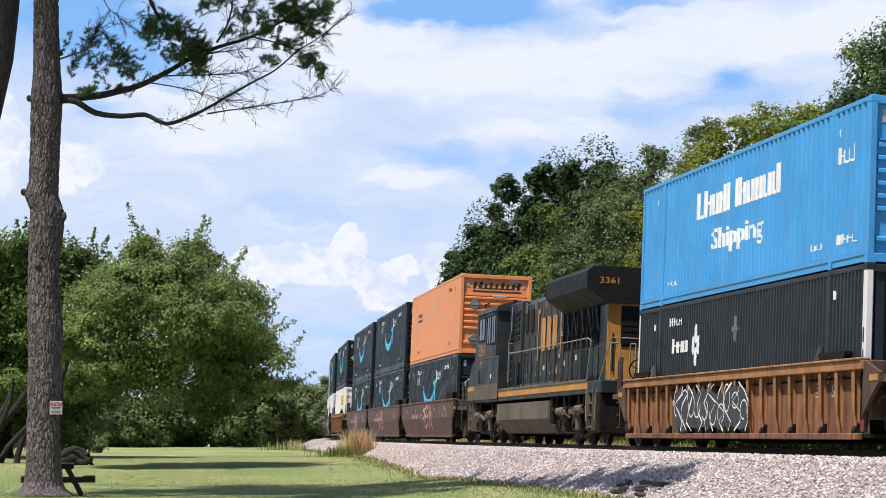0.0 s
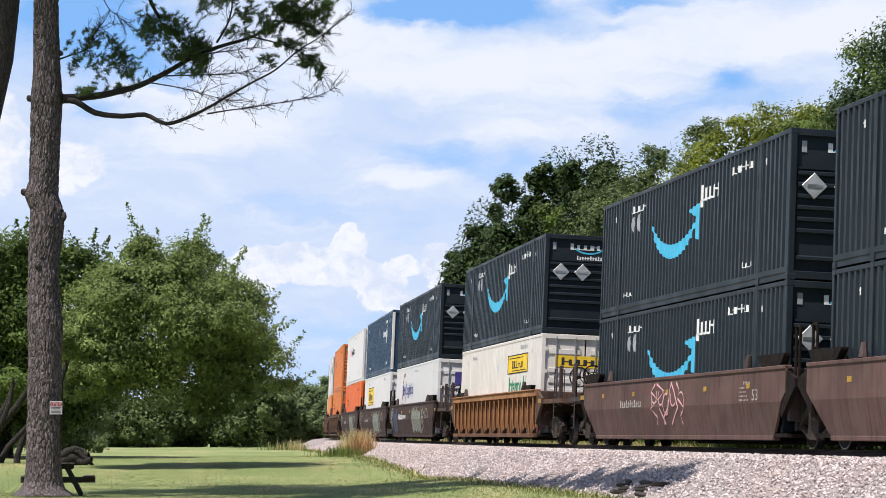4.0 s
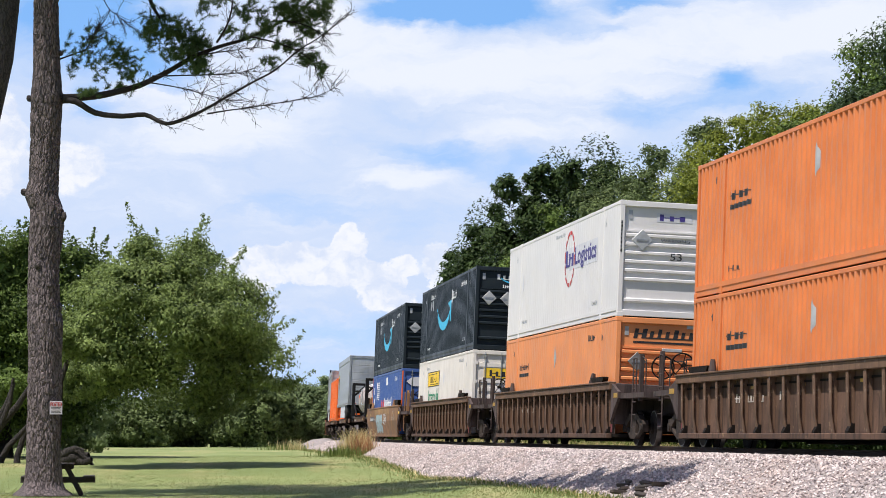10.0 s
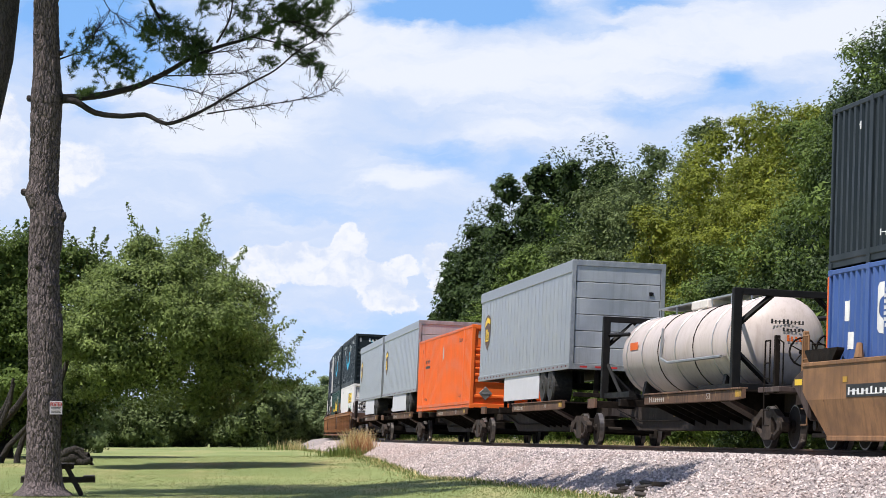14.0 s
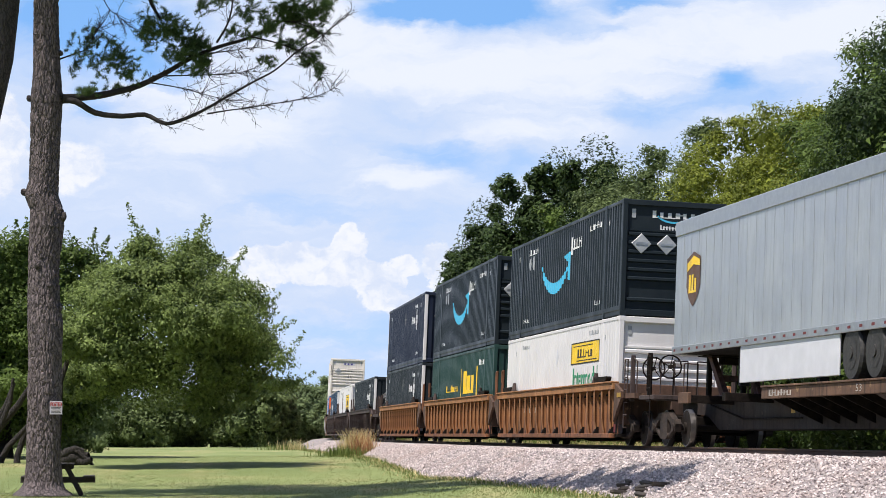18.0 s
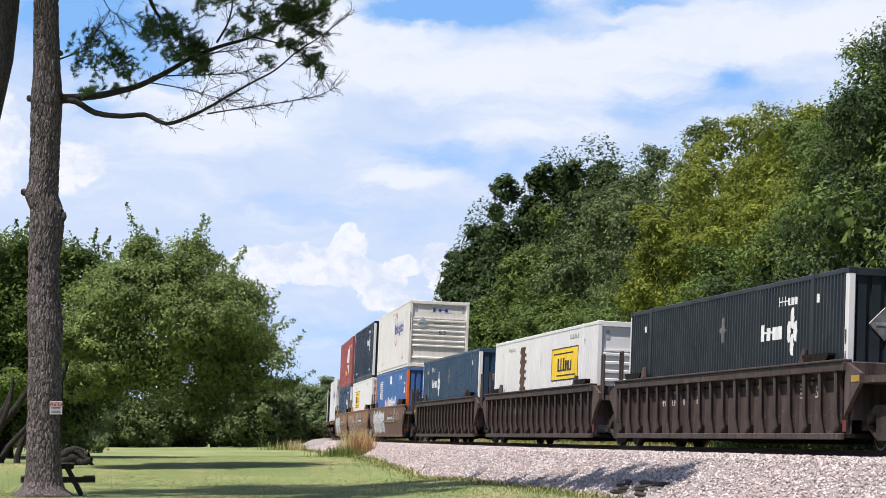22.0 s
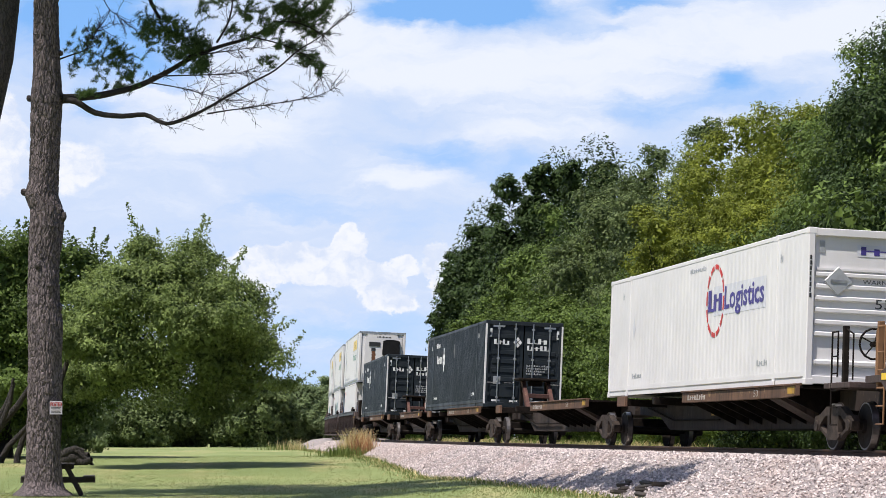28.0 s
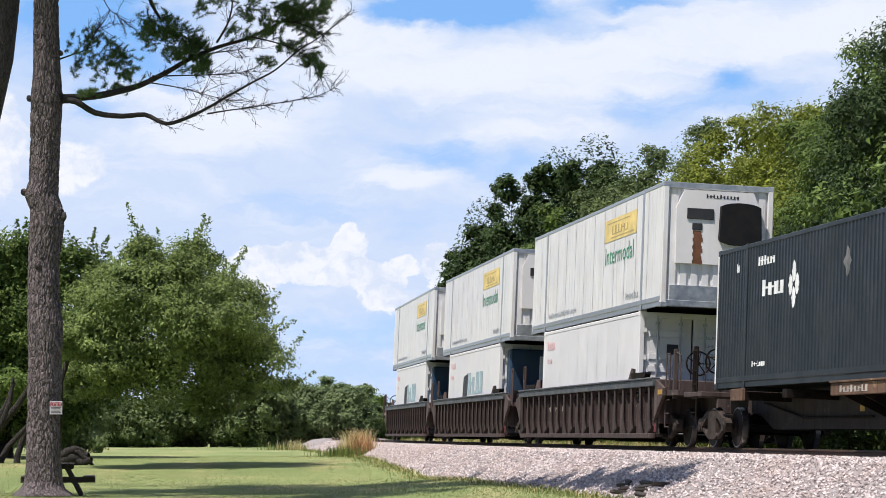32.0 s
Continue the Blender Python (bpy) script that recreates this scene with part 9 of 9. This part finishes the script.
def assemble():
    for i, (s, kind, how, loads) in enumerate(UNITS):
        ahead = UNITS[i - 1][0] - s if i else 24.0
        behind = s - UNITS[i + 1][0] if i + 1 < len(UNITS) else 25.4
        same = lambda j: 0 <= j < len(UNITS) and UNITS[j][1] == kind
        ends = []
        for gap, j in ((ahead, i - 1), (behind, i + 1)):
            near = gap < 20.6 and same(j) and kind != "locomotive"
            ends.append(("joint" if near else "coupler", 11.6 if kind == "locomotive" else (gap - 11.65 if 0 <= j < len(UNITS) and UNITS[j][1] == "locomotive" else gap / 2)))
        (fe, fore), (ae, aft) = ends
        if kind == "locomotive":
            car, half = locomotive(), 7.1
        elif kind == "spine":
            car, half = spine_car(fore, aft, fe, ae, "rusty spine car with open cross arms" if how is None else "empty rusty spine car with a trailer hitch", 200 + i, how is not None or loads[0][0] == "silver"), (fore + aft) / 2
        else:
            car = well_car(kind, how, fore, aft, fe, ae, SLATE_SILL if s < -320 else {TAN: TAN_LIT, RUST: TAN_LIT, BROWN: BROWN_LIT}.get(how), WELL_LABELS[how], i)
            half = (fore + aft) / 2 - 1
        MOVERS.append((car, s, 6.5, 0.0))
        for what, dx, z in loads:
            load(what, s + dx, z)
        smooth = kind == "smooth"
        y = -1.495 if smooth else -1.372
        if i == 0:
            graffiti(car, -3.7, 1.9, 0.30, 1.30, -1.512, 3, MARK_WHITE, SPRAY_DARK, thin=0.55)
        elif smooth and how == MAROON and i < 6:
            graffiti(car, -2.6 + (i % 3), 0.4 + (i % 3), 0.45, 1.4, y, 20 + i, MARK_PINK, None, True, 0.7)
        elif smooth and how == DARK_MAROON:
            graffiti(car, 0.8, 4.2, 0.30, 1.38, y, 20 + i, SPRAY, SPRAY_GREEN, True, 0.4)
            graffiti(car, 4.3, 5.4, 0.35, 1.40, y, 30 + i, FADED, None, True, 0.6)
            graffiti(car, -8.1, -7.0, 0.90, 1.42, y, 50 + i, FADED, None, True, 0.5)
            if i == 6:
                graffiti(car, -6.9, -5.3, 0.28, 1.44, y, 80, SPRAY_NAVY, SPRAY_NAVY, True, 0.8)
                side_mark(car, "reporting_mark", lambda bm: bars(bm, -4.7, -1.5, 0.92, 1.12, 11, 66), MARK_WHITE, y - 0.003, False, "white reporting mark")
            lean_in(side_mark(car, "size_number", lambda bm: lettering(bm, "53", -8.0, -7.3, 0.55, 0.84), FADED, y))
        elif smooth:
            side_mark(car, "number_board", lambda bm: rect(bm, *((1.2, 4.4) if s < 0 else (-6.4, -4.0)), 0.88, 1.10), MARK_BLACK, y, False, "black board with white number")
            side_mark(car, "number", lambda bm: bars(bm, *((1.35, 4.25) if s < 0 else (-6.3, -4.1)), 0.92, 1.05, 10, 60 + i), MARK_WHITE, y - 0.004)
            if s > 0:
                graffiti(car, -2.9, 0.5, 0.30, 1.34, y, 20 + i, OCHRE, SPRAY_BLUE, True, 0.5)
                graffiti(car, 1.0, 2.9, 0.72, 1.20, y, 40 + i, MARK_WHITE, None, True, 0.8)
                side_mark(car, "worn_patch", lambda bm: rect(bm, -4.0, 4.4, 1.18, 1.44), WORN_TAN, y + 0.002, False, "paler worn paint")
            elif i % 2 == 0:
                graffiti(car, -6.6, -0.5, 0.28, 1.40, y, 20 + i, WALNUT, MARK_PALE, True, 0.45)
                side_mark(car, "worn_patch", lambda bm: [rect(bm, -1.3, 5.0, 0.80, 0.865), rect(bm, -6.2, 1.6, 1.42, 1.46)], WORN_TAN, y + 0.002, False, "paler worn paint")
                graffiti(car, 4.4, 5.1, 0.9, 1.4, y, 70 + i, FADED, None, True, 0.5)
            else:
                graffiti(car, -7.6, -2.4, 0.3, 1.3, y, 20 + i, SPRAY, None, True, 0.9)
                graffiti(car, -1.4, 4.4, 0.5, 1.4, y, 40 + i, FADED, None, True, 0.9)
                side_mark(car, "worn_patch", lambda bm: rect(bm, -8.0, -3.0, 1.0, 1.34), WORN_TAN, y + 0.003, False, "paler worn paint")


assemble()
posted_sign()


# ------------------------------------------------------------------ what moves
def motions():
    for ob, s, half, z in MOVERS:
        walk(ob, [(t / 2, on_rails(s + travelled(t / 2), half, z)) for t in range(65)])
    where_is = {ob: s for ob, s, half, z in MOVERS}
    for wheels, q, radius in SPINNERS:
        # each wheelset turns as far as it rolls while it is near
        s = where_is[wheels.parent.parent]
        rows = [(0.0, pose(q, 0, radius))]
        for f in range(1, 960):
            t = f / 30
            if -165 < s + travelled(t) < 35:
                rows.append((t, pose(q, 0, radius, 0, math.degrees(travelled(t) / radius) % 360.0)))
        rows.append((32.0, rows[-1][1]))
        walk(wheels, rows)

    # wind: crowns and needle clumps rock a little
    for crown, seed in CROWNS:
        lean = 0.32 if seed >= 300 else 0.22
        walk(crown, [(float(t), pose(0, 0, 0, lean * math.sin(1.1 * t + seed), lean * math.sin(1.37 * t + 2.1 * seed), 0)) for t in range(33)])
    for k, (ob, c) in enumerate(SWAYING):
        walk(ob, [(t / 2, Matrix.Translation(c + Vector((0.045 * math.sin(1.3 * t / 2 + k), 0, 0.03 * math.sin(1.7 * t / 2 + 1.7 * k)))) @ pose(0, 0, 0, 3 * math.sin(t / 2 + k), 4 * math.sin(0.8 * t / 2 + k), 0)) for t in range(65)])


motions()
